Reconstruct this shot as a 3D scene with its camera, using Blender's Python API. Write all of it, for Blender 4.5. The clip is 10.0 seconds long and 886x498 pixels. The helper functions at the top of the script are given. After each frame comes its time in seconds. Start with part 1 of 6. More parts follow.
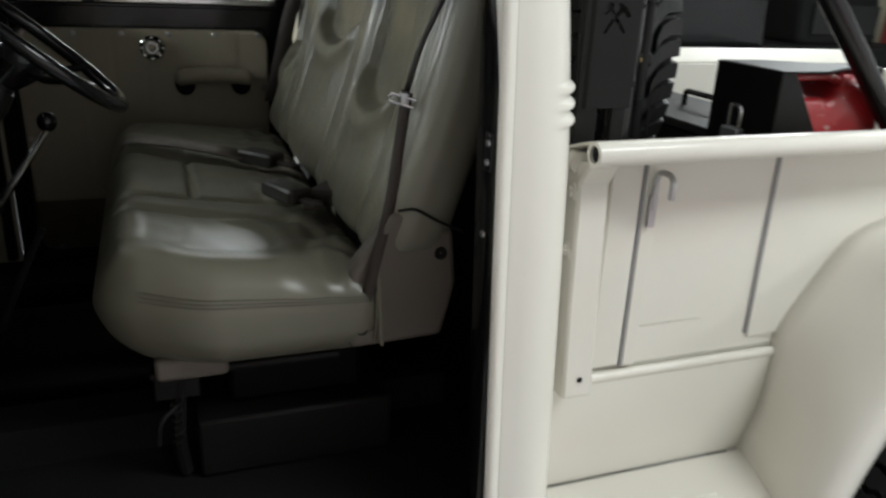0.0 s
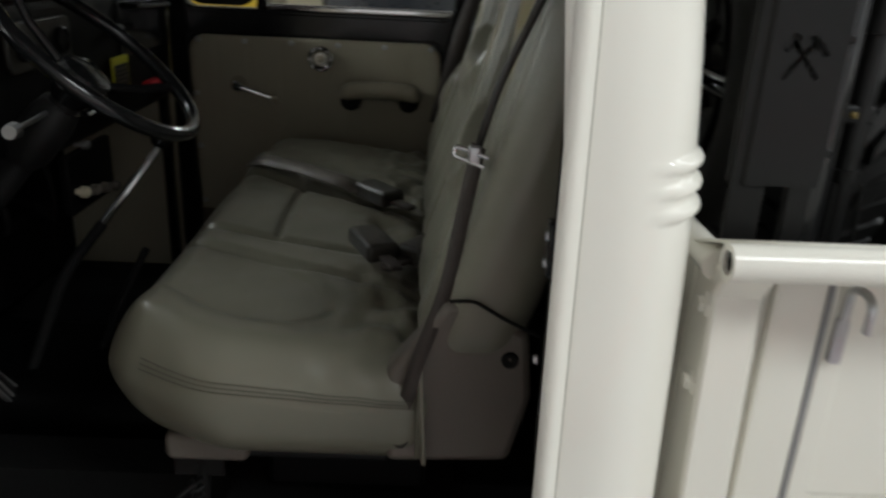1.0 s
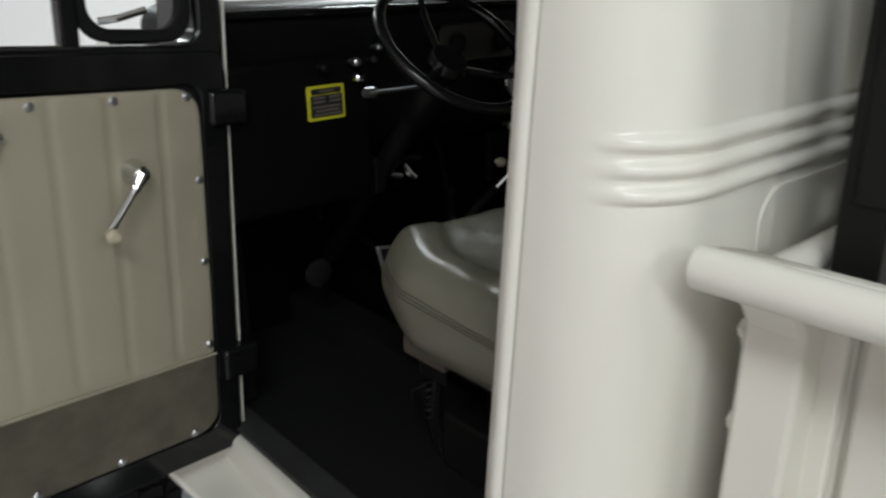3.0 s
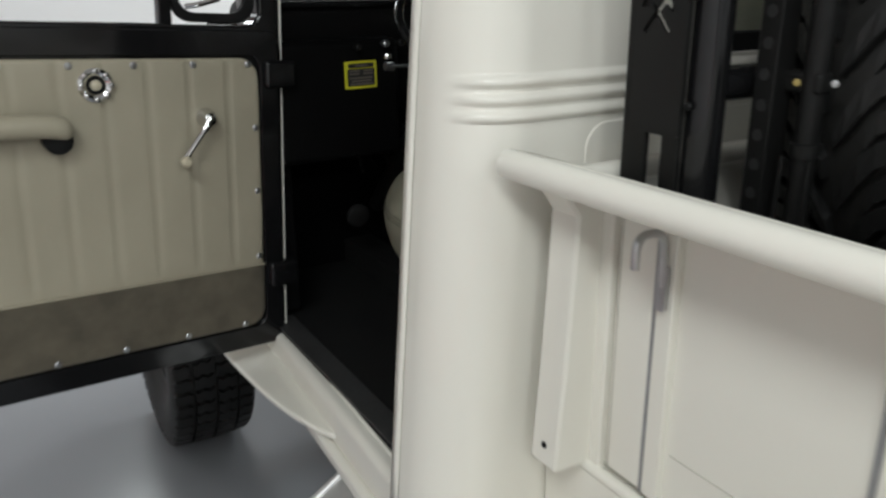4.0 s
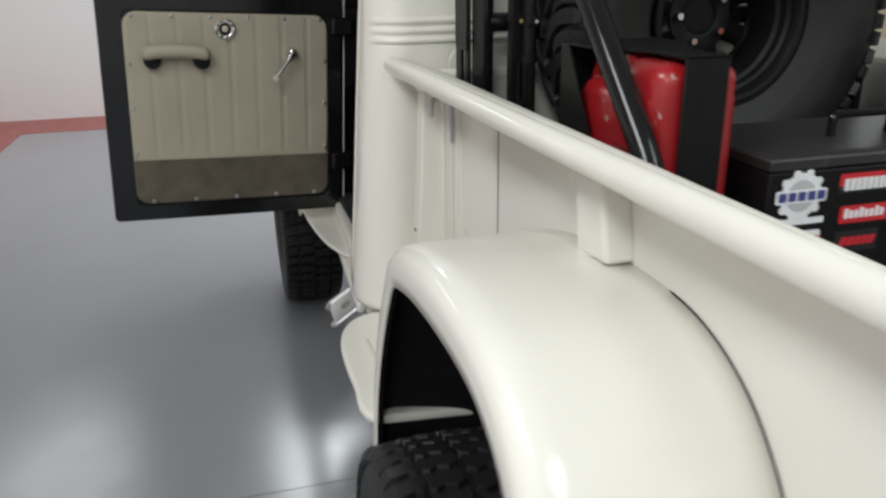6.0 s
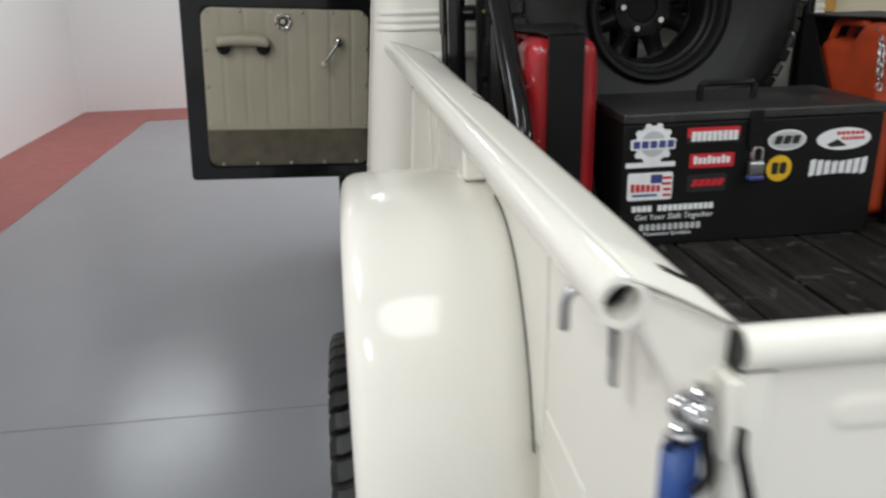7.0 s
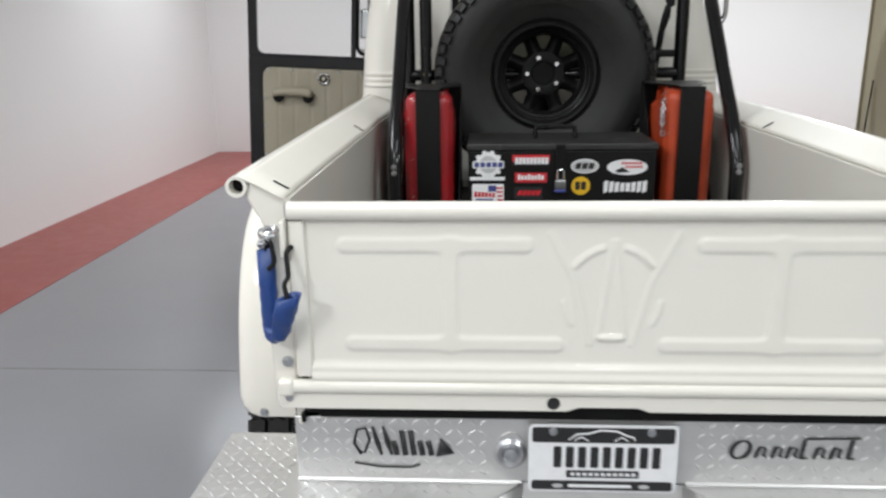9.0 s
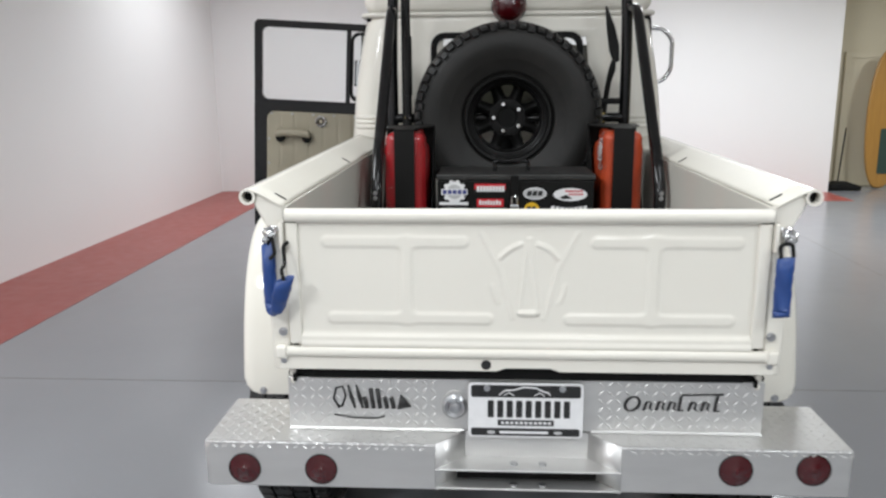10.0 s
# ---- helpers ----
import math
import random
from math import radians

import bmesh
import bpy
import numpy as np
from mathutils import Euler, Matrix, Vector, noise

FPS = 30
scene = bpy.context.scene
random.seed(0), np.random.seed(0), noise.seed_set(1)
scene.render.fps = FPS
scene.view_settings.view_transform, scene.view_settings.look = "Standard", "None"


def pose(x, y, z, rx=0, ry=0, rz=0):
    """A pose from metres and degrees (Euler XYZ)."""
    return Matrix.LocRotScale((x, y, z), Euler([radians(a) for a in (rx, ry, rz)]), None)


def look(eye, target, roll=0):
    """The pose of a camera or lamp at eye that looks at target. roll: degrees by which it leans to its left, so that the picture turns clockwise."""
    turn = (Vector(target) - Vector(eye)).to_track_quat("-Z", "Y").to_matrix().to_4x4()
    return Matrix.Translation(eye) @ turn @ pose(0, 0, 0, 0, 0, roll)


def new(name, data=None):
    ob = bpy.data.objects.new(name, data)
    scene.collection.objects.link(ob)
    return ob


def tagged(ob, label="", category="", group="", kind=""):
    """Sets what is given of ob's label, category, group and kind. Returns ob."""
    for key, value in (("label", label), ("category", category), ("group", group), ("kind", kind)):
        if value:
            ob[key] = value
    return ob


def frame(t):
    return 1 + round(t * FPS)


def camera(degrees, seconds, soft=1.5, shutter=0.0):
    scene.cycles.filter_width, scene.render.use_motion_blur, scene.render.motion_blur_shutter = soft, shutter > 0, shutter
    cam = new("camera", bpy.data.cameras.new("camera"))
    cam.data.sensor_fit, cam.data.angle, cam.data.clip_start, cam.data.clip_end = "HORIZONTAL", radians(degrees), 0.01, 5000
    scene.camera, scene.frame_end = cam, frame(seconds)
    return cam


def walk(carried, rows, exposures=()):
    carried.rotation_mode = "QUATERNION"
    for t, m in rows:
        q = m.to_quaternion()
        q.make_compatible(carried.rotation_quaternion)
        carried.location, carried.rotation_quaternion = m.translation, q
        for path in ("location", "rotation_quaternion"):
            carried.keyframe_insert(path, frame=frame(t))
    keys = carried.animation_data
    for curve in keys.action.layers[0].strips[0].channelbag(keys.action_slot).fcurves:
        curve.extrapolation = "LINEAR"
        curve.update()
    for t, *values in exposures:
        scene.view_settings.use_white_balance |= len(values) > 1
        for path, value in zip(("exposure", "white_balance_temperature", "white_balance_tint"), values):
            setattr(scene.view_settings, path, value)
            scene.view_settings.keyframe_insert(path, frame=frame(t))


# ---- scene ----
cam = camera(59.7, 10.0, soft=2.4, shutter=0.5)
PATH = [
    (0, (-1.855, 2.796, 1.793), (-0.104, 2.121, 1.103), 2.8),
    (0.5, (-1.72, 2.602, 1.798), (0.112, 2.201, 1.104), 3.2),
    (1, (-1.562, 2.452, 1.813), (0.306, 2.411, 1.102), 2.8),
    (1.5, (-1.446, 2.3, 1.805), (0.37, 2.733, 1.089), 1.9),
    (2, (-1.448, 2.171, 1.79), (0.246, 2.988, 1.108), 2.2),
    (2.2, (-1.449, 2.122, 1.788), (0.179, 3.063, 1.108), 2.2),
    (3.3, (-1.397, 1.596, 1.77), (-0.288, 3.126, 1.112), -1.3),
    (3.5, (-1.408, 1.492, 1.766), (-0.34, 3.051, 1.112), -1.0),
    (4, (-1.411, 1.234, 1.758), (-0.449, 2.862, 1.106), -0.6),
    (4.5, (-1.353, 0.941, 1.759), (-0.552, 2.648, 1.094), -1.5),
    (5, (-1.348, 0.634, 1.757), (-0.624, 2.377, 1.096), -0.4),
    (5.2, (-1.36, 0.486, 1.77), (-0.659, 2.236, 1.102), -0.3),
    (5.5, (-1.335, 0.309, 1.775), (-0.696, 2.076, 1.092), -0.7),
    (5.7, (-1.28, 0.205, 1.766), (-0.703, 1.992, 1.078), -0.9),
    (6.8, (-1.012, -0.409, 1.751), (-0.719, 1.45, 1.075), -0.9),
    (7, (-0.924, -0.526, 1.751), (-0.707, 1.343, 1.072), -1.5),
    (7.5, (-0.695, -0.759, 1.739), (-0.625, 1.126, 1.072), -0.8),
    (8, (-0.559, -1.009, 1.75), (-0.538, 0.889, 1.121), 0.5),
    (8.5, (-0.424, -1.263, 1.773), (-0.454, 0.651, 1.192), -0.3),
    (9, (-0.237, -1.479, 1.794), (-0.35, 0.445, 1.259), -0.8),
    (9.5, (-0.158, -1.751, 1.806), (-0.27, 0.188, 1.328), -0.6),
    (10, (-0.098, -1.993, 1.804), (-0.211, -0.042, 1.381), -0.4),
]
walk(cam, [(t, look(eye, target, roll)) for t, eye, target, roll in PATH], [(0.0, 0.18, 6500, 6.0), (1.5, 0.06, 6500, 6.0), (3.5, -0.02, 6500, 6.0), (5.0, 0.0, 6500, 7.0), (7.0, -0.12, 6500, 8.6), (7.5, -0.08, 6500, 9.0), (10.0, 0.09, 6500, 10.0)])

# ---- world, light, exposure ----
world = bpy.data.worlds.new("world")
scene.world = world
world.use_nodes = True
world.node_tree.nodes["Background"].inputs[0].default_value = (0.9, 0.93, 1.0, 1)
world.node_tree.nodes["Background"].inputs[1].default_value = 0.02
scene.view_settings.exposure = 0.0

CEILING = 3.7
# x, y, watts, size of each lamp
# First, second and fifth follow floor and fender reflections; the rest are added fill.
LAMPS = [(-3.4, 8.3, 38, 2.0), (-0.6, 7.6, 86, 1.2), (3.2, 7.8, 160, 1), (-2.5, 0.5, 70, 1.45), (-0.7, -1.6, 32, 1.3), (0.9, -0.3, 16, 1), (-2.7, -3.0, 112, 1), (2.9, -2.2, 90, 1), (0.8, -4.8, 66, 1), (1.3, 5.3, 40, 1), (6.8, 1.0, 90, 1), (7.2, 8.0, 100, 1)]
for lx, ly, watts, k in LAMPS:
    lamp = bpy.data.lights.new("ceiling_lamp", "AREA")
    lamp.shape, lamp.size, lamp.size_y = "ELLIPSE", 0.75 * k, 1.3 * k
    lamp.energy, lamp.color = watts, (0.93, 0.97, 1.0)
    new("ceiling_lamp", lamp).matrix_world = pose(lx, ly, CEILING - 0.1)


# ---- materials ----
def mat(name, color, rough=0.5, metal=0.0, color2=None, scale=3.0, mix=0.5, fine=60.0, bump=0.1, bump_dist=0.002, coat=0.0,
        rough_var=0.1, island=0.0, stretch=(1, 1, 1), spec=0.5, sheen=0.0, coat_rough=0.07, wave=None, wear=None):
    m = bpy.data.materials.new(name)
    m.use_nodes = True
    nt = m.node_tree
    b = nt.nodes["Principled BSDF"]
    tc = nt.nodes.new("ShaderNodeTexCoord")
    mp = nt.nodes.new("ShaderNodeMapping")
    mp.inputs["Scale"].default_value = stretch
    nt.links.new(tc.outputs["Object"], mp.inputs["Vector"])
    n1 = nt.nodes.new("ShaderNodeTexNoise")
    n1.inputs["Scale"].default_value, n1.inputs["Detail"].default_value = scale, 6
    n2 = nt.nodes.new("ShaderNodeTexNoise")
    n2.inputs["Scale"].default_value, n2.inputs["Detail"].default_value = fine, 4
    for n in (n1, n2):
        nt.links.new(mp.outputs["Vector"], n.inputs["Vector"])
    ramp = nt.nodes.new("ShaderNodeValToRGB")
    ramp.color_ramp.elements[0].position, ramp.color_ramp.elements[1].position = 0.35, 0.7
    c2 = color2 or tuple(c * 0.86 for c in color)
    ramp.color_ramp.elements[0].color, ramp.color_ramp.elements[1].color = (*color, 1), (*c2, 1)
    nt.links.new(n1.outputs["Fac"], ramp.inputs["Fac"])
    mx = nt.nodes.new("ShaderNodeMix")
    mx.data_type = "RGBA"
    mx.inputs["Factor"].default_value = mix
    mx.inputs["A"].default_value = (*color, 1)
    nt.links.new(ramp.outputs["Color"], mx.inputs["B"])
    out = mx.outputs["Result"]
    if island:
        oi = nt.nodes.new("ShaderNodeObjectInfo")
        hv = nt.nodes.new("ShaderNodeHueSaturation")
        mr = nt.nodes.new("ShaderNodeMapRange")
        mr.inputs["To Min"].default_value, mr.inputs["To Max"].default_value = 1 - island, 1 + island
        nt.links.new(oi.outputs["Random"], mr.inputs["Value"])
        nt.links.new(mr.outputs["Result"], hv.inputs["Value"])
        nt.links.new(out, hv.inputs["Color"])
        out = hv.outputs["Color"]
    if wear:
        # chips and scratches: scale, threshold, colour
        n4 = nt.nodes.new("ShaderNodeTexNoise")
        n4.inputs["Scale"].default_value, n4.inputs["Detail"].default_value, n4.inputs["Distortion"].default_value = wear[0], 8, 1.2
        nt.links.new(tc.outputs["Object"], n4.inputs["Vector"])
        wr = nt.nodes.new("ShaderNodeMapRange")
        wr.inputs["From Min"].default_value, wr.inputs["From Max"].default_value = wear[1], wear[1] + 0.03
        nt.links.new(n4.outputs["Fac"], wr.inputs["Value"])
        wx = nt.nodes.new("ShaderNodeMix")
        wx.data_type = "RGBA"
        wx.inputs["B"].default_value = (*wear[2], 1)
        nt.links.new(wr.outputs["Result"], wx.inputs["Factor"])
        nt.links.new(out, wx.inputs["A"])
        out = wx.outputs["Result"]
    nt.links.new(out, b.inputs["Base Color"])
    rr = nt.nodes.new("ShaderNodeMapRange")
    rr.inputs["To Min"].default_value, rr.inputs["To Max"].default_value = max(0.02, rough - rough_var), min(1, rough + rough_var)
    nt.links.new(n2.outputs["Fac"], rr.inputs["Value"])
    nt.links.new(rr.outputs["Result"], b.inputs["Roughness"])
    bp = nt.nodes.new("ShaderNodeBump")
    bp.inputs["Strength"].default_value, bp.inputs["Distance"].default_value = bump, bump_dist
    nt.links.new(n2.outputs["Fac"], bp.inputs["Height"])
    if wave:
        # broad unevenness under the fine grain: scale, strength, depth
        n3 = nt.nodes.new("ShaderNodeTexNoise")
        n3.inputs["Scale"].default_value, n3.inputs["Detail"].default_value, n3.inputs["Distortion"].default_value = wave[0], 2.5, 0.6
        nt.links.new(tc.outputs["Object"], n3.inputs["Vector"])
        bw = nt.nodes.new("ShaderNodeBump")
        bw.inputs["Strength"].default_value, bw.inputs["Distance"].default_value = wave[1], wave[2]
        nt.links.new(n3.outputs["Fac"], bw.inputs["Height"])
        nt.links.new(bw.outputs["Normal"], bp.inputs["Normal"])
    nt.links.new(bp.outputs["Normal"], b.inputs["Normal"])
    b.inputs["Metallic"].default_value = metal
    b.inputs["Coat Weight"].default_value = coat
    b.inputs["Coat Roughness"].default_value = coat_rough
    nt.links.new(bp.outputs["Normal"], b.inputs["Coat Normal"])
    b.inputs["Specular IOR Level"].default_value = spec
    b.inputs["Sheen Weight"].default_value = sheen
    return m


CREAM = mat("cream_paint", (0.775, 0.75, 0.674), 0.38, color2=(0.755, 0.728, 0.652), scale=0.9, fine=9, bump=0.11, bump_dist=0.003, coat=0.65, rough_var=0.03, spec=0.15, coat_rough=0.085)
DULL = mat("scuffed_cream_paint", (0.765, 0.74, 0.66), 0.5, color2=(0.70, 0.67, 0.585), scale=2.2, fine=30, bump=0.08, bump_dist=0.003, coat=0.12, rough_var=0.08, spec=0.2, coat_rough=0.25)
BLACK = mat("black_gloss_paint", (0.007, 0.007, 0.0075), 0.13, scale=5, fine=12, bump=0.010, coat=0.0, color2=(0.009, 0.009, 0.009), spec=0.4)
SATIN = mat("black_powder_coat", (0.0075, 0.0074, 0.0072), 0.42, color2=(0.0120, 0.0118, 0.0113), scale=6, fine=300, bump=0.12, bump_dist=0.001, spec=0.18)
MATT = mat("matt_black_trim", (0.007, 0.007, 0.007), 0.8, color2=(0.011, 0.011, 0.010), scale=5, fine=120, bump=0.2, spec=0.2)
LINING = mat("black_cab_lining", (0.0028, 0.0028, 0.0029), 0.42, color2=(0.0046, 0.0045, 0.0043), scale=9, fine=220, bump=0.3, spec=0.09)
# Tyre rubber made darker for the tread, putting the shade there into its colour.
TREAD = mat("shaded_tread_rubber", (0.0085, 0.0083, 0.0082), 0.48, color2=(0.014, 0.0136, 0.0130), scale=9, fine=90, bump=0.25, bump_dist=0.002, spec=0.35)
RUBBER = mat("tyre_rubber", (0.0150, 0.0145, 0.0136), 0.52, color2=(0.0235, 0.0224, 0.0206), scale=9, fine=90, bump=0.25, bump_dist=0.002, spec=0.3)
CHROME = mat("chrome", (0.72, 0.72, 0.72), 0.12, 1.0, scale=20, fine=60, bump=0.03, rough_var=0.06)
STEEL = mat("zinc_steel", (0.50, 0.51, 0.52), 0.35, 1.0, color2=(0.38, 0.38, 0.39), scale=30, fine=90, bump=0.08)
ALUM = mat("brushed_aluminium", (0.665, 0.66, 0.645), 0.44, 0.85, color2=(0.575, 0.572, 0.56), scale=6, fine=120, bump=0.12, bump_dist=0.001, stretch=(1, 1, 4))
VINYL = mat("beige_vinyl", (0.350, 0.316, 0.234), 0.52, color2=(0.300, 0.271, 0.199), scale=5, fine=260, bump=0.25, bump_dist=0.001, wave=(7, 0.25, 0.012))
CARPET = mat("brown_carpet", (0.125, 0.106, 0.073), 0.95, color2=(0.070, 0.060, 0.041), scale=14, fine=420, bump=0.9, bump_dist=0.004, sheen=0.1, mix=0.9)
BUCK = mat("brown_buckle_plastic", (0.022, 0.0195, 0.0155), 0.40, scale=9, fine=120, bump=0.1)
SEAM = mat("dusty_panel_gap", (0.16, 0.15, 0.13), 0.9, color2=(0.06, 0.056, 0.048), scale=9, fine=60, mix=0.8)
LIDM = mat("scuffed_black_lid", (0.016, 0.0158, 0.0152), 0.45, color2=(0.034, 0.0335, 0.032), scale=7, fine=160, bump=0.15, bump_dist=0.001, mix=0.8, wear=(9, 0.62, (0.05, 0.049, 0.047)))
# Grey puts the shade on forward-facing rib and seam edges into the colour.
EDGE_SHADE = mat("shaded_grey_edge", (0.30, 0.30, 0.30), 0.5, 0.3, color2=(0.22, 0.22, 0.22), scale=14, fine=80)
FAINT = mat("faint_paint_line", (0.50, 0.485, 0.42), 0.6, color2=(0.42, 0.405, 0.35), scale=9, fine=60)
THREAD = mat("dark_thread", (0.095, 0.088, 0.066), 0.9, scale=200)
SCUFF = mat("worn_grey_sill_strip", (0.055, 0.055, 0.055), 0.4, 0.3, color2=(0.03, 0.03, 0.03), scale=12, fine=90, bump=0.15)
LEATHER = mat("taupe_leather", (0.176, 0.168, 0.127), 0.29, color2=(0.136, 0.130, 0.098), scale=5, fine=60, bump=0.0, bump_dist=0.0010, rough_var=0.0, wave=(6, 0.14, 0.010))
PLASTIC = mat("taupe_plastic", (0.122, 0.104, 0.086), 0.55, scale=6, fine=200, bump=0.2)
WEB = mat("seat_belt_webbing", (0.042, 0.033, 0.028), 0.8, scale=20, fine=300, bump=0.5)
RED = mat("red_can_paint", (0.35, 0.011, 0.016), 0.33, color2=(0.20, 0.016, 0.016), scale=9, fine=40, bump=0.14, coat=0.2, mix=0.7, wear=(24, 0.655, (0.40, 0.27, 0.24)))
ORANGE = mat("orange_can_paint", (0.45, 0.055, 0.014), 0.45, color2=(0.28, 0.04, 0.015), scale=9, fine=60, bump=0.12, mix=0.7, wear=(18, 0.70, (0.30, 0.17, 0.12)))
BLUE = mat("blue_vinyl_sleeve", (0.016, 0.055, 0.21), 0.38, color2=(0.012, 0.04, 0.16), scale=20, fine=120, bump=0.2)
WOOD = mat("black_stained_planks", (0.0075, 0.0071, 0.0065), 0.60, color2=(0.036, 0.032, 0.028), wear=(16, 0.60, (0.052, 0.048, 0.042)), scale=5, fine=50, bump=0.5, bump_dist=0.003, island=0.2, stretch=(8, 0.6, 8), mix=0.8, spec=0.16)
FLOORM = mat("grey_epoxy_floor", (0.240, 0.246, 0.263), 0.205, color2=(0.278, 0.283, 0.295), scale=0.7, fine=5, bump=0.04, bump_dist=0.006, rough_var=0.06, coat=0.0, spec=0.6, wave=(1.6, 0.12, 0.02))
STRIPE = mat("red_floor_paint", (0.32, 0.062, 0.052), 0.38, color2=(0.36, 0.085, 0.072), scale=2.0, fine=8, bump=0.05, mix=0.7)
WALLM = mat("white_wall_paint", (0.80, 0.79, 0.785), 0.85, color2=(0.77, 0.76, 0.755), scale=0.6, fine=160, bump=0.12, bump_dist=0.002)
BEIGE = mat("beige_wall_paint", (0.60, 0.55, 0.42), 0.8, scale=1.0, fine=100, bump=0.12)
CEIL = mat("ceiling_paint", (0.74, 0.73, 0.71), 0.9, scale=1, fine=50)
WHITE = mat("white_print", (0.80, 0.80, 0.80), 0.45, scale=40, bump=0.0)
GREYP = mat("grey_print", (0.50, 0.50, 0.50), 0.45, scale=40, bump=0.0)
INK = mat("black_print", (0.014, 0.014, 0.014), 0.5, scale=40, bump=0.0)
REDP = mat("red_print", (0.55, 0.02, 0.03), 0.45, scale=40, bump=0.0)
NAVY = mat("navy_print", (0.05, 0.06, 0.22), 0.45, scale=40, bump=0.0)
YEL = mat("yellow_print", (0.75, 0.45, 0.02), 0.45, scale=40, bump=0.0)
LIME = mat("lime_yellow_print", (0.62, 0.60, 0.03), 0.5, scale=40, bump=0.0)
KNOB = mat("ivory_knob", (0.50, 0.45, 0.33), 0.35, scale=30, fine=50)
LENS = mat("red_lamp_lens", (0.060, 0.003, 0.005), 0.12, color2=(0.035, 0.002, 0.003), scale=60, fine=160, bump=0.5, bump_dist=0.002, coat=0.25)
BRASS = mat("old_brass", (0.35, 0.27, 0.10), 0.45, 0.8, scale=30)
YPAINT = mat("yellow_machine_paint", (0.62, 0.43, 0.03), 0.4, scale=3, fine=30, coat=0.2)
BOARD = mat("varnished_surfboard", (0.40, 0.21, 0.05), 0.35, color2=(0.30, 0.15, 0.035), scale=4, fine=30, stretch=(6, 6, 0.6), coat=0.3)
CARP = mat("dark_car_paint", (0.012, 0.014, 0.020), 0.3, scale=3, fine=20, bump=0.02, coat=0.6)
GREYJ = mat("matt_grey_paint", (0.012, 0.0125, 0.0115), 0.7, scale=3, fine=20, bump=0.02, spec=0.15)
GREEN = mat("dark_green_paint", (0.03, 0.06, 0.05), 0.4, scale=5)

GLASS = bpy.data.materials.new("window_glass")
GLASS.use_nodes = True
gb = GLASS.node_tree.nodes["Principled BSDF"]
gb.inputs["Base Color"].default_value = (0.96, 0.98, 0.98, 1)
gb.inputs["Roughness"].default_value, gb.inputs["Transmission Weight"].default_value, gb.inputs["IOR"].default_value = 0.01, 1.0, 1.02


# ---- helpers ----
def thing(name, loc, label, category, group="", kind=""):
    ob = new(name)
    ob.location = loc
    return tagged(ob, label, category, group, kind)


def part(name, bm, material, parent=None, label="", sharp=35, bevel=0.0, solid=0.0, seg=2):
    bmesh.ops.recalc_face_normals(bm, faces=bm.faces)
    me = bpy.data.meshes.new(name)
    bm.to_mesh(me)
    bm.free()
    for f in me.polygons:
        f.use_smooth = True
    me.set_sharp_from_angle(angle=radians(sharp))
    me.materials.append(material)
    ob = new(name, me)
    if parent:
        ob.parent = parent
        if parent.type == "EMPTY":
            ob.matrix_parent_inverse = parent.matrix_basis.inverted()
    if label:
        ob["label"] = label
    if solid:
        s = ob.modifiers.new("thickness", "SOLIDIFY")
        s.thickness, s.offset = solid, 0
    if bevel:
        b = ob.modifiers.new("edges", "BEVEL")
        b.width, b.segments, b.limit_method, b.angle_limit = bevel, seg, "ANGLE", radians(40)
    return ob


def BM():
    return bmesh.new()


def box(lo, hi, bm=None, m=None):
    bm = bm or BM()
    c = [bm.verts.new((x, y, z)) for x in (lo[0], hi[0]) for y in (lo[1], hi[1]) for z in (lo[2], hi[2])]
    for f in ((0, 1, 3, 2), (4, 6, 7, 5), (0, 4, 5, 1), (2, 3, 7, 6), (0, 2, 6, 4), (1, 5, 7, 3)):
        bm.faces.new([c[i] for i in f])
    if m:
        for v in c:
            v.co = m @ v.co
    return bm


def rbox(lo, hi, r, n=6, k=4, deform=None, bm=None):
    """A box with rounded edges, fine enough to be pressed into shape by deform(p)."""
    bm = bm or BM()
    lo, hi = Vector(lo), Vector(hi)
    r = min(r, *[(hi[i] - lo[i]) / 2.001 for i in range(3)])
    n = (n, n, n) if isinstance(n, int) else n
    ax = []
    for i in range(3):
        e = [r * j / k for j in range(k)]
        ax.append([lo[i] + v for v in e] + [lo[i] + r + (hi[i] - lo[i] - 2 * r) * j / n[i] for j in range(n[i] + 1)] + [hi[i] - v for v in reversed(e)])
    seen = {}

    def vert(p):
        key = tuple(round(c, 6) for c in p)
        if key not in seen:
            p = Vector(p)
            q = Vector([min(max(p[i], lo[i] + r), hi[i] - r) for i in range(3)])
            d = p - q
            if d.length > 1e-9:
                p = q + d.normalized() * r
            if deform:
                p = Vector(deform(p))
            seen[key] = bm.verts.new(p)
        return seen[key]

    for i in range(3):
        a, b = (i + 1) % 3, (i + 2) % 3
        for side in (0, -1):
            for u0, u1 in zip(ax[a], ax[a][1:]):
                for v0, v1 in zip(ax[b], ax[b][1:]):
                    f = []
                    for u, v in ((u0, v0), (u1, v0), (u1, v1), (u0, v1)):
                        p = [0, 0, 0]
                        p[i], p[a], p[b] = ax[i][side], u, v
                        f.append(vert(p))
                    if len(set(f)) == 4:
                        bm.faces.new(f)
    return bm


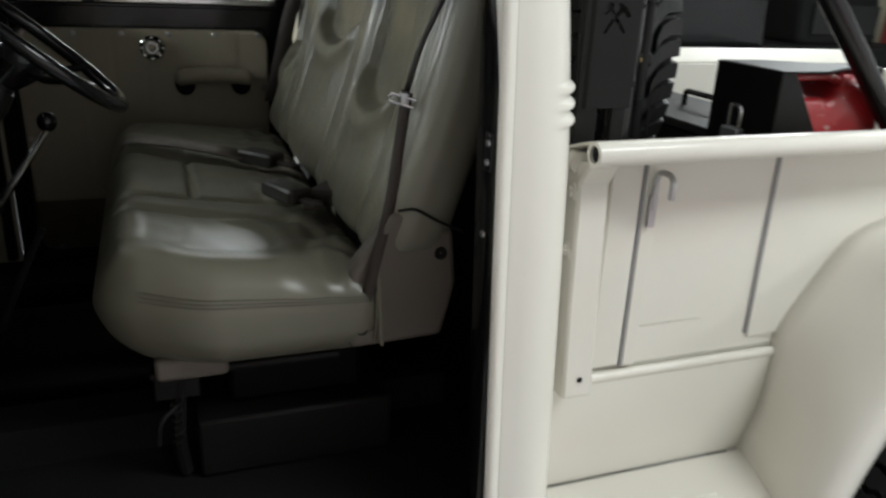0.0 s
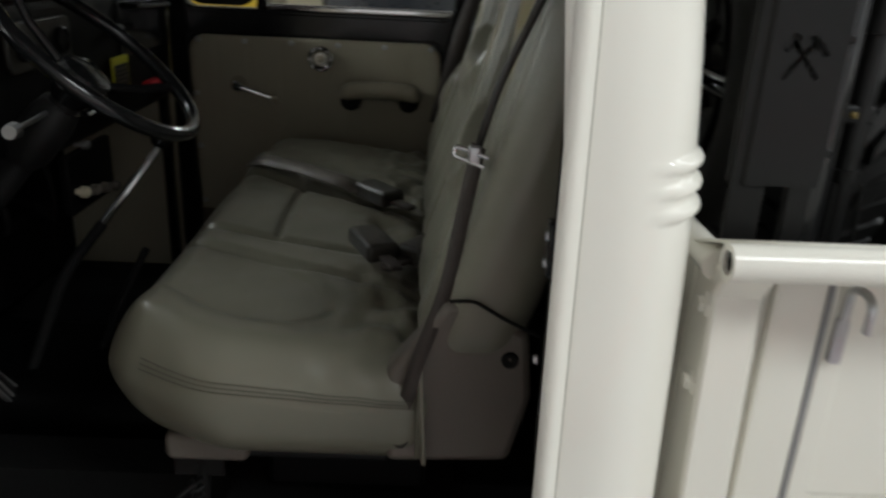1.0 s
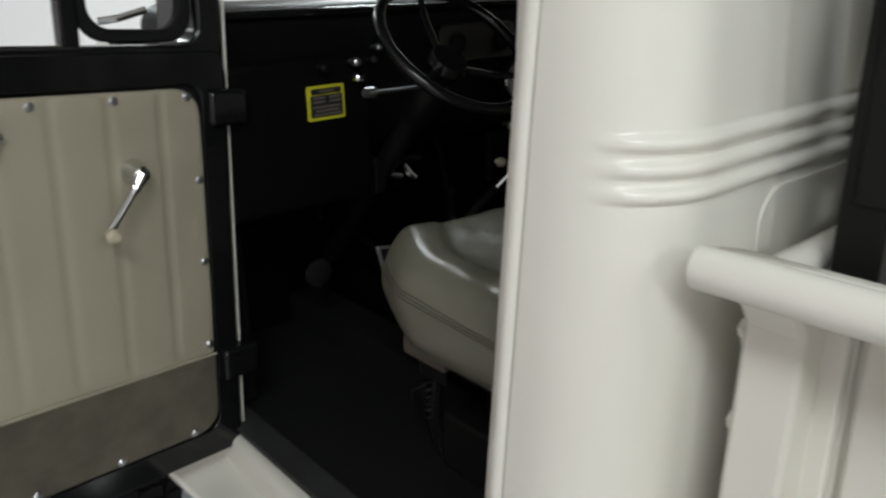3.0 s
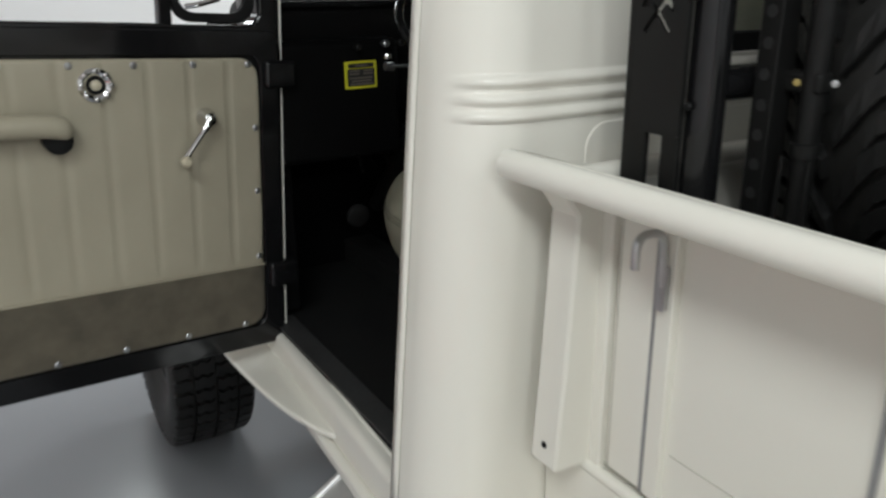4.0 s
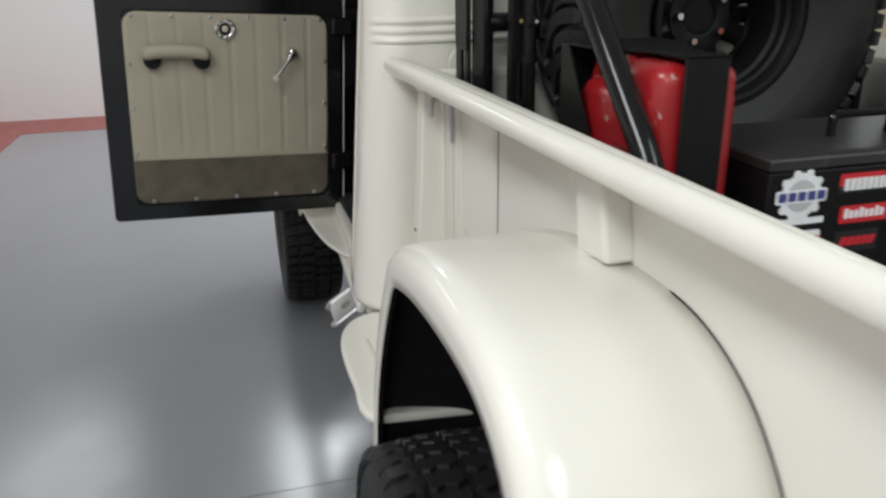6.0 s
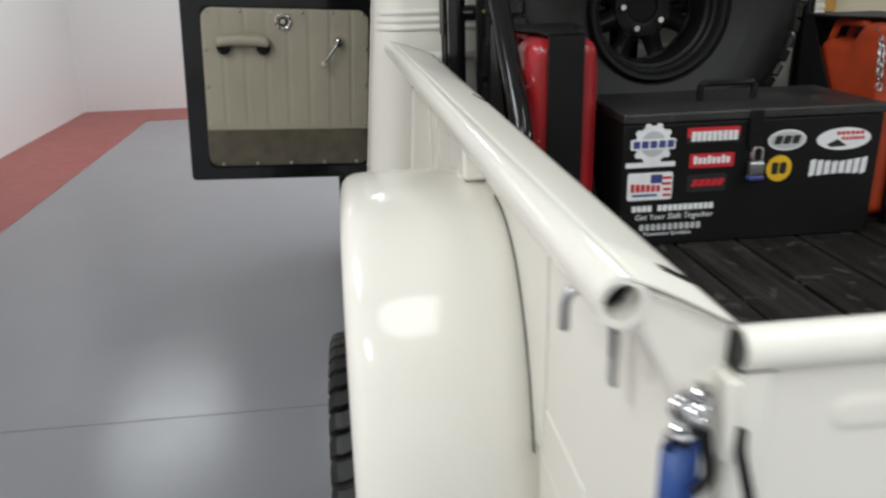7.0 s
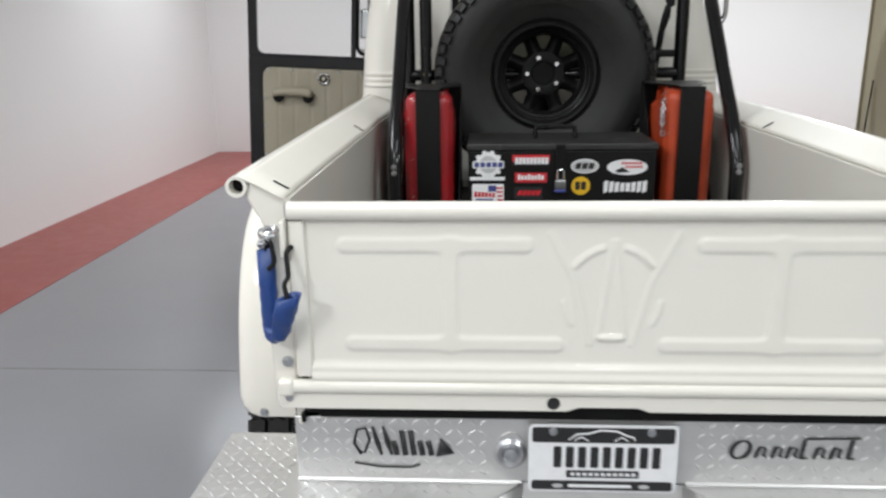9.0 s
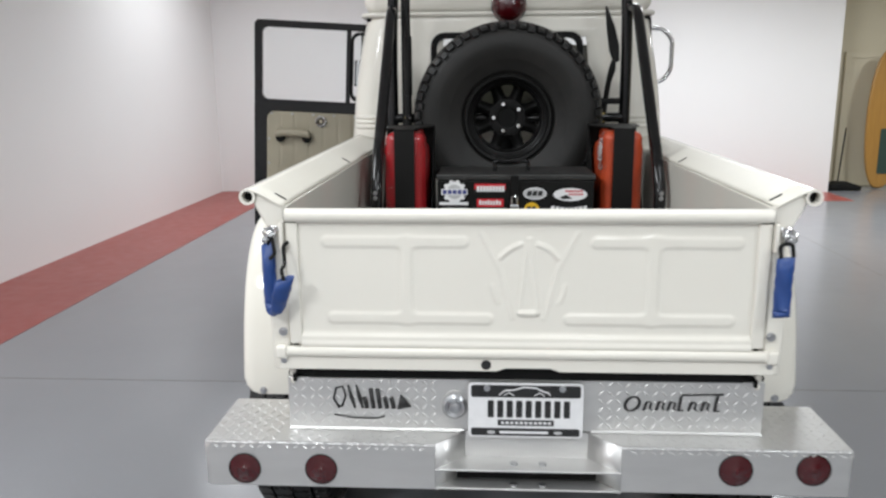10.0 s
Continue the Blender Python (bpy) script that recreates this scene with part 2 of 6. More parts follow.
def tube(pts, r, seg=12, bm=None, caps=True, closed=False):
    """A round bar along a line of points; r is a number or one radius a point."""
    bm = bm or BM()
    pts = [Vector(p) for p in pts]
    n = len(pts)
    rings, up = [], None
    for i, p in enumerate(pts):
        if closed:
            d = pts[(i + 1) % n] - pts[i - 1]
        else:
            d = pts[min(i + 1, n - 1)] - pts[max(i - 1, 0)]
        d.normalize()
        if up is None:
            up = d.orthogonal().normalized()
        up = (up - d * up.dot(d)).normalized()
        w = d.cross(up)
        rad = r[i] if isinstance(r, (list, tuple)) else r
        rings.append([bm.verts.new(p + (up * math.cos(a) + w * math.sin(a)) * rad) for a in [2 * math.pi * j / seg for j in range(seg)]])
    pairs = list(zip(rings, rings[1:])) + ([(rings[-1], rings[0])] if closed else [])
    for a, b in pairs:
        for j in range(seg):
            bm.faces.new((a[j], a[(j + 1) % seg], b[(j + 1) % seg], b[j]))
    if caps and not closed:
        bm.faces.new(rings[0])
        bm.faces.new(rings[-1])
    return bm


def rounded(pts, r, k=6):
    """A polyline with its inner corners rounded."""
    pts = [Vector(p) for p in pts]
    out = [pts[0]]
    for a, b, c in zip(pts, pts[1:], pts[2:]):
        u, v = (a - b), (c - b)
        d = min(r, u.length * 0.49, v.length * 0.49)
        p, q = b + u.normalized() * d, b + v.normalized() * d
        out += [p.lerp(b, t / k).lerp(b.lerp(q, t / k), t / k) for t in range(k + 1)]
    return out + [pts[-1]]


def lathe(profile, centre, axis=(0, 1, 0), seg=32, bm=None, close=False):
    """Turns (distance along the axis, radius) round the axis."""
    bm = bm or BM()
    ax = Vector(axis).normalized()
    u = ax.orthogonal().normalized()
    w = ax.cross(u)
    rings = []
    for h, r in profile:
        c = Vector(centre) + ax * h
        if r < 1e-6:
            rings.append([bm.verts.new(c)] * seg)
        else:
            rings.append([bm.verts.new(c + (u * math.cos(t) + w * math.sin(t)) * r) for t in [2 * math.pi * j / seg for j in range(seg)]])
    for a, b in list(zip(rings, rings[1:])) + ([(rings[-1], rings[0])] if close else []):
        for j in range(seg):
            f = []
            for v in (a[j], a[(j + 1) % seg], b[(j + 1) % seg], b[j]):
                if v not in f:
                    f.append(v)
            if len(f) > 2:
                bm.faces.new(f)
    return bm


def sheet(fn, us, vs, bm=None, keep=None, wrap=False):
    """A surface fn(u, v); keep(u, v) says which cells stay."""
    bm = bm or BM()
    g = [[bm.verts.new(fn(u, v)) for v in vs] for u in us]
    nu = len(us) if wrap else len(us) - 1
    for i in range(nu):
        for j in range(len(vs) - 1):
            k = (i + 1) % len(us)
            if keep is None or keep((us[i] + us[k]) / 2, (vs[j] + vs[j + 1]) / 2):
                bm.faces.new((g[i][j], g[k][j], g[k][j + 1], g[i][j + 1]))
    loose = [v for v in bm.verts if not v.link_faces]
    for v in loose:
        bm.verts.remove(v)
    return bm


def span(a, b, n):
    return [a + (b - a) * i / n for i in range(n + 1)]


def prism(outline, d0, d1, m=None, bm=None):
    """An outline of (a, b) given thickness from d0 to d1: (a, d, b)."""
    bm = bm or BM()
    r0 = [bm.verts.new((a, d0, b)) for a, b in outline]
    r1 = [bm.verts.new((a, d1, b)) for a, b in outline]
    n = len(outline)
    bm.faces.new(r0)
    bm.faces.new(r1)
    for i in range(n):
        bm.faces.new((r0[i], r0[(i + 1) % n], r1[(i + 1) % n], r1[i]))
    if m:
        for v in r0 + r1:
            v.co = m @ v.co
    return bm


def rrect(x0, z0, x1, z1, r, k=5):
    out = []
    for cx, cz, a0 in ((x1 - r, z1 - r, 0), (x0 + r, z1 - r, 90), (x0 + r, z0 + r, 180), (x1 - r, z0 + r, 270)):
        out += [(cx + r * math.cos(radians(a0 + 90 * i / k)), cz + r * math.sin(radians(a0 + 90 * i / k))) for i in range(k + 1)]
    return out


def ellipse(cx, cz, rx, rz, n=28):
    return [(cx + rx * math.cos(2 * math.pi * i / n), cz + rz * math.sin(2 * math.pi * i / n)) for i in range(n)]


def ringplate(outer, inner, d0, d1, m=None, bm=None):
    """A flat frame between two outlines of the same number of points."""
    bm = bm or BM()
    L = [[bm.verts.new((a, d, b)) for a, b in o] for o in (outer, inner) for d in (d0, d1)]
    n = len(outer)
    for i in range(n):
        k = (i + 1) % n
        for p, q in ((L[0], L[1]), (L[2], L[3]), (L[0], L[2]), (L[1], L[3])):
            bm.faces.new((p[i], p[k], q[k], q[i]))
    if m:
        for v in bm.verts:
            v.co = m @ v.co
    return bm


def smoothstep(a, b, x):
    t = min(max((x - a) / (b - a), 0), 1)
    return t * t * (3 - 2 * t)


# ---- room ----
WX, WY, RX, BY = -4.6, 10.85, 9.6, -7.0
floor = tagged(part("floor", box((WX - 0.2, BY - 0.2, -0.2), (RX + 0.2, WY + 1.4, 0)), FLOORM), "glossy grey epoxy concrete floor with sawn joints", "floor", kind="structure")
for i, (lo, hi) in enumerate((((WX, 2.423, 0), (RX, 2.427, 0.001)), ((WX + 1.0, -2.598, 0), (RX, -2.594, 0.001)), ((3.602, BY, 0), (3.606, WY, 0.001)))):
    part("floor_joint", box(lo, hi), SEAM, floor)
tagged(part("floor_stripe", box((WX, BY, 0), (WX + 1.05, WY - 0.94, 0.004)), STRIPE), "red painted floor border along the wall", "floor marking", kind="structure")
tagged(part("floor_stripe", box((WX, WY - 0.94, 0), (5.45, WY, 0.004)), STRIPE), "red painted floor border along the wall", "floor marking", kind="structure")
tagged(part("wall_west", box((WX - 0.15, BY, 0), (WX, WY, CEILING)), WALLM), "plain white painted wall", "wall", kind="structure")
tagged(part("wall_north", box((WX - 0.15, WY, 0), (5.45, WY + 0.15, CEILING)), WALLM), "plain white painted partition wall", "wall", kind="structure")
tagged(part("wall_north_east", box((5.45, WY + 0.9, 0), (RX, WY + 1.05, CEILING)), BEIGE), "beige painted back wall", "wall", kind="structure")
tagged(part("wall_return", box((5.3, WY + 0.15, 0), (5.45, WY + 0.9, CEILING)), WALLM), "end of the white partition", "wall", kind="structure")
tagged(part("wall_east", box((RX, BY, 0), (RX + 0.15, WY + 1.05, CEILING)), BEIGE), "beige painted side wall", "wall", kind="structure")
tagged(part("wall_south", box((WX - 0.15, BY - 0.15, 0), (6.5, BY, CEILING)), WALLM), "plain white painted wall", "wall", kind="structure")
tagged(part("wall_south_east", box((6.62, BY - 0.15, 0), (RX + 0.15, BY, CEILING)), BEIGE), "beige painted end wall", "wall", kind="structure")
tagged(part("trim", box((6.5, BY - 0.15, 0), (6.62, BY + 0.03, CEILING)), STRIPE), "red painted upright between the white and beige walls", "trim", kind="structure")
tagged(part("ceiling", box((WX - 0.15, BY - 0.15, CEILING), (RX + 0.15, WY + 1.05, CEILING + 0.15)), CEIL), "white ceiling", "ceiling", kind="structure")

# ---- pickup truck ----
truck = thing("pickup_truck", (0, 2, 0), "cream-white lifted vintage pickup truck with the driver's door open", "truck")

SX, YB = 0.8315, 2.154            # cab half width, cab back
B_EDGE, A_EDGE = 2.315, 3.23   # door opening
CZ0, CZ1 = 0.775, 2.16


def cab_plan(n=10):
    r = 0.115
    pts = [(-SX, B_EDGE), (-SX, (B_EDGE + YB + r) / 2)]
    pts += [(-SX + r - r * math.cos(a), YB + r - r * math.sin(a)) for a in span(0, math.pi / 2, n)]
    left = pts[:]
    mid = [(x, YB) for x in span(-SX + r, SX - r, 16)[1:-1]]
    return left + mid + [(-x, y) for x, y in reversed(left)]


PLAN = cab_plan()
RIBS = (1.570, 1.5955, 1.621)


def side_x(z):
    """The cab's sides lean inwards towards the roof."""
    return SX - 0.078 * (z - 1.5) - 0.045 * max(0.0, (z - 1.7) / 0.45) ** 1.6


def cab_point(i, z):
    x, y = PLAN[int(i)]
    x *= side_x(z) / SX
    y += 0.055 * max(0.0, (z - 1.5) / 0.66) ** 1.3
    b = max(0.0, (CZ0 + 0.025 - z) / 0.025)
    x *= 1 - 0.012 * b * b
    # rear shoulder beads
    k = int(i)
    inside = min(k, len(PLAN) - 1 - k)
    amp = 0.0085 * smoothstep(4.8, 7.6, inside)
    for zr in RIBS:
        d = (z - zr) / 0.0088
        if abs(d) < 1:
            bump = amp * (1 - d * d)
            px, py = PLAN[k]
            nx = 0 if abs(px) < SX - 0.115 else (px / abs(px)) * (abs(px) - SX + 0.115) / 0.115
            ny = min(0, (py - YB - 0.115)) / 0.115
            x += nx * bump
            y += ny * bump
    return (x, y, z)


ZS = sorted(set(span(CZ0, CZ0 + 0.03, 4) + span(CZ0 + 0.03, 1.54, 14) + span(1.54, 1.64, 34) + span(1.64, CZ1, 12)))
WIN = (-0.36, 1.66, 0.36, 2.03)


def not_window(i, z):
    x, y = PLAN[int(i)]
    return not (WIN[0] < x < WIN[2] and WIN[1] < z < WIN[3])


idx = list(range(len(PLAN)))
cab = part("cab_shell", sheet(lambda i, z: cab_point(i, z), idx, ZS, keep=lambda i, z: not_window(i, z)), CREAM, truck, "cream cab back and rounded corners with three pressed beads", sharp=50, solid=0.004)
gas = rrect(-0.395, 1.64, 0.395, 2.055, 0.07)
gasi = rrect(-0.365, 1.67, 0.365, 2.025, 0.045)
rear_win = part("rear_window", ringplate(gas, gasi, YB + 0.015, YB + 0.06), MATT, truck, "black rubber rear window surround")
part("pane", prism(gasi, YB + 0.038, YB + 0.042), GLASS, rear_win).visible_shadow = False
roof = part("roof", rbox((-0.755, YB + 0.045, 2.145), (0.755, 3.36, 2.30), 0.1, n=8, deform=lambda p: (p.x, p.y, p.z + 0.02 * (1 - (p.x / 0.75) ** 2) * (1 if p.z > 2.2 else 0))), CREAM, truck)
part("drip_rail", tube(rounded([(-0.765, 3.3, 2.150), (-0.765, YB + 0.045, 2.150), (0.765, YB + 0.045, 2.150), (0.765, 3.3, 2.150)], 0.1), 0.012, 8), CREAM, truck)
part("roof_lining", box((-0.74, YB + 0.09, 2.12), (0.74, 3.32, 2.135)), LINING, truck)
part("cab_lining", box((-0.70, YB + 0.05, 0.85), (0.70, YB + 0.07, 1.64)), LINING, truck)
for s in (-1, 1):
    # door pillar: white flange outside, black jamb inside
    def jamb(y, z, s=s):
        return (s * (side_x(z) - 0.012), y, z)
    part("pillar_flange", sheet(lambda y, z, s=s: (s * (side_x(z) + 0.003), y, z), [B_EDGE - 0.016, B_EDGE + 0.008], span(CZ0 + 0.05, 2.12, 14)), CREAM, truck, solid=0.005)
    part("flange_joint", sheet(lambda y, z, s=s: (s * (side_x(z) + 0.0026), y, z), [B_EDGE - 0.0185, B_EDGE - 0.0165], span(CZ0 + 0.05, 2.12, 14)), FAINT, truck, solid=0.001)
    bm = BM()
    for z0, z1 in zip(span(0.8, 2.12, 12), span(0.8, 2.12, 12)[1:]):
        a0, a1 = jamb(0, z0)[0], jamb(0, z1)[0]
        q = [bm.verts.new(v) for v in ((a0, B_EDGE + 0.004, z0), (a1, B_EDGE + 0.004, z1), (a1 - s * 0.10, B_EDGE - 0.01, z1), (a0 - s * 0.10, B_EDGE - 0.01, z0), (a0 - s * 0.10, YB + 0.07, z0), (a1 - s * 0.10, YB + 0.07, z1))]
        bm.faces.new(q[:4])
        bm.faces.new((q[3], q[2], q[5], q[4]))
    bmesh.ops.remove_doubles(bm, verts=bm.verts, dist=0.0005)
    part("door_jamb", bm, BLACK, truck, solid=0.004)
    # front pillar
    pw = 0.13 if s < 0 else 0.03
    part("front_pillar", prism([(A_EDGE, 0.86), (A_EDGE + pw, 0.86), (A_EDGE + pw, 1.62), (A_EDGE + 0.06, 2.13), (A_EDGE - 0.03, 2.13), (A_EDGE, 1.62)], s * 0.79, s * 0.71, Matrix(((0, 1, 0, 0), (1, 0, 0, 0), (0, 0, 1, 0), (0, 0, 0, 1)))), BLACK, truck, bevel=0.008)
    part("pillar_filler", box((s * 0.77 - 0.03, A_EDGE - 0.06, 0.86), (s * 0.77 + 0.012, A_EDGE - 0.012, 2.12)), LINING, truck) if s > 0 else None
    part("cowl_side", rbox((s * 0.80 - 0.03, A_EDGE + 0.03, 0.80), (s * 0.80 + 0.03, 3.62, 1.63), 0.02, n=4), CREAM, truck)
for s, x in ((-1, -0.820),):
    part("striker", box((x + 0.004, B_EDGE - 0.005, 1.50), (x + 0.03, B_EDGE + 0.012, 1.56)), BLACK, truck, bevel=0.003)
    for z in (1.515, 1.545, 1.40):
        part("screw", lathe([(0, 0.006), (0.004, 0.005), (0.005, 0)], (x + 0.012, B_EDGE + 0.011, z), (0, 1, 0), 10), STEEL, truck)

# cab floor, sills, firewall
def sill_taper(p):
    """The body narrows towards its front."""
    return (p[0] - math.copysign(0.035 * min(1, max(0, (p[1] - 2.35) / 0.88)), p[0]), p[1], p[2])


part("cab_floor", box((-0.80, YB + 0.05, 0.80), (0.80, 3.75, 0.85)), MATT, truck)
# Added black filler that stands for shade and closes the view through the gap.
part("gap_seal", box((-0.25, 2.112, 0.72), (0.56, 2.158, 1.44)), MATT, truck)
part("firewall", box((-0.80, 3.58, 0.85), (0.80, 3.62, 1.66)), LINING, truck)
for s in (-1, 1):
    part("rocker", rbox((s * 0.825 - 0.028, YB + 0.10, 0.715), (s * 0.825 + 0.028, A_EDGE + 0.06, 0.838), 0.02, n=5, deform=sill_taper), CREAM, truck)
    for x, z in ((0.815, 0.838), (0.838, 0.832)):
        part("sill_ridge", tube([sill_taper((s * x, YB + 0.16 + (A_EDGE - YB - 0.14) * i / 6, z)) for i in range(7)], 0.004, 8), CREAM, truck)
    part("sill_flange", rbox((s * 0.862 - 0.014, YB + 0.16, 0.705), (s * 0.862 + 0.014, A_EDGE + 0.05, 0.745), 0.012, n=(1, 8, 1), deform=sill_taper), CREAM, truck)
    part("scuff_plate", box((s * 0.775 - 0.030, B_EDGE + 0.03, 0.852), (s * 0.775 + 0.030, A_EDGE - 0.01, 0.857)), SCUFF, truck, bevel=0.002)

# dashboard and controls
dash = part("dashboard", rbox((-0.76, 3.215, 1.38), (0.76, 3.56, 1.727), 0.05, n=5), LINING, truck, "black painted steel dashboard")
part("kick_panel", box((0.735, 3.222, 0.85), (0.755, 3.56, 1.40)), VINYL, truck)
tag_p = part("warning_plate", prism(rrect(-0.048, -0.036, 0.048, 0.036, 0.004), -0.0015, 0.0015, Matrix.Translation((-0.521, 3.165, 1.527)) @ Matrix.Rotation(radians(4), 4, "Z")), LIME, truck, "yellow framed black instruction plate")
TP = Matrix.Translation((-0.521, 3.162, 1.527)) @ Matrix.Rotation(radians(4), 4, "Z")
part("plate_field", prism(rrect(-0.041, -0.029, 0.041, 0.016, 0.003), -0.001, 0.001, TP), INK, tag_p)
part("plate_field", prism(rrect(-0.038, 0.019, 0.038, 0.030, 0.002), -0.001, 0.001, TP), INK, tag_p)
for i, (a0, a1, b) in enumerate(((-0.018, 0.018, 0.0245), (-0.036, -0.004, 0.011), (0.006, 0.034, 0.011), (-0.036, -0.006, 0.003), (0.006, 0.036, 0.003), (-0.036, 0.034, -0.008), (-0.03, 0.03, -0.016), (-0.034, 0.036, -0.024))):
    part("print_bar", prism(rrect(a0, b - 0.0022, a1, b + 0.0022, 0.001, 2), -0.0022, -0.0008, TP), PLASTIC, tag_p)
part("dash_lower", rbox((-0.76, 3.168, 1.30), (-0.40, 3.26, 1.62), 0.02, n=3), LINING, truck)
tag2 = part("warning_plate", prism(rrect(-0.048, -0.039, 0.048, 0.039, 0.004), -0.002, 0.002, Matrix.Translation((0.325, 3.205, 1.514))), LIME, truck)
part("plate_field", prism(rrect(-0.041, -0.032, 0.041, 0.020, 0.003), -0.004, -0.002, Matrix.Translation((0.325, 3.205, 1.514))), INK, tag2)
for i, (a0, a1, b) in enumerate(((-0.03, 0.03, 0.010), (-0.034, 0.028, 0.0), (-0.03, 0.034, -0.010), (-0.034, 0.02, -0.020))):
    part("print_bar", prism(rrect(a0, b - 0.002, a1, b + 0.002, 0.001, 2), -0.0052, -0.0038, Matrix.Translation((0.325, 3.205, 1.514))), PLASTIC, tag2)
for x, y, z, r, mt in ((-0.449, 3.167, 1.573, 0.012, CHROME), (-0.453, 3.169, 1.606, 0.010, STEEL), (-0.408, 3.167, 1.606, 0.009, SATIN), (-0.535, 3.168, 1.600, 0.009, SATIN), (-0.36, 3.215, 1.628, 0.008, STEEL), (0.058, 3.213, 1.40, 0.010, STEEL), (0.30, 3.213, 1.62, 0.010, STEEL), (0.36, 3.213, 1.625, 0.008, SATIN)):
    part("control_knob", lathe([(0, 0.005), (-0.016, 0.005), (-0.018, r), (-0.030, r * 0.92), (-0.034, r * 0.5), (-0.034, 0)], (x, y, z), (0, 1, 0), 14), mt, truck)
cluster = part("instrument_panel", prism(rrect(-0.165, 1.575, 0.085, 1.665, 0.02), 3.203, 3.213), BUCK, truck, "brown panel behind the steering wheel", bevel=0.003)
for x, r in ((-0.115, 0.026), (0.035, 0.026)):
    part("small_gauge", lathe([(0, r), (-0.008, r), (-0.010, r - 0.004), (-0.005, r - 0.006), (-0.005, 0)], (x, 3.203, 1.620), (0, 1, 0), 24), SATIN, cluster)
gauge = part("instrument_gauge", lathe([(0, 0.062), (-0.02, 0.062), (-0.025, 0.055), (-0.012, 0.050), (-0.012, 0)], (0.10, 3.212, 1.515), (0, 1, 0), 32), SATIN, truck, "round black instrument with a chrome bezel")
part("bezel", lathe([(-0.015, 0.061), (-0.024, 0.061), (-0.028, 0.057), (-0.024, 0.053), (-0.015, 0.053)], (0.10, 3.212, 1.515), (0, 1, 0), 32, close=True), CHROME, gauge)
part("dial_face", lathe([(-0.0125, 0.046), (-0.0135, 0.0)], (0.10, 3.212, 1.515), (0, 1, 0), 28), GREYP, gauge)
part("needle", box((0.099, 3.196, 1.515), (0.102, 3.198, 1.552)), INK, gauge)
# switch row hanging under the dash
sw = part("switch_panel", rbox((0.0, 3.205, 1.255), (0.225, 3.225, 1.385), 0.006, n=1), LINING, truck, "small black switch panel under the dash")
for x, z in ((0.026, 1.305), (0.078, 1.295), (0.130, 1.285), (0.190, 1.272)):
    part("switch", lathe([(0, 0.007), (-0.010, 0.007), (-0.012, 0.013), (-0.026, 0.012), (-0.030, 0.006), (-0.030, 0)], (x, 3.206, z), (0, 1, 0), 14), KNOB if x < 0.05 else PLASTIC, sw)
part("red_switch", rbox((0.478, 3.188, 1.452), (0.565, 3.214, 1.470), 0.006, n=1), REDP, truck, "red plastic switch guard on the dash")
part("dash_lip", tube([(-0.74, 3.212, 1.708), (0.74, 3.212, 1.708)], 0.009, 10), BLACK, dash)
part("glove_box", prism(rrect(0.36, 1.545, 0.68, 1.69, 0.015), 3.2085, 3.216), BLACK, dash, bevel=0.003)
part("grab_bar", tube(rounded([(0.40, 3.214, 1.665), (0.40, 3.18, 1.662), (0.64, 3.18, 1.655), (0.64, 3.214, 1.655)], 0.015), 0.007, 8), SATIN, dash)
# levers, linkage and cables under the driver's side
part("brake_handle", tube(rounded([(-0.31, 3.40, 1.37), (-0.30, 3.27, 1.335), (-0.292, 3.25, 1.315), (-0.262, 3.25, 1.306)], 0.02), 0.0075, 10), STEEL, truck, "bent steel brake pull under the dash")
part("linkage_arm", tube(rounded([(-0.235, 3.30, 1.345), (-0.218, 3.272, 1.30), (-0.205, 3.268, 1.288)], 0.01), 0.009, 10), CHROME, truck)
part("linkage_bracket", rbox((-0.365, 3.215, 1.285), (-0.335, 3.245, 1.372), 0.005, n=1), SATIN, truck)
part("linkage_bracket", rbox((-0.395, 3.22, 1.345), (-0.215, 3.24, 1.362), 0.005, n=1), SATIN, truck)
for k, (x0, x1, z1) in enumerate(((-0.42, -0.30, 1.22), (-0.28, -0.15, 1.25), (-0.10, 0.02, 1.21), (-0.50, -0.40, 1.20), (0.10, 0.24, 1.16))):
    part("cable", tube(rounded([(x0, 3.33, 1.40), (x0 + 0.02, 3.30, 1.30), ((x0 + x1) / 2, 3.33, z1), (x1, 3.45, z1 + 0.06), (x1 + 0.02, 3.57, z1 + 0.02)], 0.06), 0.0045 + 0.0012 * (k % 3), 8), SATIN if k % 2 else MATT, truck)
part("column_shroud", tube([Vector((-0.312, 2.982, 1.637)) - Vector((0.058, -0.849, 1.0)).normalized() * h for h in (0.10, 0.13, 0.20, 0.22)], [0.030, 0.038, 0.038, 0.030], 16), SATIN, truck)
WC, WN = Vector((-0.312, 2.982, 1.637)), Vector((0.058, -0.849, 1.0)).normalized()
wu = Vector((0, 1, 0)).cross(WN).normalized()
wv = WN.cross(wu)
wheel = part("steering_wheel", tube([WC + (wu * math.cos(a) + wv * math.sin(a)) * 0.174 for a in [2 * math.pi * i / 48 for i in range(48)]], 0.0125, 12, closed=True), BLACK, truck, "thin black steering wheel with spokes")
for a in (math.pi * 0.5, math.pi * 1.17, math.pi * 1.83):
    d = wu * math.cos(a) + wv * math.sin(a)
    part("spoke", tube([WC - WN * 0.05 + d * 0.03, WC - WN * 0.03 + d * 0.11, WC + d * 0.170], 0.008, 8), BLACK, wheel)
part("hub", lathe([(-0.09, 0.028), (-0.05, 0.045), (-0.03, 0.04), (-0.022, 0.0)], WC, WN, 20), BLACK, wheel)
part("steering_column", tube([WC - WN * 0.06, WC - WN * 0.75], 0.026, 14), SATIN, truck)
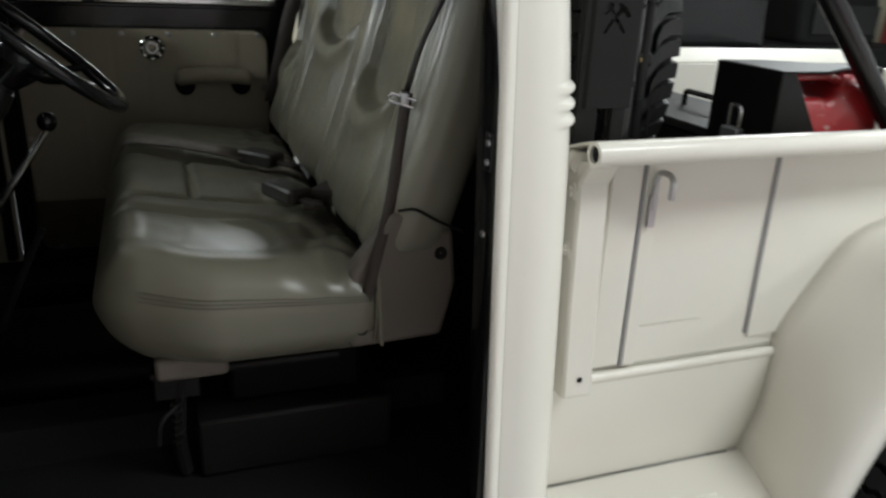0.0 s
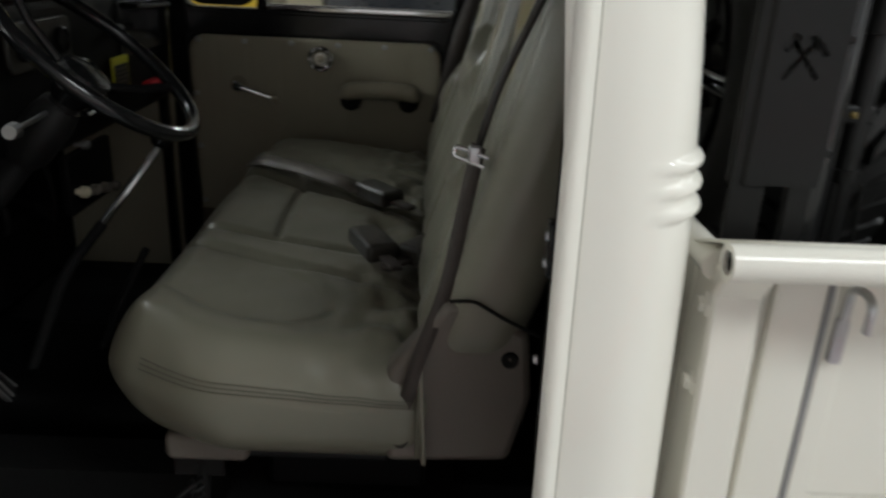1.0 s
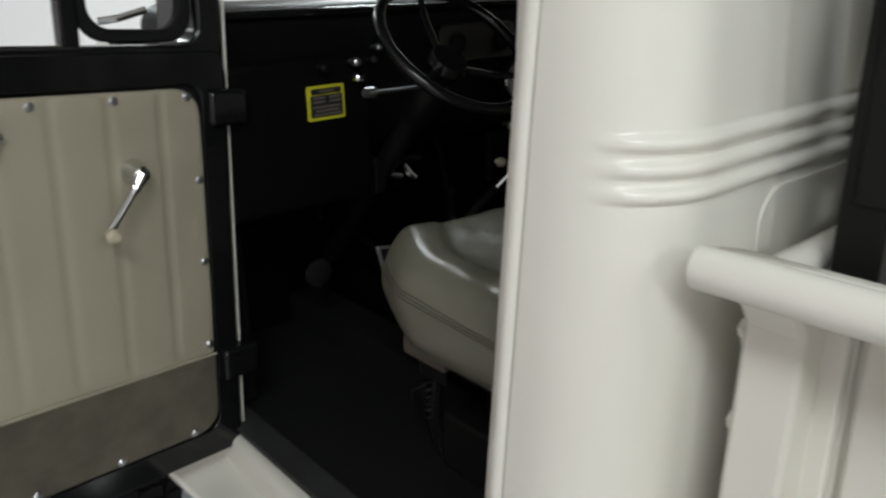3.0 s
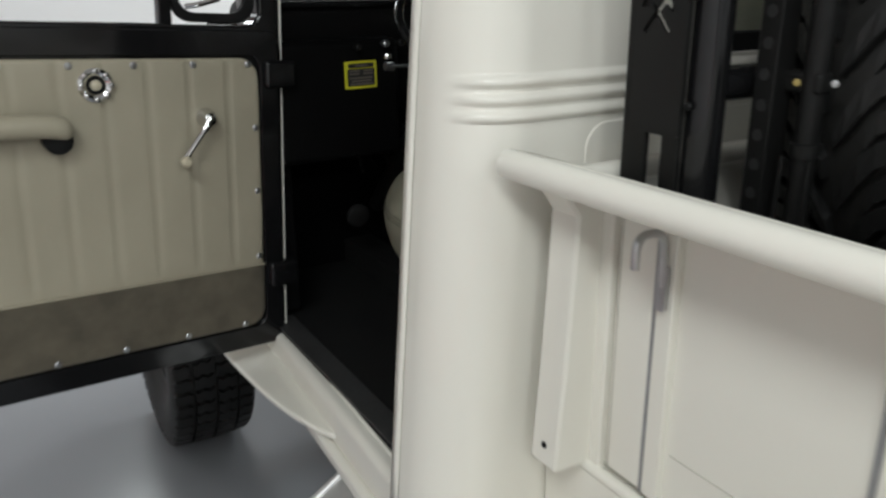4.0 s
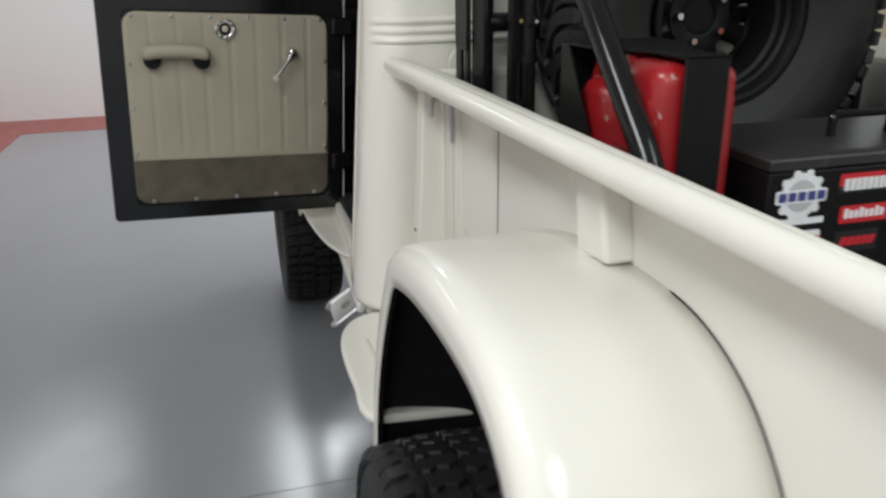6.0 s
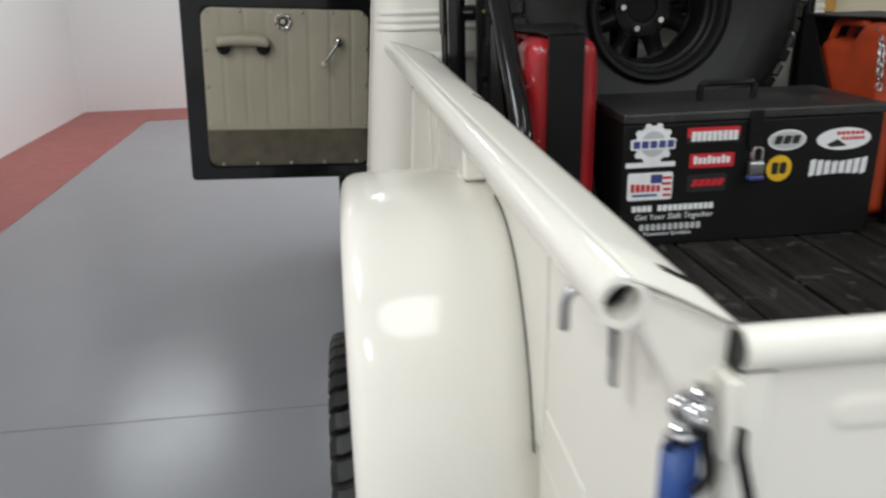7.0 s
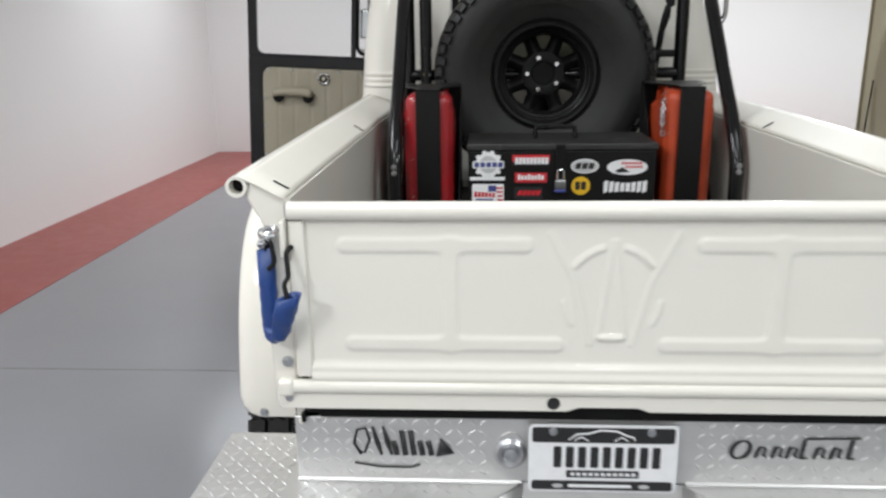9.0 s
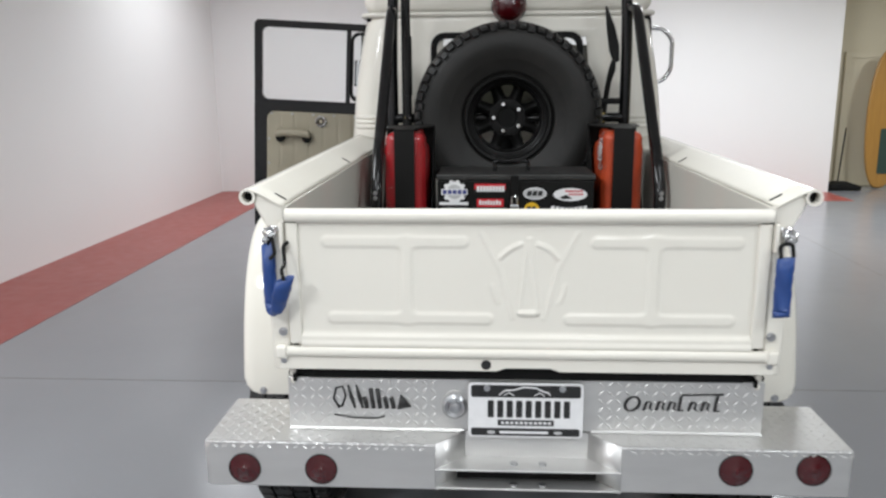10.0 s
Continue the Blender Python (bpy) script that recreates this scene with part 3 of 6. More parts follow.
part("turn_signal", tube([(-0.345, 3.06, 1.552), (-0.44, 3.043, 1.555), (-0.489, 3.036, 1.557), (-0.491, 3.035, 1.557), (-0.513, 3.032, 1.558)], [0.004, 0.004, 0.004, 0.012, 0.010], 10), STEEL, truck, "turn signal stalk with a round knob")
gear = part("gear_lever", tube([(-0.052, 3.125, 1.262), (0.034, 3.022, 1.41)], 0.0085, 10), CHROME, truck, "long chrome gear lever in a black boot")
part("lever_boot", tube(rounded([(-0.15, 3.29, 0.90), (-0.105, 3.19, 1.17), (-0.050, 3.123, 1.264)], 0.05), 0.0115, 10), MATT, gear)
part("gear_knob", rbox((0.015, 2.998, 1.405), (0.057, 3.040, 1.450), 0.021, n=1), BLACK, gear)
part("transfer_lever", tube(rounded([(-0.05, 3.2, 0.88), (-0.04, 3.1, 1.1), (-0.02, 3.05, 1.2)], 0.05), 0.008, 8), SATIN, truck)
# pedals: rubber pads in bright frames
for name, out, ribs in (("pedal", [(-0.336, 1.132), (-0.277, 1.123), (-0.258, 1.036), (-0.313, 1.042)], 0), ("accelerator_pedal", [(-0.307, 1.038), (-0.262, 1.033), (-0.160, 0.911), (-0.212, 0.916)], 2)):
    cx, cz = sum(p[0] for p in out) / 4, sum(p[1] for p in out) / 4
    inn = [(cx + (a - cx) * 0.74, cz + (c - cz) * 0.84) for a, c in out]
    pd = part(name, ringplate(out, inn, 3.262, 3.274), ALUM, truck, "black rubber pedal with a bright steel edge", bevel=0.002)
    part("pad", prism(inn, 3.264, 3.272), RUBBER, pd)
    for k in range(ribs):
        t = (k + 1) / (ribs + 1)
        p0 = (inn[0][0] * (1 - t) + inn[1][0] * t, inn[0][1] * (1 - t) + inn[1][1] * t)
        p1 = (inn[3][0] * (1 - t) + inn[2][0] * t, inn[3][1] * (1 - t) + inn[2][1] * t)
        part("pad_rib", tube([(p0[0], 3.262, p0[1]), (p1[0], 3.262, p1[1])], 0.003, 6), ALUM if k == 0 else RUBBER, pd)
    part("pedal_arm", tube([(cx, 3.272, cz), (cx - 0.01, 3.40, cz + 0.05), (cx - 0.01, 3.56, cz + 0.12)], 0.009, 8), LINING, pd)
part("clutch_pedal", lathe([(0.0, 0.036), (-0.008, 0.036), (-0.012, 0.028), (-0.010, 0.0)], (-0.490, 3.30, 1.095), (0, 1, 0.1), 20), MATT, truck, "round black pedal pad")
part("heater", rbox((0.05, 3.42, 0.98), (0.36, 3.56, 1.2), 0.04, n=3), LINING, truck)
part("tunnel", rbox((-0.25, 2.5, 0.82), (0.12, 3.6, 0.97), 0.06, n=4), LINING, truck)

# windscreen
scr = part("windscreen", ringplate([(-0.77, 1.64), (0.77, 1.64), (0.72, 2.13), (-0.72, 2.13)], [(-0.72, 1.69), (0.72, 1.69), (0.67, 2.09), (-0.67, 2.09)], 3.33, 3.37), BLACK, truck, bevel=0.006)
part("pane", prism([(-0.72, 1.69), (0.72, 1.69), (0.67, 2.09), (-0.67, 2.09)], 3.347, 3.352), GLASS, scr).visible_shadow = False

# bench seat
def seam(d, w):
    return math.exp(-(d / w) ** 2)


def cushion(p):
    x, y, z = p
    if z > 1.2:
        f = smoothstep(1.22, 1.31, z)
        c = 0.0
        # pressed sitting hollow on the driver's side, round at its back end
        far, near = -0.283 - (2.85 - y) * 0.22, -0.525 - (2.89 - y) * 0.16
        mid, half = (far + near) / 2, (far - near) / 2
        q = math.hypot((x - mid) / half, max(0.0, 2.72 - y) / 0.125) if y < 2.72 else abs(x - mid) / half
        fade = smoothstep(2.90, 2.83, y)
        c -= (0.012 * (1 - smoothstep(0.84, 1.06, q)) + 0.002 * seam(q - 1.0, 0.04)) * (0.3 + 0.7 * fade)
        # long seams
        c -= 0.009 * seam(x - far, 0.010) + 0.008 * seam(x + 0.205 + (2.85 - y) * 0.08, 0.010)
        c += 0.010 * math.exp(-((x + 0.05) / 0.12) ** 4) + 0.010 * math.exp(-((x + 0.60) / 0.06) ** 2)
        if -0.2 < x < 0.17:
            c -= 0.009 * seam(y - 2.733, 0.009)
        # the split before the passenger's part and its bolster
        sp = 0.172 - (2.88 - y) * 0.45
        c -= 0.045 * seam(x - sp, 0.011)
        c += 0.026 * seam(x - sp - 0.09, 0.075) * smoothstep(2.55, 2.66, y)
        # soft creases at the back
        w = smoothstep(2.64, 2.50, y)
        c += (0.015 * w + 0.0016) * noise.noise(Vector((x * 15 + y * 9, y * 22 - x * 6, 5)))
        c -= 0.010 * w * seam(x + 0.48 - (2.6 - y) * 0.6, 0.035)
        z += c * f + 0.11 * (y - 2.70) * smoothstep(1.2, 1.30, z)
        # three stitched lines along the side roll
    zz = z - 0.11 * (y - 2.70)
    for zs in (1.246, 1.255, 1.264):
        d = 0.0004 * seam(zz - zs, 0.0022)
        x -= math.copysign(d, x) if abs(x) > 0.6 else 0
        y -= d if y > 2.85 else 0
    # the front corners are round in plan
    x -= math.copysign(0.07, x) * smoothstep(2.72, 2.94, y) * smoothstep(0.3, 0.6, abs(x))
    # sides slope in to the base
    b = smoothstep(1.24, 1.115, z)
    y -= 0.034 * b * smoothstep(2.6, 2.9, y)
    y -= 0.022 * smoothstep(1.22, 1.32, z) * smoothstep(2.70, 2.92, y)
    x *= 1 - 0.03 * b
    return (x, y, z)


seat = part("bench_seat", rbox((-0.665, 2.42, 1.117), (0.64, 2.920, 1.306), 0.066, n=(170, 64, 36), k=8, deform=cushion), LEATHER, truck, "taupe leather bench seat cushion, worn and creased", sharp=60)


def side_roll(y, z, r=0.066, top=1.308, end=-0.665):
    """A point on the cushion's driver-side roll."""
    d = max(0.0, z - (top - r))
    return cushion(Vector((end + r - math.sqrt(r * r - d * d) - 0.0012, y, z)))


for zs in (1.250, 1.256, 1.262):
    part("stitching", tube([side_roll(y, zs) for y in span(2.46, 2.85, 24)], 0.0008, 5), THREAD, seat)
part("edge_seam", tube([side_roll(2.455, z) for z in span(1.15, 1.30, 10)], 0.0028, 6), LEATHER, seat)


def backrest(p):
    x, y, z = p
    h = z - 1.26
    c = 0.0
    if y > 2.40:
        # three wide panels and two narrow rolls between sewn seams
        edges = (-0.60, -0.515, -0.235, -0.125, 0.285, 0.415, 0.60)
        for e0, e1 in zip(edges, edges[1:]):
            if e0 <= x < e1:
                u = 2 * (x - e0) / (e1 - e0) - 1
                c += (0.014 if e1 - e0 > 0.2 else 0.012) * (1 - u * u * u * u)
        for xi in edges[1:-1]:
            c -= 0.005 * seam(x - xi, 0.006)
        # each panel is scooped out over a rounded lip
        for e0, e1, zb in ((-0.515, -0.235, 1.520), (-0.125, 0.285, 1.602), (0.415, 0.62, 1.488)):
            u = 2 * (x - e0) / (e1 - e0) - 1
            if abs(u) < 1:
                zl = zb + 0.075 * abs(u) ** 2.5
                side = 1 - smoothstep(0.86, 0.99, abs(u))
                c -= 0.034 * side * smoothstep(zl - 0.006, zl + 0.008, z) * (1 - 0.8 * smoothstep(zl + 0.02, zl + 0.30, z))
                c += 0.012 * side * math.exp(-((z - zl + 0.030) / 0.026) ** 2)
        c += 0.0018 * noise.noise(Vector((x * 22, z * 9, 2)))
    yy = y + c - 0.33 * h + 0.05 * max(0, h - 0.3)
    return (x, max(yy, 2.232 + 0.25 * (y - 2.335)), z)


part("backrest", rbox((-0.655, 2.335, 1.29), (0.64, 2.475, 1.99), 0.055, n=(280, 4, 170), k=6, deform=backrest), LEATHER, seat, "taupe leather backrest with pleats and buttons", sharp=60)
part("side_cover", prism(rounded_poly := [(2.325, 1.145), (2.50, 1.138), (2.50, 1.285), (2.46, 1.335), (2.425, 1.388), (2.39, 1.392), (2.345, 1.365), (2.31, 1.35), (2.30, 1.25)], -0.648, -0.60, Matrix(((0, 1, 0, 0), (1, 0, 0, 0), (0, 0, 1, 0), (0, 0, 0, 1)))), PLASTIC, seat, "brown plastic side cover of the seat hinge", bevel=0.012, seg=3)
part("cover_gap", tube(rounded([(-0.6585, 2.42, 1.397), (-0.6585, 2.39, 1.400), (-0.6585, 2.345, 1.373), (-0.6585, 2.30, 1.352)], 0.012), 0.0026, 8), MATT, seat)
for y, z in ((2.479, 1.178), (2.335, 1.31)):
    part("screw_cup", lathe([(0.0, 0.012), (-0.004, 0.011), (-0.002, 0.007), (0.002, 0)], (-0.649, y, z), (1, 0, 0), 16), MATT, seat)
part("seat_pedestal", rbox((-0.598, 2.705, 1.090), (-0.50, 2.830, 1.135), 0.012, n=2), PLASTIC, seat)
part("seat_riser", box((-0.555, 2.39, 0.852), (0.5, 2.765, 0.975)), SATIN, seat, "black steel riser box under the seat", bevel=0.008)
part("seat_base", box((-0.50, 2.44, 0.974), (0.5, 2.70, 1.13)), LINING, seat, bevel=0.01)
leg = part("seat_leg", tube(rounded([(-0.54, 2.78, 1.10), (-0.54, 2.795, 1.02), (-0.545, 2.80, 0.94), (-0.53, 2.79, 0.86)], 0.03), 0.014, 10), SATIN, seat)
part("slide_bracket", box((-0.552, 2.755, 1.03), (-0.546, 2.835, 1.095)), SATIN, leg, bevel=0.004)
part("slide_rail", rbox((-0.575, 2.50, 1.085), (-0.535, 2.84, 1.10), 0.005, n=1), SATIN, leg)
part("slide_spring", tube([(-0.556 + 0.010 * math.cos(a * 0.9), 2.80 + 0.010 * math.sin(a * 0.9), 0.94 + 0.0022 * a) for a in range(44)], 0.0028, 6), SATIN, leg)
part("slide_lever", tube(rounded([(-0.56, 2.80, 1.02), (-0.575, 2.83, 1.00), (-0.57, 2.835, 0.95)], 0.02), 0.005, 8), SATIN, leg)
part("seat_piping", tube(rounded([(-0.664, 2.445, 1.15), (-0.668, 2.45, 1.22), (-0.66, 2.455, 1.30), (-0.62, 2.46, 1.326)], 0.03), 0.004, 6), LEATHER, seat)

# belts
def strap(pts, w, d, th=0.002):
    """A flat band along points; w is the direction across it and d its width."""
    bm = BM()
    w = Vector(w).normalized() * d / 2
    rows = [(bm.verts.new(Vector(p) - w), bm.verts.new(Vector(p) + w)) for p in pts]
    for a, b in zip(rows, rows[1:]):
        bm.faces.new((a[0], a[1], b[1], b[0]))
    return bm


belt = part("seat_belt", strap(rounded([(-0.604, 2.392, 1.590), (-0.615, 2.408, 1.50), (-0.628, 2.424, 1.40), (-0.663, 2.462, 1.30), (-0.660, 2.470, 1.25), (-0.652, 2.485, 1.215)], 0.04), (0.35, 0.85, 0.35), 0.020), WEB, truck, "brown seat belt over the seat edge", solid=0.003)
part("shoulder_webbing", strap(rounded([(-0.648, 2.262, 1.98), (-0.632, 2.328, 1.78), (-0.605, 2.375, 1.66), (-0.600, 2.393, 1.585)], 0.04), (0.35, 0.85, 0.35), 0.010), BUCK, belt, solid=0.003)
tongue = part("belt_tongue", rbox((-0.611, 2.388, 1.566), (-0.596, 2.405, 1.590), 0.004, n=1), STEEL, belt)
part("belt_loop", tube(rounded([(-0.612, 2.379, 1.576), (-0.602, 2.421, 1.588), (-0.602, 2.425, 1.576), (-0.612, 2.384, 1.564)], 0.006), 0.003, 8), CHROME, tongue)


def buckle(x, y, z, rot, long=0.075):
    m = Matrix.Translation((x, y, z)) @ Matrix.Rotation(radians(rot), 4, "Z")
    bm = rbox((-long / 2, -0.029, -0.014), (long / 2, 0.029, 0.020), 0.010, n=2)
    bmesh.ops.transform(bm, matrix=m, verts=bm.verts)
    b = part("belt_buckle", bm, BUCK, truck, "brown seat belt buckle on the cushion")
    bm = rbox((-long / 2 - 0.004, -0.014, -0.006), (-long / 2 + 0.01, 0.014, 0.007), 0.003, n=1)
    bmesh.ops.transform(bm, matrix=m, verts=bm.verts)
    part("release_button", bm, MATT, b)
    bm = rbox((long / 2, -0.012, -0.006), (long / 2 + 0.06, 0.012, 0.004), 0.004, n=1)
    bmesh.ops.transform(bm, matrix=m, verts=bm.verts)
    part("buckle_stem", bm, WEB, b)


buckle(-0.285, 2.548, 1.330, 204, 0.115)
buckle(-0.290, 2.462, 1.322, 145, 0.085)
buckle(0.02, 2.560, 1.330, 220, 0.110)
part("lap_belt", strap([(0.035, 2.60, 1.335), (0.075, 2.66, 1.343), (0.125, 2.74, 1.350), (0.175, 2.83, 1.352), (0.20, 2.87, 1.34)], (1, -0.5, 0.25), 0.044), PLASTIC, truck, "brown lap belt sleeve lying across the cushion", solid=0.005)
part("shoulder_belt", strap([(0.635, 2.25, 2.02), (0.645, 2.38, 1.62), (0.65, 2.44, 1.36)], (0.2, 1, 0), 0.045), WEB, truck, solid=0.003)


# doors: u from the hinge outwards, w upwards, n towards the cab
def door(side, M, open_door):
    lab = "open driver's door, black frame with beige panel" if open_door else "closed passenger door, black frame with beige panel"
    L, H = 0.874, 1.345

    def P(name, bm, material, parent, label="", **kw):
        bmesh.ops.transform(bm, matrix=M, verts=bm.verts)
        return part(name, bm, material, parent, label, **kw)

    skin = P("door", rbox((0.0, 0.028, 0.0), (L, 0.062, 0.80), 0.012, n=6), CREAM, truck, lab)
    P("inner_frame", ringplate(rrect(0.0, 0.0, L, 0.835, 0.02), rrect(0.05, 0.06, L - 0.085, 0.775, 0.03), -0.004, 0.03), BLACK, skin, "black painted door frame", bevel=0.004)
    P("inner_plate", box((0.03, 0.006, 0.04), (L - 0.06, 0.026, 0.80)), BLACK, skin)
    # window frame
    P("window_frame", ringplate(rrect(0.0, 0.80, L, H, 0.035, 6), rrect(0.045, 0.845, L - 0.05, H - 0.045, 0.04, 6), 0.0, 0.05), BLACK, skin, "black window frame", bevel=0.006)
    P("division_bar", box((0.255, 0.008, 0.84), (0.285, 0.04, H - 0.04)), BLACK, skin, bevel=0.004)
    P("vent_frame", ringplate(rrect(0.05, 0.85, 0.255, H - 0.05, 0.05, 6), rrect(0.075, 0.872, 0.238, H - 0.07, 0.04, 6), 0.012, 0.034), MATT, skin, bevel=0.004)
    for a, b in ((0.28, L - 0.045), (0.07, 0.245)):
        P("pane", box((a, 0.022, 0.84), (b, 0.026, H - 0.04)), GLASS, skin).visible_shadow = False
    P("glass_channel", box((0.285, 0.010, 0.838), (L - 0.05, 0.018, 0.847)), CHROME, skin)
    if not open_door:
        P("window_trim", rbox((0.285, 0.000, 0.842), (L - 0.048, 0.014, 0.862), 0.005, n=2), CHROME, skin, "bright strip under the window")
    P("vent_latch", tube(rounded([(0.225, 0.005, 0.885), (0.20, -0.01, 0.89), (0.15, -0.012, 0.905)], 0.01), 0.006, 8), CHROME, skin)
    # upholstered panel
    C0, C1, W0, W1 = 0.056, L - 0.083, 0.066, 0.770
    def pad(p):
        x, y, z = p
        if y < 0.0:
            for i in range(1, 8):
                y += (0.0055 if open_door else 0.002) * math.exp(-((x - (0.04 + 0.095 * i)) / 0.004) ** 2) * smoothstep(0.245, 0.27, z)
            y += 0.0025 * noise.noise(Vector((x * 9, z * 9, 3)))
        return soft_corner(x, y, z)

    def soft_corner(x, y, z, R=0.05):
        """Rounds the panel's four corners in its own plane."""
        cx, cz = min(max(x, C0 + R), C1 - R), min(max(z, W0 + R), W1 - R)
        dx, dz = x - cx, z - cz
        if abs(dx) > 1e-6 and abs(dz) > 1e-6:
            k = max(abs(dx), abs(dz)) / math.hypot(dx, dz)
            x, z = cx + dx * k, cz + dz * k
        return (x, y, z)
    card = P("door_card", rbox((C0, -0.014, 0.235), (C1, 0.004, W1), 0.010, n=(90, 1, 24), k=3, deform=pad), VINYL, skin, "beige vinyl door panel with sewn pleats", sharp=60)
    P("carpet_strip", rbox((C0 - 0.001, -0.016, W0), (C1 + 0.001, 0.004, 0.238), 0.012, n=(40, 1, 10), k=3, deform=lambda p: soft_corner(*p)), CARPET, skin, "brown carpet kick strip")
    P("piping", tube([(C0, -0.015, 0.238), (C1, -0.015, 0.238)], 0.003, 6), VINYL, card)
    pts = [(u, W1 - 0.014) for u in span(C0 + 0.03, C1 - 0.03, 5)]
    pts += [(C0 + 0.014, z) for z in (0.60, 0.438, 0.262)] + [(C1 - 0.014, z) for z in (0.59, 0.43, 0.262)] + [(u, W0 + 0.012) for u in span(C0 + 0.06, C1 - 0.06, 4)]
    for u, w in pts:
        P("screw", lathe([(0.0, 0.008), (-0.003, 0.008), (-0.006, 0.005), (-0.0065, 0)], (u, -0.013, w), (0, 1, 0), 12), STEEL, card)
    esc = P("rosette", lathe([(0, 0.037), (-0.006, 0.037), (-0.012, 0.030), (-0.008, 0.022), (-0.004, 0.019), (-0.004, 0)], (0.440, -0.014, 0.715), (0, 1, 0), 24), CHROME, card, "round chrome rosette with an ivory centre")
    if open_door:
        P("rosette_well", lathe([(0, 0.021), (-0.0008, 0.021), (-0.0008, 0.012)], (0.440, -0.0188, 0.715), (0, 1, 0), 24), MATT, esc)
    P("rosette_centre", lathe([(0, 0.012), (-0.008, 0.011), (-0.011, 0.006), (-0.012, 0)], (0.440, -0.018, 0.715), (0, 1, 0), 14), KNOB, esc)
    for i in range(8):
        a = 2 * math.pi * i / 8
        P("petal", rbox((0.440 + 0.031 * math.cos(a) - 0.006, -0.030, 0.715 + 0.031 * math.sin(a) - 0.006), (0.440 + 0.031 * math.cos(a) + 0.006, -0.022, 0.715 + 0.031 * math.sin(a) + 0.006), 0.004, n=1, k=2), CHROME, esc)
    cr = P("window_crank", lathe([(0, 0.024), (-0.010, 0.022), (-0.028, 0.014), (-0.034, 0.014), (-0.038, 0.008), (-0.038, 0)], (0.197, -0.014, 0.632), (0, 1, 0), 20), CHROME, card, "chrome window crank with an ivory knob")
    end = (0.268, -0.052, 0.540) if open_door else (0.31, -0.052, 0.60)
    P("crank_arm", tube(rounded([(0.197, -0.048, 0.632), (0.212, -0.052, 0.612 if open_door else 0.63), end], 0.01), [0.011, 0.010, 0.010, 0.009, 0.009, 0.009, 0.008, 0.007, 0.007][:len(rounded([(0,0,0),(1,0,0),(1,1,0)], 0.01))], 10), CHROME, cr)
    P("crank_knob", lathe([(0, 0.006), (-0.008, 0.012), (-0.022, 0.013), (-0.030, 0.008), (-0.031, 0)], end, (0, 1, 0), 14), KNOB, cr)
    arm = P("armrest", rbox((0.500, -0.075, 0.612), (0.735, -0.022, 0.662), 0.024, n=(10, 2, 2), k=4, deform=lambda p: (p.x, p.y, p.z - 0.012 * abs((p.x - 0.6175) / 0.12) ** 3)), VINYL, card, "padded beige armrest")
    for u in (0.53, 0.70):
        P("armrest_bracket", lathe([(0.0, 0.030), (-0.03, 0.030), (-0.036, 0.02), (-0.036, 0)], (u, -0.014, 0.603), (0, 1, 0), 18), MATT, arm)
    return skin


def frame_m(o, u, w):
    u, w = Vector(u).normalized(), Vector(w)
    w = (w - u * w.dot(u)).normalized()
    n = u.cross(w)
    return Matrix(((u.x, n.x, w.x, o[0]), (u.y, n.y, w.y, o[1]), (u.z, n.z, w.z, o[2]), (0, 0, 0, 1)))


DO = (-0.797, 3.160, 0.816)
DM = frame_m(DO, (-0.980, -0.112, 0.056), (0.102, 0.0, 1.0))
driver_door = door(-1, DM, True)
door(1, Matrix(((0, 1, 0, 0.795), (-1, 0, 0, 3.225), (0, 0, 1, 0.80), (0, 0, 0, 1))) @ Matrix.Rotation(radians(3.0), 4, "X"), False)
for w in (0.20, 0.73):
    bm = rbox((-0.045, -0.02, w - 0.035), (0.04, 0.05, w + 0.035), 0.012, n=2)
    bmesh.ops.transform(bm, matrix=DM, verts=bm.verts)
    part("door_hinge", bm, BLACK, truck)
bm = tube([(-0.010, 0.030, 0.0), (-0.010, 0.030, 1.30)], 0.008, 8)
bmesh.ops.transform(bm, matrix=DM, verts=bm.verts)
part("weatherstrip", bm, MATT, truck)
bm = rbox((-0.0172, 0.010, -0.02), (-0.0128, 0.018, 1.30), 0.0015, n=(1, 1, 6), k=2)
bmesh.ops.transform(bm, matrix=DM, verts=bm.verts)
part("door_edge", bm, CREAM, truck)

# ---- bed ----
BZ, BT = 1.11, 1.484        # bed floor, side top
BF = 2.10                   # bed front


def rail_x(y):
    return 0.729 + 0.047 * (y / 2.12)


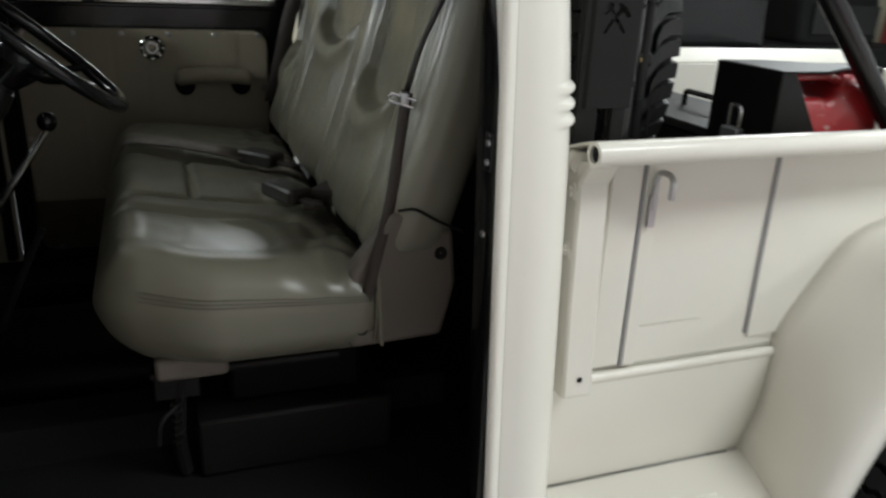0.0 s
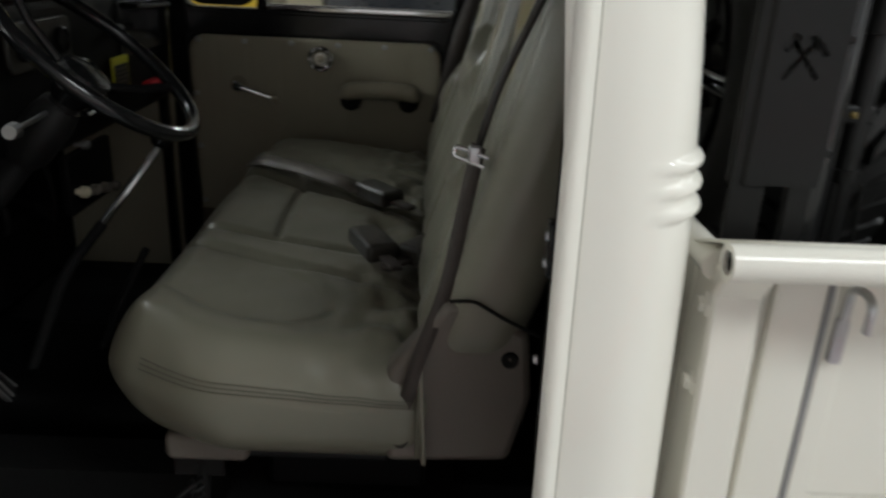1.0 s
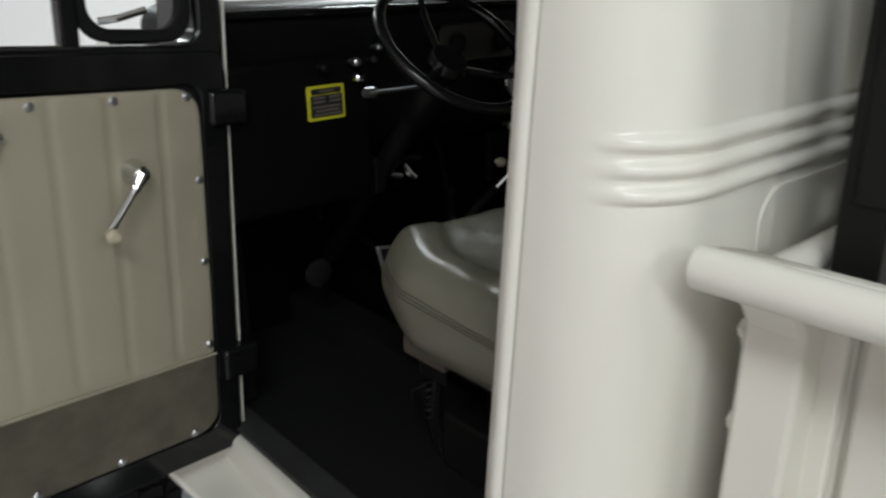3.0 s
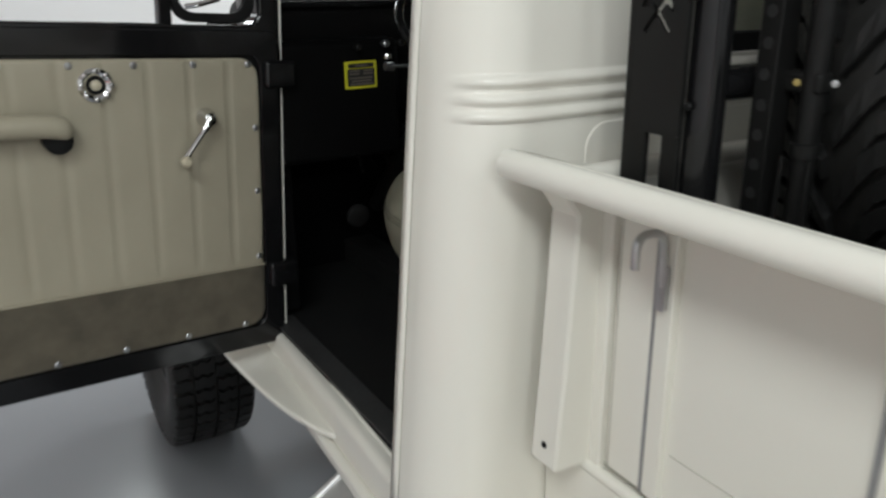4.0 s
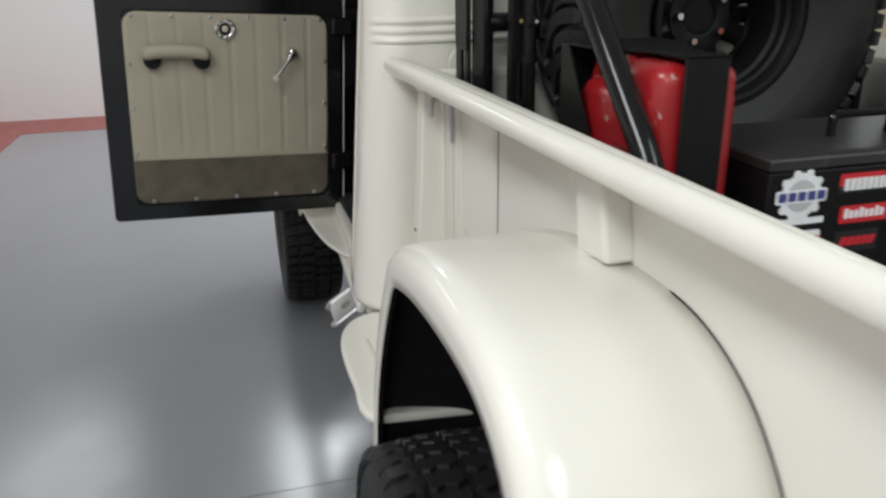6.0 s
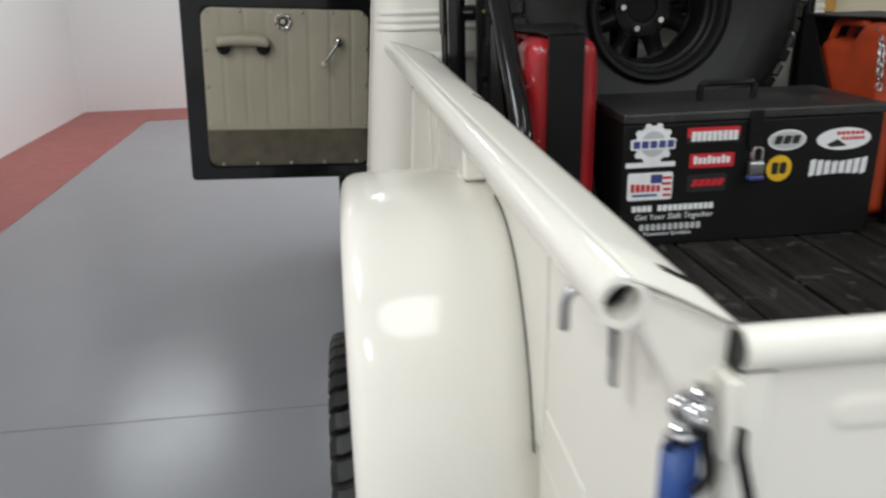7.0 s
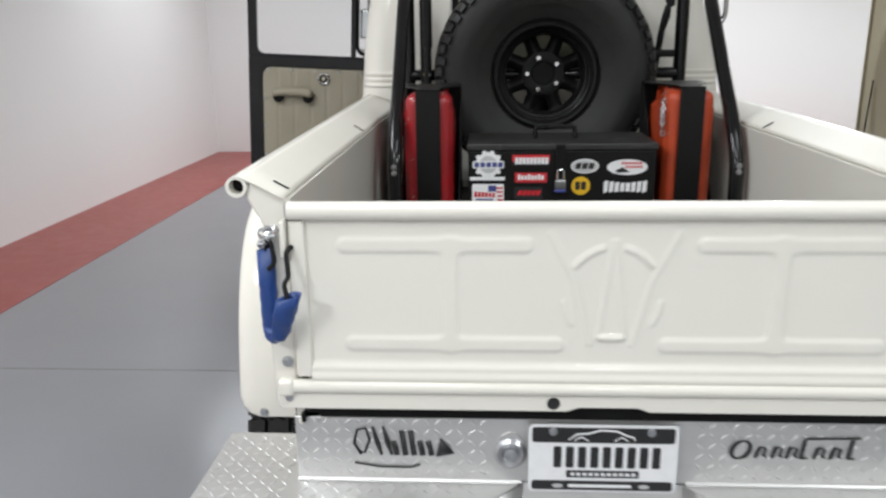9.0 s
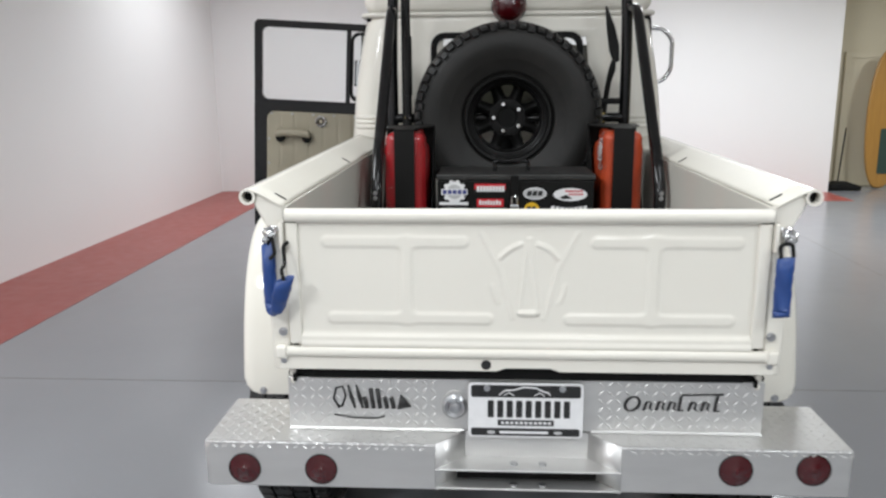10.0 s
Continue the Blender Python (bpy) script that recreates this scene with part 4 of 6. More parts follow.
for s in (-1, 1):
    side = part("bed_side", box((min(s * 0.632, s * 0.648), 0.02, 1.0), (max(s * 0.632, s * 0.648), BF, BT)), CREAM, truck, "cream pressed bed side", bevel=0.003)
    # flared top and its rolled pipe
    part("flare", sheet(lambda y, t: (s * (0.637 + (rail_x(y) - 0.641) * t), y, 1.487 + 0.0435 * (1 - (1 - t) ** 1.2)), span(-0.012, 2.115, 20), span(0, 1, 8)), DULL, side, solid=0.004)
    bm = BM()
    pts = [(s * rail_x(y), y, 1.5115) for y in span(-0.012, 2.122, 12)]
    tube(pts, 0.0215, 24, bm, caps=False)
    roll = part("rolled_edge", bm, CREAM, side, "rolled pipe edge, open at its end")
    for ye in (-0.012, 2.122):
        part("pipe_end", lathe([(0, 0.0215), (0, 0.0150), (0.03 if ye < 1 else -0.03, 0.0148)], (s * rail_x(ye), ye, 1.5115), (0, 1, 0), 24), CREAM, roll)
    part("pipe_bore", tube([(s * rail_x(0), 0.016, 1.5115), (s * rail_x(2.116), 2.116, 1.5115)], 0.0149, 12), MATT, side)
    # slots in the flare
    for y in (0.058, 1.05):
        part("stake_slot", prism([(s * 0.642, 1.4935), (s * 0.672, 1.5105), (s * 0.672, 1.5122), (s * 0.642, 1.4955)], y - 0.004, y + 0.004), MATT, side)
    # stiffeners and panels outside
    part("front_post", prism([(s * 0.65, 1.015), (s * 0.735, 1.02), (s * 0.722, 1.20), (s * 0.71, 1.44), (s * 0.745, 1.49), (s * 0.65, 1.47)], BF - 0.06, BF + 0.004), CREAM, side, "cream front corner post of the bed", bevel=0.006)
    part("post_web", box((min(s * 0.646, s * 0.664), 2.018, 1.01), (max(s * 0.646, s * 0.664), BF - 0.05, 1.46)), CREAM, side, bevel=0.004)
    part("panel_seam", box((min(s * 0.646, s * 0.6525), 1.6025, 1.06), (max(s * 0.646, s * 0.6525), 1.6105, 1.46)), EDGE_SHADE, side)
    part("panel_sheet", box((min(s * 0.646, s * 0.653), 0.5, 1.05), (max(s * 0.646, s * 0.653), 1.602, 1.462)), CREAM, side, bevel=0.002)
    part("bed_rib", rbox((min(s * 0.646, s * 0.660), 1.934, 1.03), (max(s * 0.646, s * 0.657), 2.004, 1.462), 0.006, n=2), CREAM, side)
    part("panel_seam", box((min(s * 0.646, s * 0.6496), 2.010, 1.02), (max(s * 0.646, s * 0.6496), 2.013, 1.46)), FAINT, side)
    for y, w, e in ((1.9275, 0.030, 0.6620),):
        part("rib_edge", box((min(s * 0.648, s * (e - 0.0012)), y, 1.03), (max(s * 0.648, s * (e - 0.0012)), y + 0.0064, 1.462)), EDGE_SHADE, side)
        part("panel_fold", box((min(s * 0.646, s * e), y - w, 1.03), (max(s * 0.646, s * e), y - 0.0004, 1.462)), CREAM, side, bevel=0.002)
    part("panel_crease", box((min(s * 0.648, s * 0.6498), 1.735, 1.1114), (max(s * 0.648, s * 0.6485), 1.89, 1.1120)), FAINT, side)
    part("lower_skirt", rbox((min(s * 0.640, s * 0.668), 1.50, 0.76), (max(s * 0.640, s * 0.668), 2.150, 1.018), 0.012, n=4), CREAM, side)
    part("skirt_roll", tube([(s * 0.662, 1.50, 1.012), (s * 0.662, BF - 0.035, 1.012), (s * 0.660, 2.10, 1.009), (s * 0.656, 2.135, 0.998)], 0.0115, 12), CREAM, side)
    part("skirt_gap", box((min(s * 0.648, s * 0.6515), 1.50, 1.022), (max(s * 0.648, s * 0.6515), BF - 0.06, 1.027)), FAINT, side)
    part("stake_pocket", prism([(1.03, 1.462), (1.125, 1.462), (1.10, 1.322), (1.075, 1.318), (1.065, 1.335), (1.00, 1.340)], s * 0.648, s * 0.700, Matrix(((0, 1, 0, 0), (1, 0, 0, 0), (0, 0, 1, 0), (0, 0, 0, 1)))), CREAM, side, bevel=0.008)
    # hooks
    for y in (1.913, 0.165):
        hk = part("tarp_hook", prism(rrect(y - 0.008, 1.335, y + 0.008, 1.40, 0.004, 3), s * 0.665, s * 0.672, Matrix(((0, 1, 0, 0), (1, 0, 0, 0), (0, 0, 1, 0), (0, 0, 0, 1)))), STEEL, side, "bent steel tarpaulin hook")
        part("hook_rod", tube(rounded([(s * 0.669, y, 1.37), (s * 0.672, y, 1.448), (s * 0.722, y, 1.450), (s * 0.722, y, 1.405)], 0.022), 0.0058, 10), STEEL, hk)
    if s < 0:
        part("rivet", lathe([(0, 0.006), (-0.002, 0.005), (-0.002, 0)], (-0.733, BF - 0.03, 1.058), (1, 0, 0), 10), MATT, side)
        for z in (1.424, 1.314):
            part("bolt", lathe([(0, 0.018), (0.003, 0.018), (0.004, 0.011), (0.010, 0.011), (0.011, 0)], (-0.69, BF + 0.004, z), (0, 1, 0), 6), CREAM, side)

part("bed_front", box((-0.632, BF - 0.02, 1.02), (0.632, BF, 1.47)), CREAM, truck, bevel=0.004)
part("bed_front_tube", tube([(-0.70, BF, 1.478), (0.70, BF, 1.478)], 0.02, 14), CREAM, truck)
part("bed_frame", box((-0.60, 0.02, 1.0), (0.60, BF - 0.02, 1.085)), MATT, truck)
for s in (-1, 1):
    part("chassis_rail", box((min(s * 0.32, s * 0.42), 0.14, 0.78), (max(s * 0.32, s * 0.42), 4.7, 0.93)), MATT, truck)

# tailgate
TGX = 0.630


def gate_relief(x, z):
    """How far the pressed figures of the tailgate stand out."""
    ax = abs(x - 0.014)
    d = 0.0

    def bar(px, pz, ax0, az0, bx0, bz0, w, h):
        vx, vz = bx0 - ax0, bz0 - az0
        L = vx * vx + vz * vz
        t = min(max(((px - ax0) * vx + (pz - az0) * vz) / L, 0), 1)
        q = math.hypot(px - ax0 - vx * t, pz - az0 - vz * t) / w
        return h * (1 - smoothstep(0.45, 1.0, q))

    # recessed twin panels with raised upper and lower bars
    def reach(px, pz, x0, z0, x1, z1):
        vx, vz = x1 - x0, z1 - z0
        t = min(max(((px - x0) * vx + (pz - z0) * vz) / (vx * vx + vz * vz), 0), 1)
        return math.hypot(px - x0 - vx * t, pz - z0 - vz * t)

    es = [reach(ax, z, 0.175, 1.392, 0.535, 1.392), reach(ax, z, 0.11, 1.182, 0.525, 1.182), reach(ax, z, 0.324, 1.392, 0.324, 1.182)]
    near = -0.007 * math.log(sum(math.exp(-e / 0.007) for e in es))
    d += 0.0038 * (1 - smoothstep(0.0095, 0.0195, near))
    # the pressed W inside a ring
    d += max(bar(ax, z, 0.125, 1.415, 0.076, 1.32, 0.008, 0.0022), bar(ax, z, 0.076, 1.32, 0.042, 1.185, 0.008, 0.0022), bar(ax, z, 0.026, 1.20, 0.003, 1.40, 0.007, 0.0022))
    q = abs(math.hypot((x - 0.014) * 1.08, z - 1.285) - 0.104) / 0.008
    ang = math.degrees(math.atan2(z - 1.285, ax))
    if 34 < ang < 83:
        d += 0.0042 * (1 - smoothstep(0.3, 1.2, q)) * smoothstep(34, 42, ang) * (1 - smoothstep(76, 83, ang))
    elif -41 < ang < 0:
        d += 0.003 * (1 - smoothstep(0.3, 1.0, q)) * smoothstep(-41, -34, ang) * (1 - smoothstep(-8, 0, ang))
    d += bar(x, z, -0.005, 1.198, 0.033, 1.198, 0.009, 0.006)
    # lower swage
    d += 0.012 * math.exp(-((z - 1.108) / 0.016) ** 2) + 0.006 * math.exp(-((z - 1.130) / 0.008) ** 2)
    return d


gate = part("tailgate", sheet(lambda x, z: (x, -0.006 - gate_relief(x, z), z), span(-0.60, 0.60, 240), span(1.078, 1.455, 94)), CREAM, truck, "closed cream tailgate with pressed panels", sharp=70)
part("gate_back", box((-0.612, 0.003, 1.075), (0.612, 0.012, 1.46)), CREAM, gate)
part("gate_roll", tube([(-TGX, -0.008, 1.4625), (TGX, -0.008, 1.4625)], 0.0190, 20), CREAM, gate, "rolled top edge of the tailgate")
part("gate_hinge_roll", tube([(-0.655, -0.008, 1.086), (0.655, -0.008, 1.086)], 0.0155, 16), CREAM, gate)
for s in (-1, 1):
    part("gate_end", rbox((min(s * 0.598, s * 0.632), -0.016, 1.108), (max(s * 0.598, s * 0.632), 0.012, 1.444), 0.006, n=2), CREAM, gate)
    part("roll_cap", tube([(s * (TGX - 0.001), -0.008, 1.4625), (s * (TGX + 0.002), -0.008, 1.4625)], 0.0155, 16), SCUFF, gate)
    part("gate_gap", box((min(s * 0.60, s * 0.632), -0.018, 1.4452), (max(s * 0.60, s * 0.632), 0.0, 1.449)), MATT, gate)
    post = part("rear_post", prism([(s * 0.634, 1.03), (s * 0.682, 1.03), (s * 0.688, 1.20), (s * 0.668, 1.40), (s * 0.716, 1.492), (s * 0.706, 1.520), (s * 0.634, 1.4865)], -0.004, 0.022), CREAM, truck, "cream rear corner post of the bed", bevel=0.006)
    for z, mt in ((1.140, STEEL), (1.060, STEEL)):
        part("bolt", lathe([(0, 0.012), (-0.004, 0.012), (-0.005, 0.008), (-0.011, 0.008), (-0.012, 0)], (s * 0.652, -0.004, z), (0, 1, 0), 14), mt, post)
    part("hinge_socket", rbox((min(s * 0.640, s * 0.672), -0.028, 1.068), (max(s * 0.640, s * 0.672), 0.0, 1.104), 0.008, n=2), CREAM, post)
    part("latch_tab", rbox((min(s * 0.634, s * 0.645), -0.030, 1.37), (max(s * 0.634, s * 0.645), 0.0, 1.445), 0.004, n=1), CREAM, post)
sill_out = [(-0.668, 1.072), (-0.668, 1.034), (-0.07, 1.034), (-0.045, 1.043), (0.075, 1.043), (0.10, 1.034), (0.668, 1.034), (0.668, 1.072)]
sill = part("bed_sill", prism(sill_out, -0.012, 0.004), CREAM, truck, "cream cross sill under the tailgate", bevel=0.003)
part("sill_hole", lathe([(-0.0135, 0.0135), (-0.0125, 0.0135), (-0.0125, 0)], (-0.098, 0, 1.054), (0, 1, 0), 24), INK, sill)


def smooth_line(pts, k=5):
    """A closed outline smoothed through its points, its first and last corners kept."""
    pts = [Vector((a, b)) for a, b in pts]
    out = []
    for i in range(len(pts) - 1):
        p0, p1, p2, p3 = pts[max(i - 1, 0)], pts[i], pts[i + 1], pts[min(i + 2, len(pts) - 1)]
        if i in (0, len(pts) - 2):
            out.append(tuple(p1))
            continue
        for j in range(k):
            t = j / k
            out.append(tuple(0.5 * (2 * p1 + (p2 - p0) * t + (2 * p0 - 5 * p1 + 4 * p2 - p3) * t * t + (3 * p1 - p0 - 3 * p2 + p3) * t ** 3)))
    return out + [tuple(pts[-1])]


# rear fenders
FP = [(1.672, 0.64), (1.645, 0.78), (1.59, 0.93), (1.525, 1.055), (1.45, 1.170), (1.365, 1.268), (1.25, 1.308), (1.10, 1.330), (0.92, 1.336), (0.80, 1.318), (0.70, 1.262), (0.62, 1.16), (0.565, 1.03), (0.535, 0.90), (0.520, 0.80), (0.517, 0.76), (0.516, 0.735)]


def fender(s):
    prof = [Vector((0, y, z)) for y, z in FP]
    fine = []
    for i in range(len(prof) - 1):
        p0, p1, p2, p3 = prof[max(i - 1, 0)], prof[i], prof[i + 1], prof[min(i + 2, len(prof) - 1)]
        for k in range(6):
            t = k / 6
            fine.append(0.5 * ((2 * p1) + (p2 - p0) * t + (2 * p0 - 5 * p1 + 4 * p2 - p3) * t * t + (3 * p1 - p0 - 3 * p2 + p3) * t ** 3))
    fine.append(prof[-1])
    n = len(fine)
    xs = [0.640, 0.70, 0.78, 0.85, 0.90, 0.925, 0.940, 0.950, 0.954, 0.954, 0.953]
    dn = [0.0, 0.0, 0.0, 0.0, 0.0, 0.003, 0.009, 0.020, 0.036, 0.056, 0.074]
    norm = []
    for i in range(n):
        d = fine[min(i + 1, n - 1)] - fine[max(i - 1, 0)]
        norm.append(Vector((0, -d.z, d.y)).normalized() * (1 if d.y < 0 else 1))
    for i in range(n):
        c = Vector((0, 1.15, 0.9)) - fine[i]
        if norm[i].dot(c) < 0:
            norm[i].negate()

    def fn(i, j):
        i, j = int(i), int(j)
        p = fine[i] + norm[i] * dn[j]
        x = xs[j]
        if fine[i].y < 0.7 and fine[i].z < 0.81:
            k = min(1.0, (0.81 - fine[i].z) / 0.075)
            x = min(x, 0.954 - 0.075 * (1 - math.sqrt(max(0.0, 1 - k * k))) + dn[j] * 0.0)
        yy = p.y
        if fine[i].y > 1.4:
            yy -= 0.075 * smoothstep(1.10, 0.85, fine[i].z) * (1 - smoothstep(0.64, 0.93, x))
        return (s * x, yy, p.z)

    f = part("rear_fender", sheet(fn, list(range(n)), list(range(len(xs)))), CREAM, truck, "cream rear fender with a rolled edge", sharp=60, solid=0.004)
    part("bed_tail", prism([(0.55, 0.742), (0.56, 0.993), (0.02, 0.993), (0.02, 0.98), (0.30, 0.88), (0.50, 0.742)], s * 0.634, s * 0.646, Matrix(((0, 1, 0, 0), (1, 0, 0, 0), (0, 0, 1, 0), (0, 0, 0, 1)))), CREAM, f, bevel=0.004)
    for x, z in ((0.878, 0.749), (0.652, 0.80)):
        part("bolt", lathe([(0, 0.013), (-0.003, 0.013), (-0.004, 0.008), (-0.010, 0.008), (-0.011, 0)], (s * x, 0.516, z), (0, 1, 0), 12), STEEL, f)
    part("tail_filler", box((min(s * 0.640, s * 0.650), 0.30, 1.003), (max(s * 0.640, s * 0.650), 0.585, 1.10)), CREAM, f, bevel=0.002)
    part("tail_gap", box((min(s * 0.630, s * 0.638), 0.02, 0.985), (max(s * 0.630, s * 0.638), 0.56, 1.01)), MATT, f)
    part("seam", tube([(s * 0.6545, p.y - m.y * 0.0025, p.z - m.z * 0.0025) for p, m in zip(fine, norm) if p.y < 0.90 and p.z > 0.98], 0.0013, 6), MATT, f)
    # dark wheel house
    def lining(i, j):
        a, b = Vector(fn(i, j)), norm[int(i)] * 0.014
        return (a.x - s * (0.012 if j > 6 else 0.0), a.y + b.y, a.z + b.z)

    part("wheel_house", sheet(lining, list(range(0, n)), list(range(len(xs) - 1))), MATT, f, solid=0.004)
    part("inner_wall", prism([(p.y - (0.06 if p.y > 1.45 else 0.0), min(p.z, 1.083)) for p in fine] + [(0.56, 0.60), (1.50, 0.60)], s * 0.60, s * 0.628, Matrix(((0, 1, 0, 0), (1, 0, 0, 0), (0, 0, 1, 0), (0, 0, 0, 1)))), MATT, f)
    # running board stub in front of the fender
    rb = smooth_line([(0.668, 1.57), (0.950, 1.60), (0.975, 1.78), (0.978, 1.94), (0.970, 2.03), (0.952, 2.095), (0.918, 2.150), (0.862, 2.183), (0.79, 2.178), (0.715, 2.14), (0.668, 2.12)])
    m = Matrix(((s, 0, 0, 0), (0, 0, 1, 0), (0, 1, 0, 0), (0, 0, 0, 1)))
    st = part("side_step", prism(rb, 0.742, 0.768, m), CREAM, truck, "cream rounded step plate with pressed ribs", bevel=0.010, seg=3)
    for i in range(4):
        part("step_rib", tube([(s * (0.795 + 0.033 * i), 1.74, 0.768), (s * (0.80 + 0.033 * i), 2.00, 0.768), (s * (0.80 + 0.033 * i), 2.006, 0.764)], 0.0055, 8), CREAM, st)
    # front fender, its tail behind the wheel
    ff = []
    for a in span(0, 180, 20):
        ff.append((4.2 + 0.60 * math.cos(radians(a)) * (1.0 if a < 90 else 1.05), 0.80 + 0.52 * math.sin(radians(a)) ** 0.8))
    ff = [(4.80, 0.70)] + ff + [(3.50, 0.775), (3.40, 0.768)]
    g = part("front_fender", sheet(lambda i, x: (s * x, ff[int(i)][0], ff[int(i)][1] - 0.05 * ((x - 0.80) / 0.15) ** 4), list(range(len(ff))), [0.80, 0.83, 0.86, 0.90, 0.925, 0.94, 0.95]), CREAM, truck, "cream front fender", solid=0.004)
    part("fender_apron", prism(smooth_line([(0.79, 3.44), (0.938, 3.42), (0.940, 3.30), (0.933, 3.15), (0.913, 2.96), (0.893, 2.85), (0.862, 2.745), (0.835, 2.70), (0.79, 2.70)]), 0.752, 0.768, m), CREAM, g, bevel=0.007, seg=3)


fender(-1)
fender(1)
hood = part("hood", rbox((-0.55, 3.63, 1.15), (0.55, 4.75, 1.60), 0.12, n=5), CREAM, truck)
part("engine_bay", box((-0.5, 3.62, 0.85), (0.5, 4.7, 1.2)), MATT, truck)
part("grille", box((-0.52, 4.72, 0.85), (0.52, 4.80, 1.45)), CREAM, truck, bevel=0.02)

# bolt-on step under the sill: a plate with a hole on two bent tubes
STEPM = Matrix.Translation((-0.868, 2.648, 0.594)) @ Matrix.Rotation(radians(-33), 4, "Y") @ Matrix.Rotation(radians(90), 4, "X")
stp = part("cab_step", ringplate(rrect(-0.062, -0.084, 0.062, 0.084, 0.018, 5), ellipse(0.0, 0.0, 0.020, 0.024, 24), -0.003, 0.003, STEPM), ALUM, truck, "bright aluminium drop step plate on two tubes", bevel=0.002)
for e in (-1, 1):
    part("step_tube", tube(rounded([(-0.775, 2.648 + e * 0.090, 0.725), (-0.800, 2.648 + e * 0.090, 0.640), (-0.916, 2.648 + e * 0.092, 0.564), (-0.926, 2.648 + e * 0.074, 0.556)], 0.02), 0.0115, 12), ALUM, stp)

# ---- rear bumper ----
bump = part("rear_bumper", prism([(-0.872, 0.835), (-0.235, 0.835), (-0.235, 0.702), (-0.872, 0.702)], -0.052, -0.046), ALUM, truck, "fabricated aluminium rear bumper", bevel=0.004)
part("bumper_face", prism([(0.268, 0.838), (0.872, 0.838), (0.872, 0.706), (0.268, 0.706)], -0.052, -0.046), ALUM, bump, bevel=0.004)
MXY = Matrix(((1, 0, 0, 0), (0, 0, 1, 0), (0, 1, 0, 0), (0, 0, 0, 1)))
part("top_plate", prism([(-0.872, -0.050), (-0.235, -0.050), (-0.155, 0.030), (-0.155, 0.10), (-0.655, 0.10), (-0.70, 0.235), (-0.872, 0.235)], 0.833, 0.838, MXY), ALUM, bump)
part("top_plate", prism([(0.872, -0.050), (0.268, -0.050), (0.190, 0.030), (0.190, 0.10), (0.660, 0.10), (0.70, 0.235), (0.872, 0.235)], 0.836, 0.841, MXY), ALUM, bump)
for x0, x1, z0 in ((-0.878, -0.868, 0.702), (0.868, 0.878, 0.706)):
    part("end_plate", box((x0, -0.048, z0), (x1, 0.235, z0 + 0.133)), ALUM, bump, bevel=0.003)
part("riser_plate", prism([(-0.656, 0.842), (-0.656, 0.994), (0.662, 0.998), (0.662, 0.846)], 0.030, 0.036), ALUM, bump, "raised aluminium back plate", bevel=0.002)
part("riser_top", box((-0.656, 0.036, 0.990), (0.662, 0.11, 0.994)), SATIN, bump)
part("riser_bar", box((-0.655, 0.035, 1.000), (0.66, 0.10, 1.012)), SATIN, bump, bevel=0.003)
part("corner_weld", tube([(-0.656, 0.028, 0.842), (-0.16, 0.028, 0.842)], 0.005, 6), ALUM, bump)
part("corner_weld", tube([(0.195, 0.028, 0.845), (0.662, 0.028, 0.845)], 0.005, 6), ALUM, bump)
for a, b in (((-0.235, -0.05), (-0.157, 0.03)), ((0.268, -0.05), (0.19, 0.03))):
    bm = BM()
    q = [bm.verts.new(v) for v in ((a[0], a[1], 0.70), (b[0], b[1], 0.70), (b[0], b[1], 0.838), (a[0], a[1], 0.838))]
    bm.faces.new(q)
    part("notch_cheek", bm, ALUM, bump, solid=0.005)
part("notch_back", box((-0.157, 0.028, 0.70), (0.19, 0.034, 0.842)), ALUM, bump)
part("hitch_shelf", prism([(-0.24, -0.052), (0.272, -0.052), (0.205, 0.03), (-0.172, 0.03)], 0.758, 0.764, MXY), ALUM, bump, bevel=0.002)
part("hitch_shelf", prism([(-0.24, -0.052), (0.272, -0.052), (0.205, 0.03), (-0.172, 0.03)], 0.703, 0.709, MXY), ALUM, bump, bevel=0.002)
part("shelf_shadow", box((-0.20, 0.005, 0.709), (0.235, 0.028, 0.758)), MATT, bump)
for x, y, z in ((-0.02, -0.015, 0.764), (0.06, -0.015, 0.764), (-0.02, -0.03, 0.709), (0.06, -0.03, 0.709)):
    part("shelf_bolt", lathe([(0, 0.011), (0.005, 0.011), (0.006, 0)], (x, y, z), (0, 0, 1), 6), STEEL, bump)
for i, (x, z) in enumerate(((-0.768, 0.757), (-0.553, 0.759), (0.573, 0.780), (0.777, 0.786))):
    tl = part("tail_lamp", lathe([(0.004, 0.0455), (-0.002, 0.0455), (-0.0025, 0.0435), (0.0, 0.043)], (x, -0.052, z - 0.002), (0, 1, 0), 36, close=True), MATT, bump, "round red tail lamp in a rubber grommet")
    part("lens", lathe([(-0.0005, 0.0432), (-0.0015, 0.040), (-0.004, 0.028), (-0.005, 0.012), (-0.008, 0.008), (-0.008, 0)], (x, -0.052, z - 0.002), (0, 1, 0), 36), LENS, tl)
    part("reflector", lathe([(-0.0075, 0.008), (-0.010, 0.006), (-0.010, 0)], (x, -0.052, z - 0.002), (0, 1, 0), 14), LENS, tl)
bs = part("bumper_boss", lathe([(0, 0.036), (-0.006, 0.036), (-0.014, 0.028), (-0.010, 0.018), (-0.018, 0.016), (-0.024, 0)], (-0.185, 0.03, 0.915), (0, 1, 0), 24), STEEL, bump, "round steel plug on the bumper")
part("boss_plate", prism(ellipse(-0.185, 0.915, 0.036, 0.048, 24), 0.024, 0.030), ALUM, bs)
# diamond tread pattern
bm = BM()


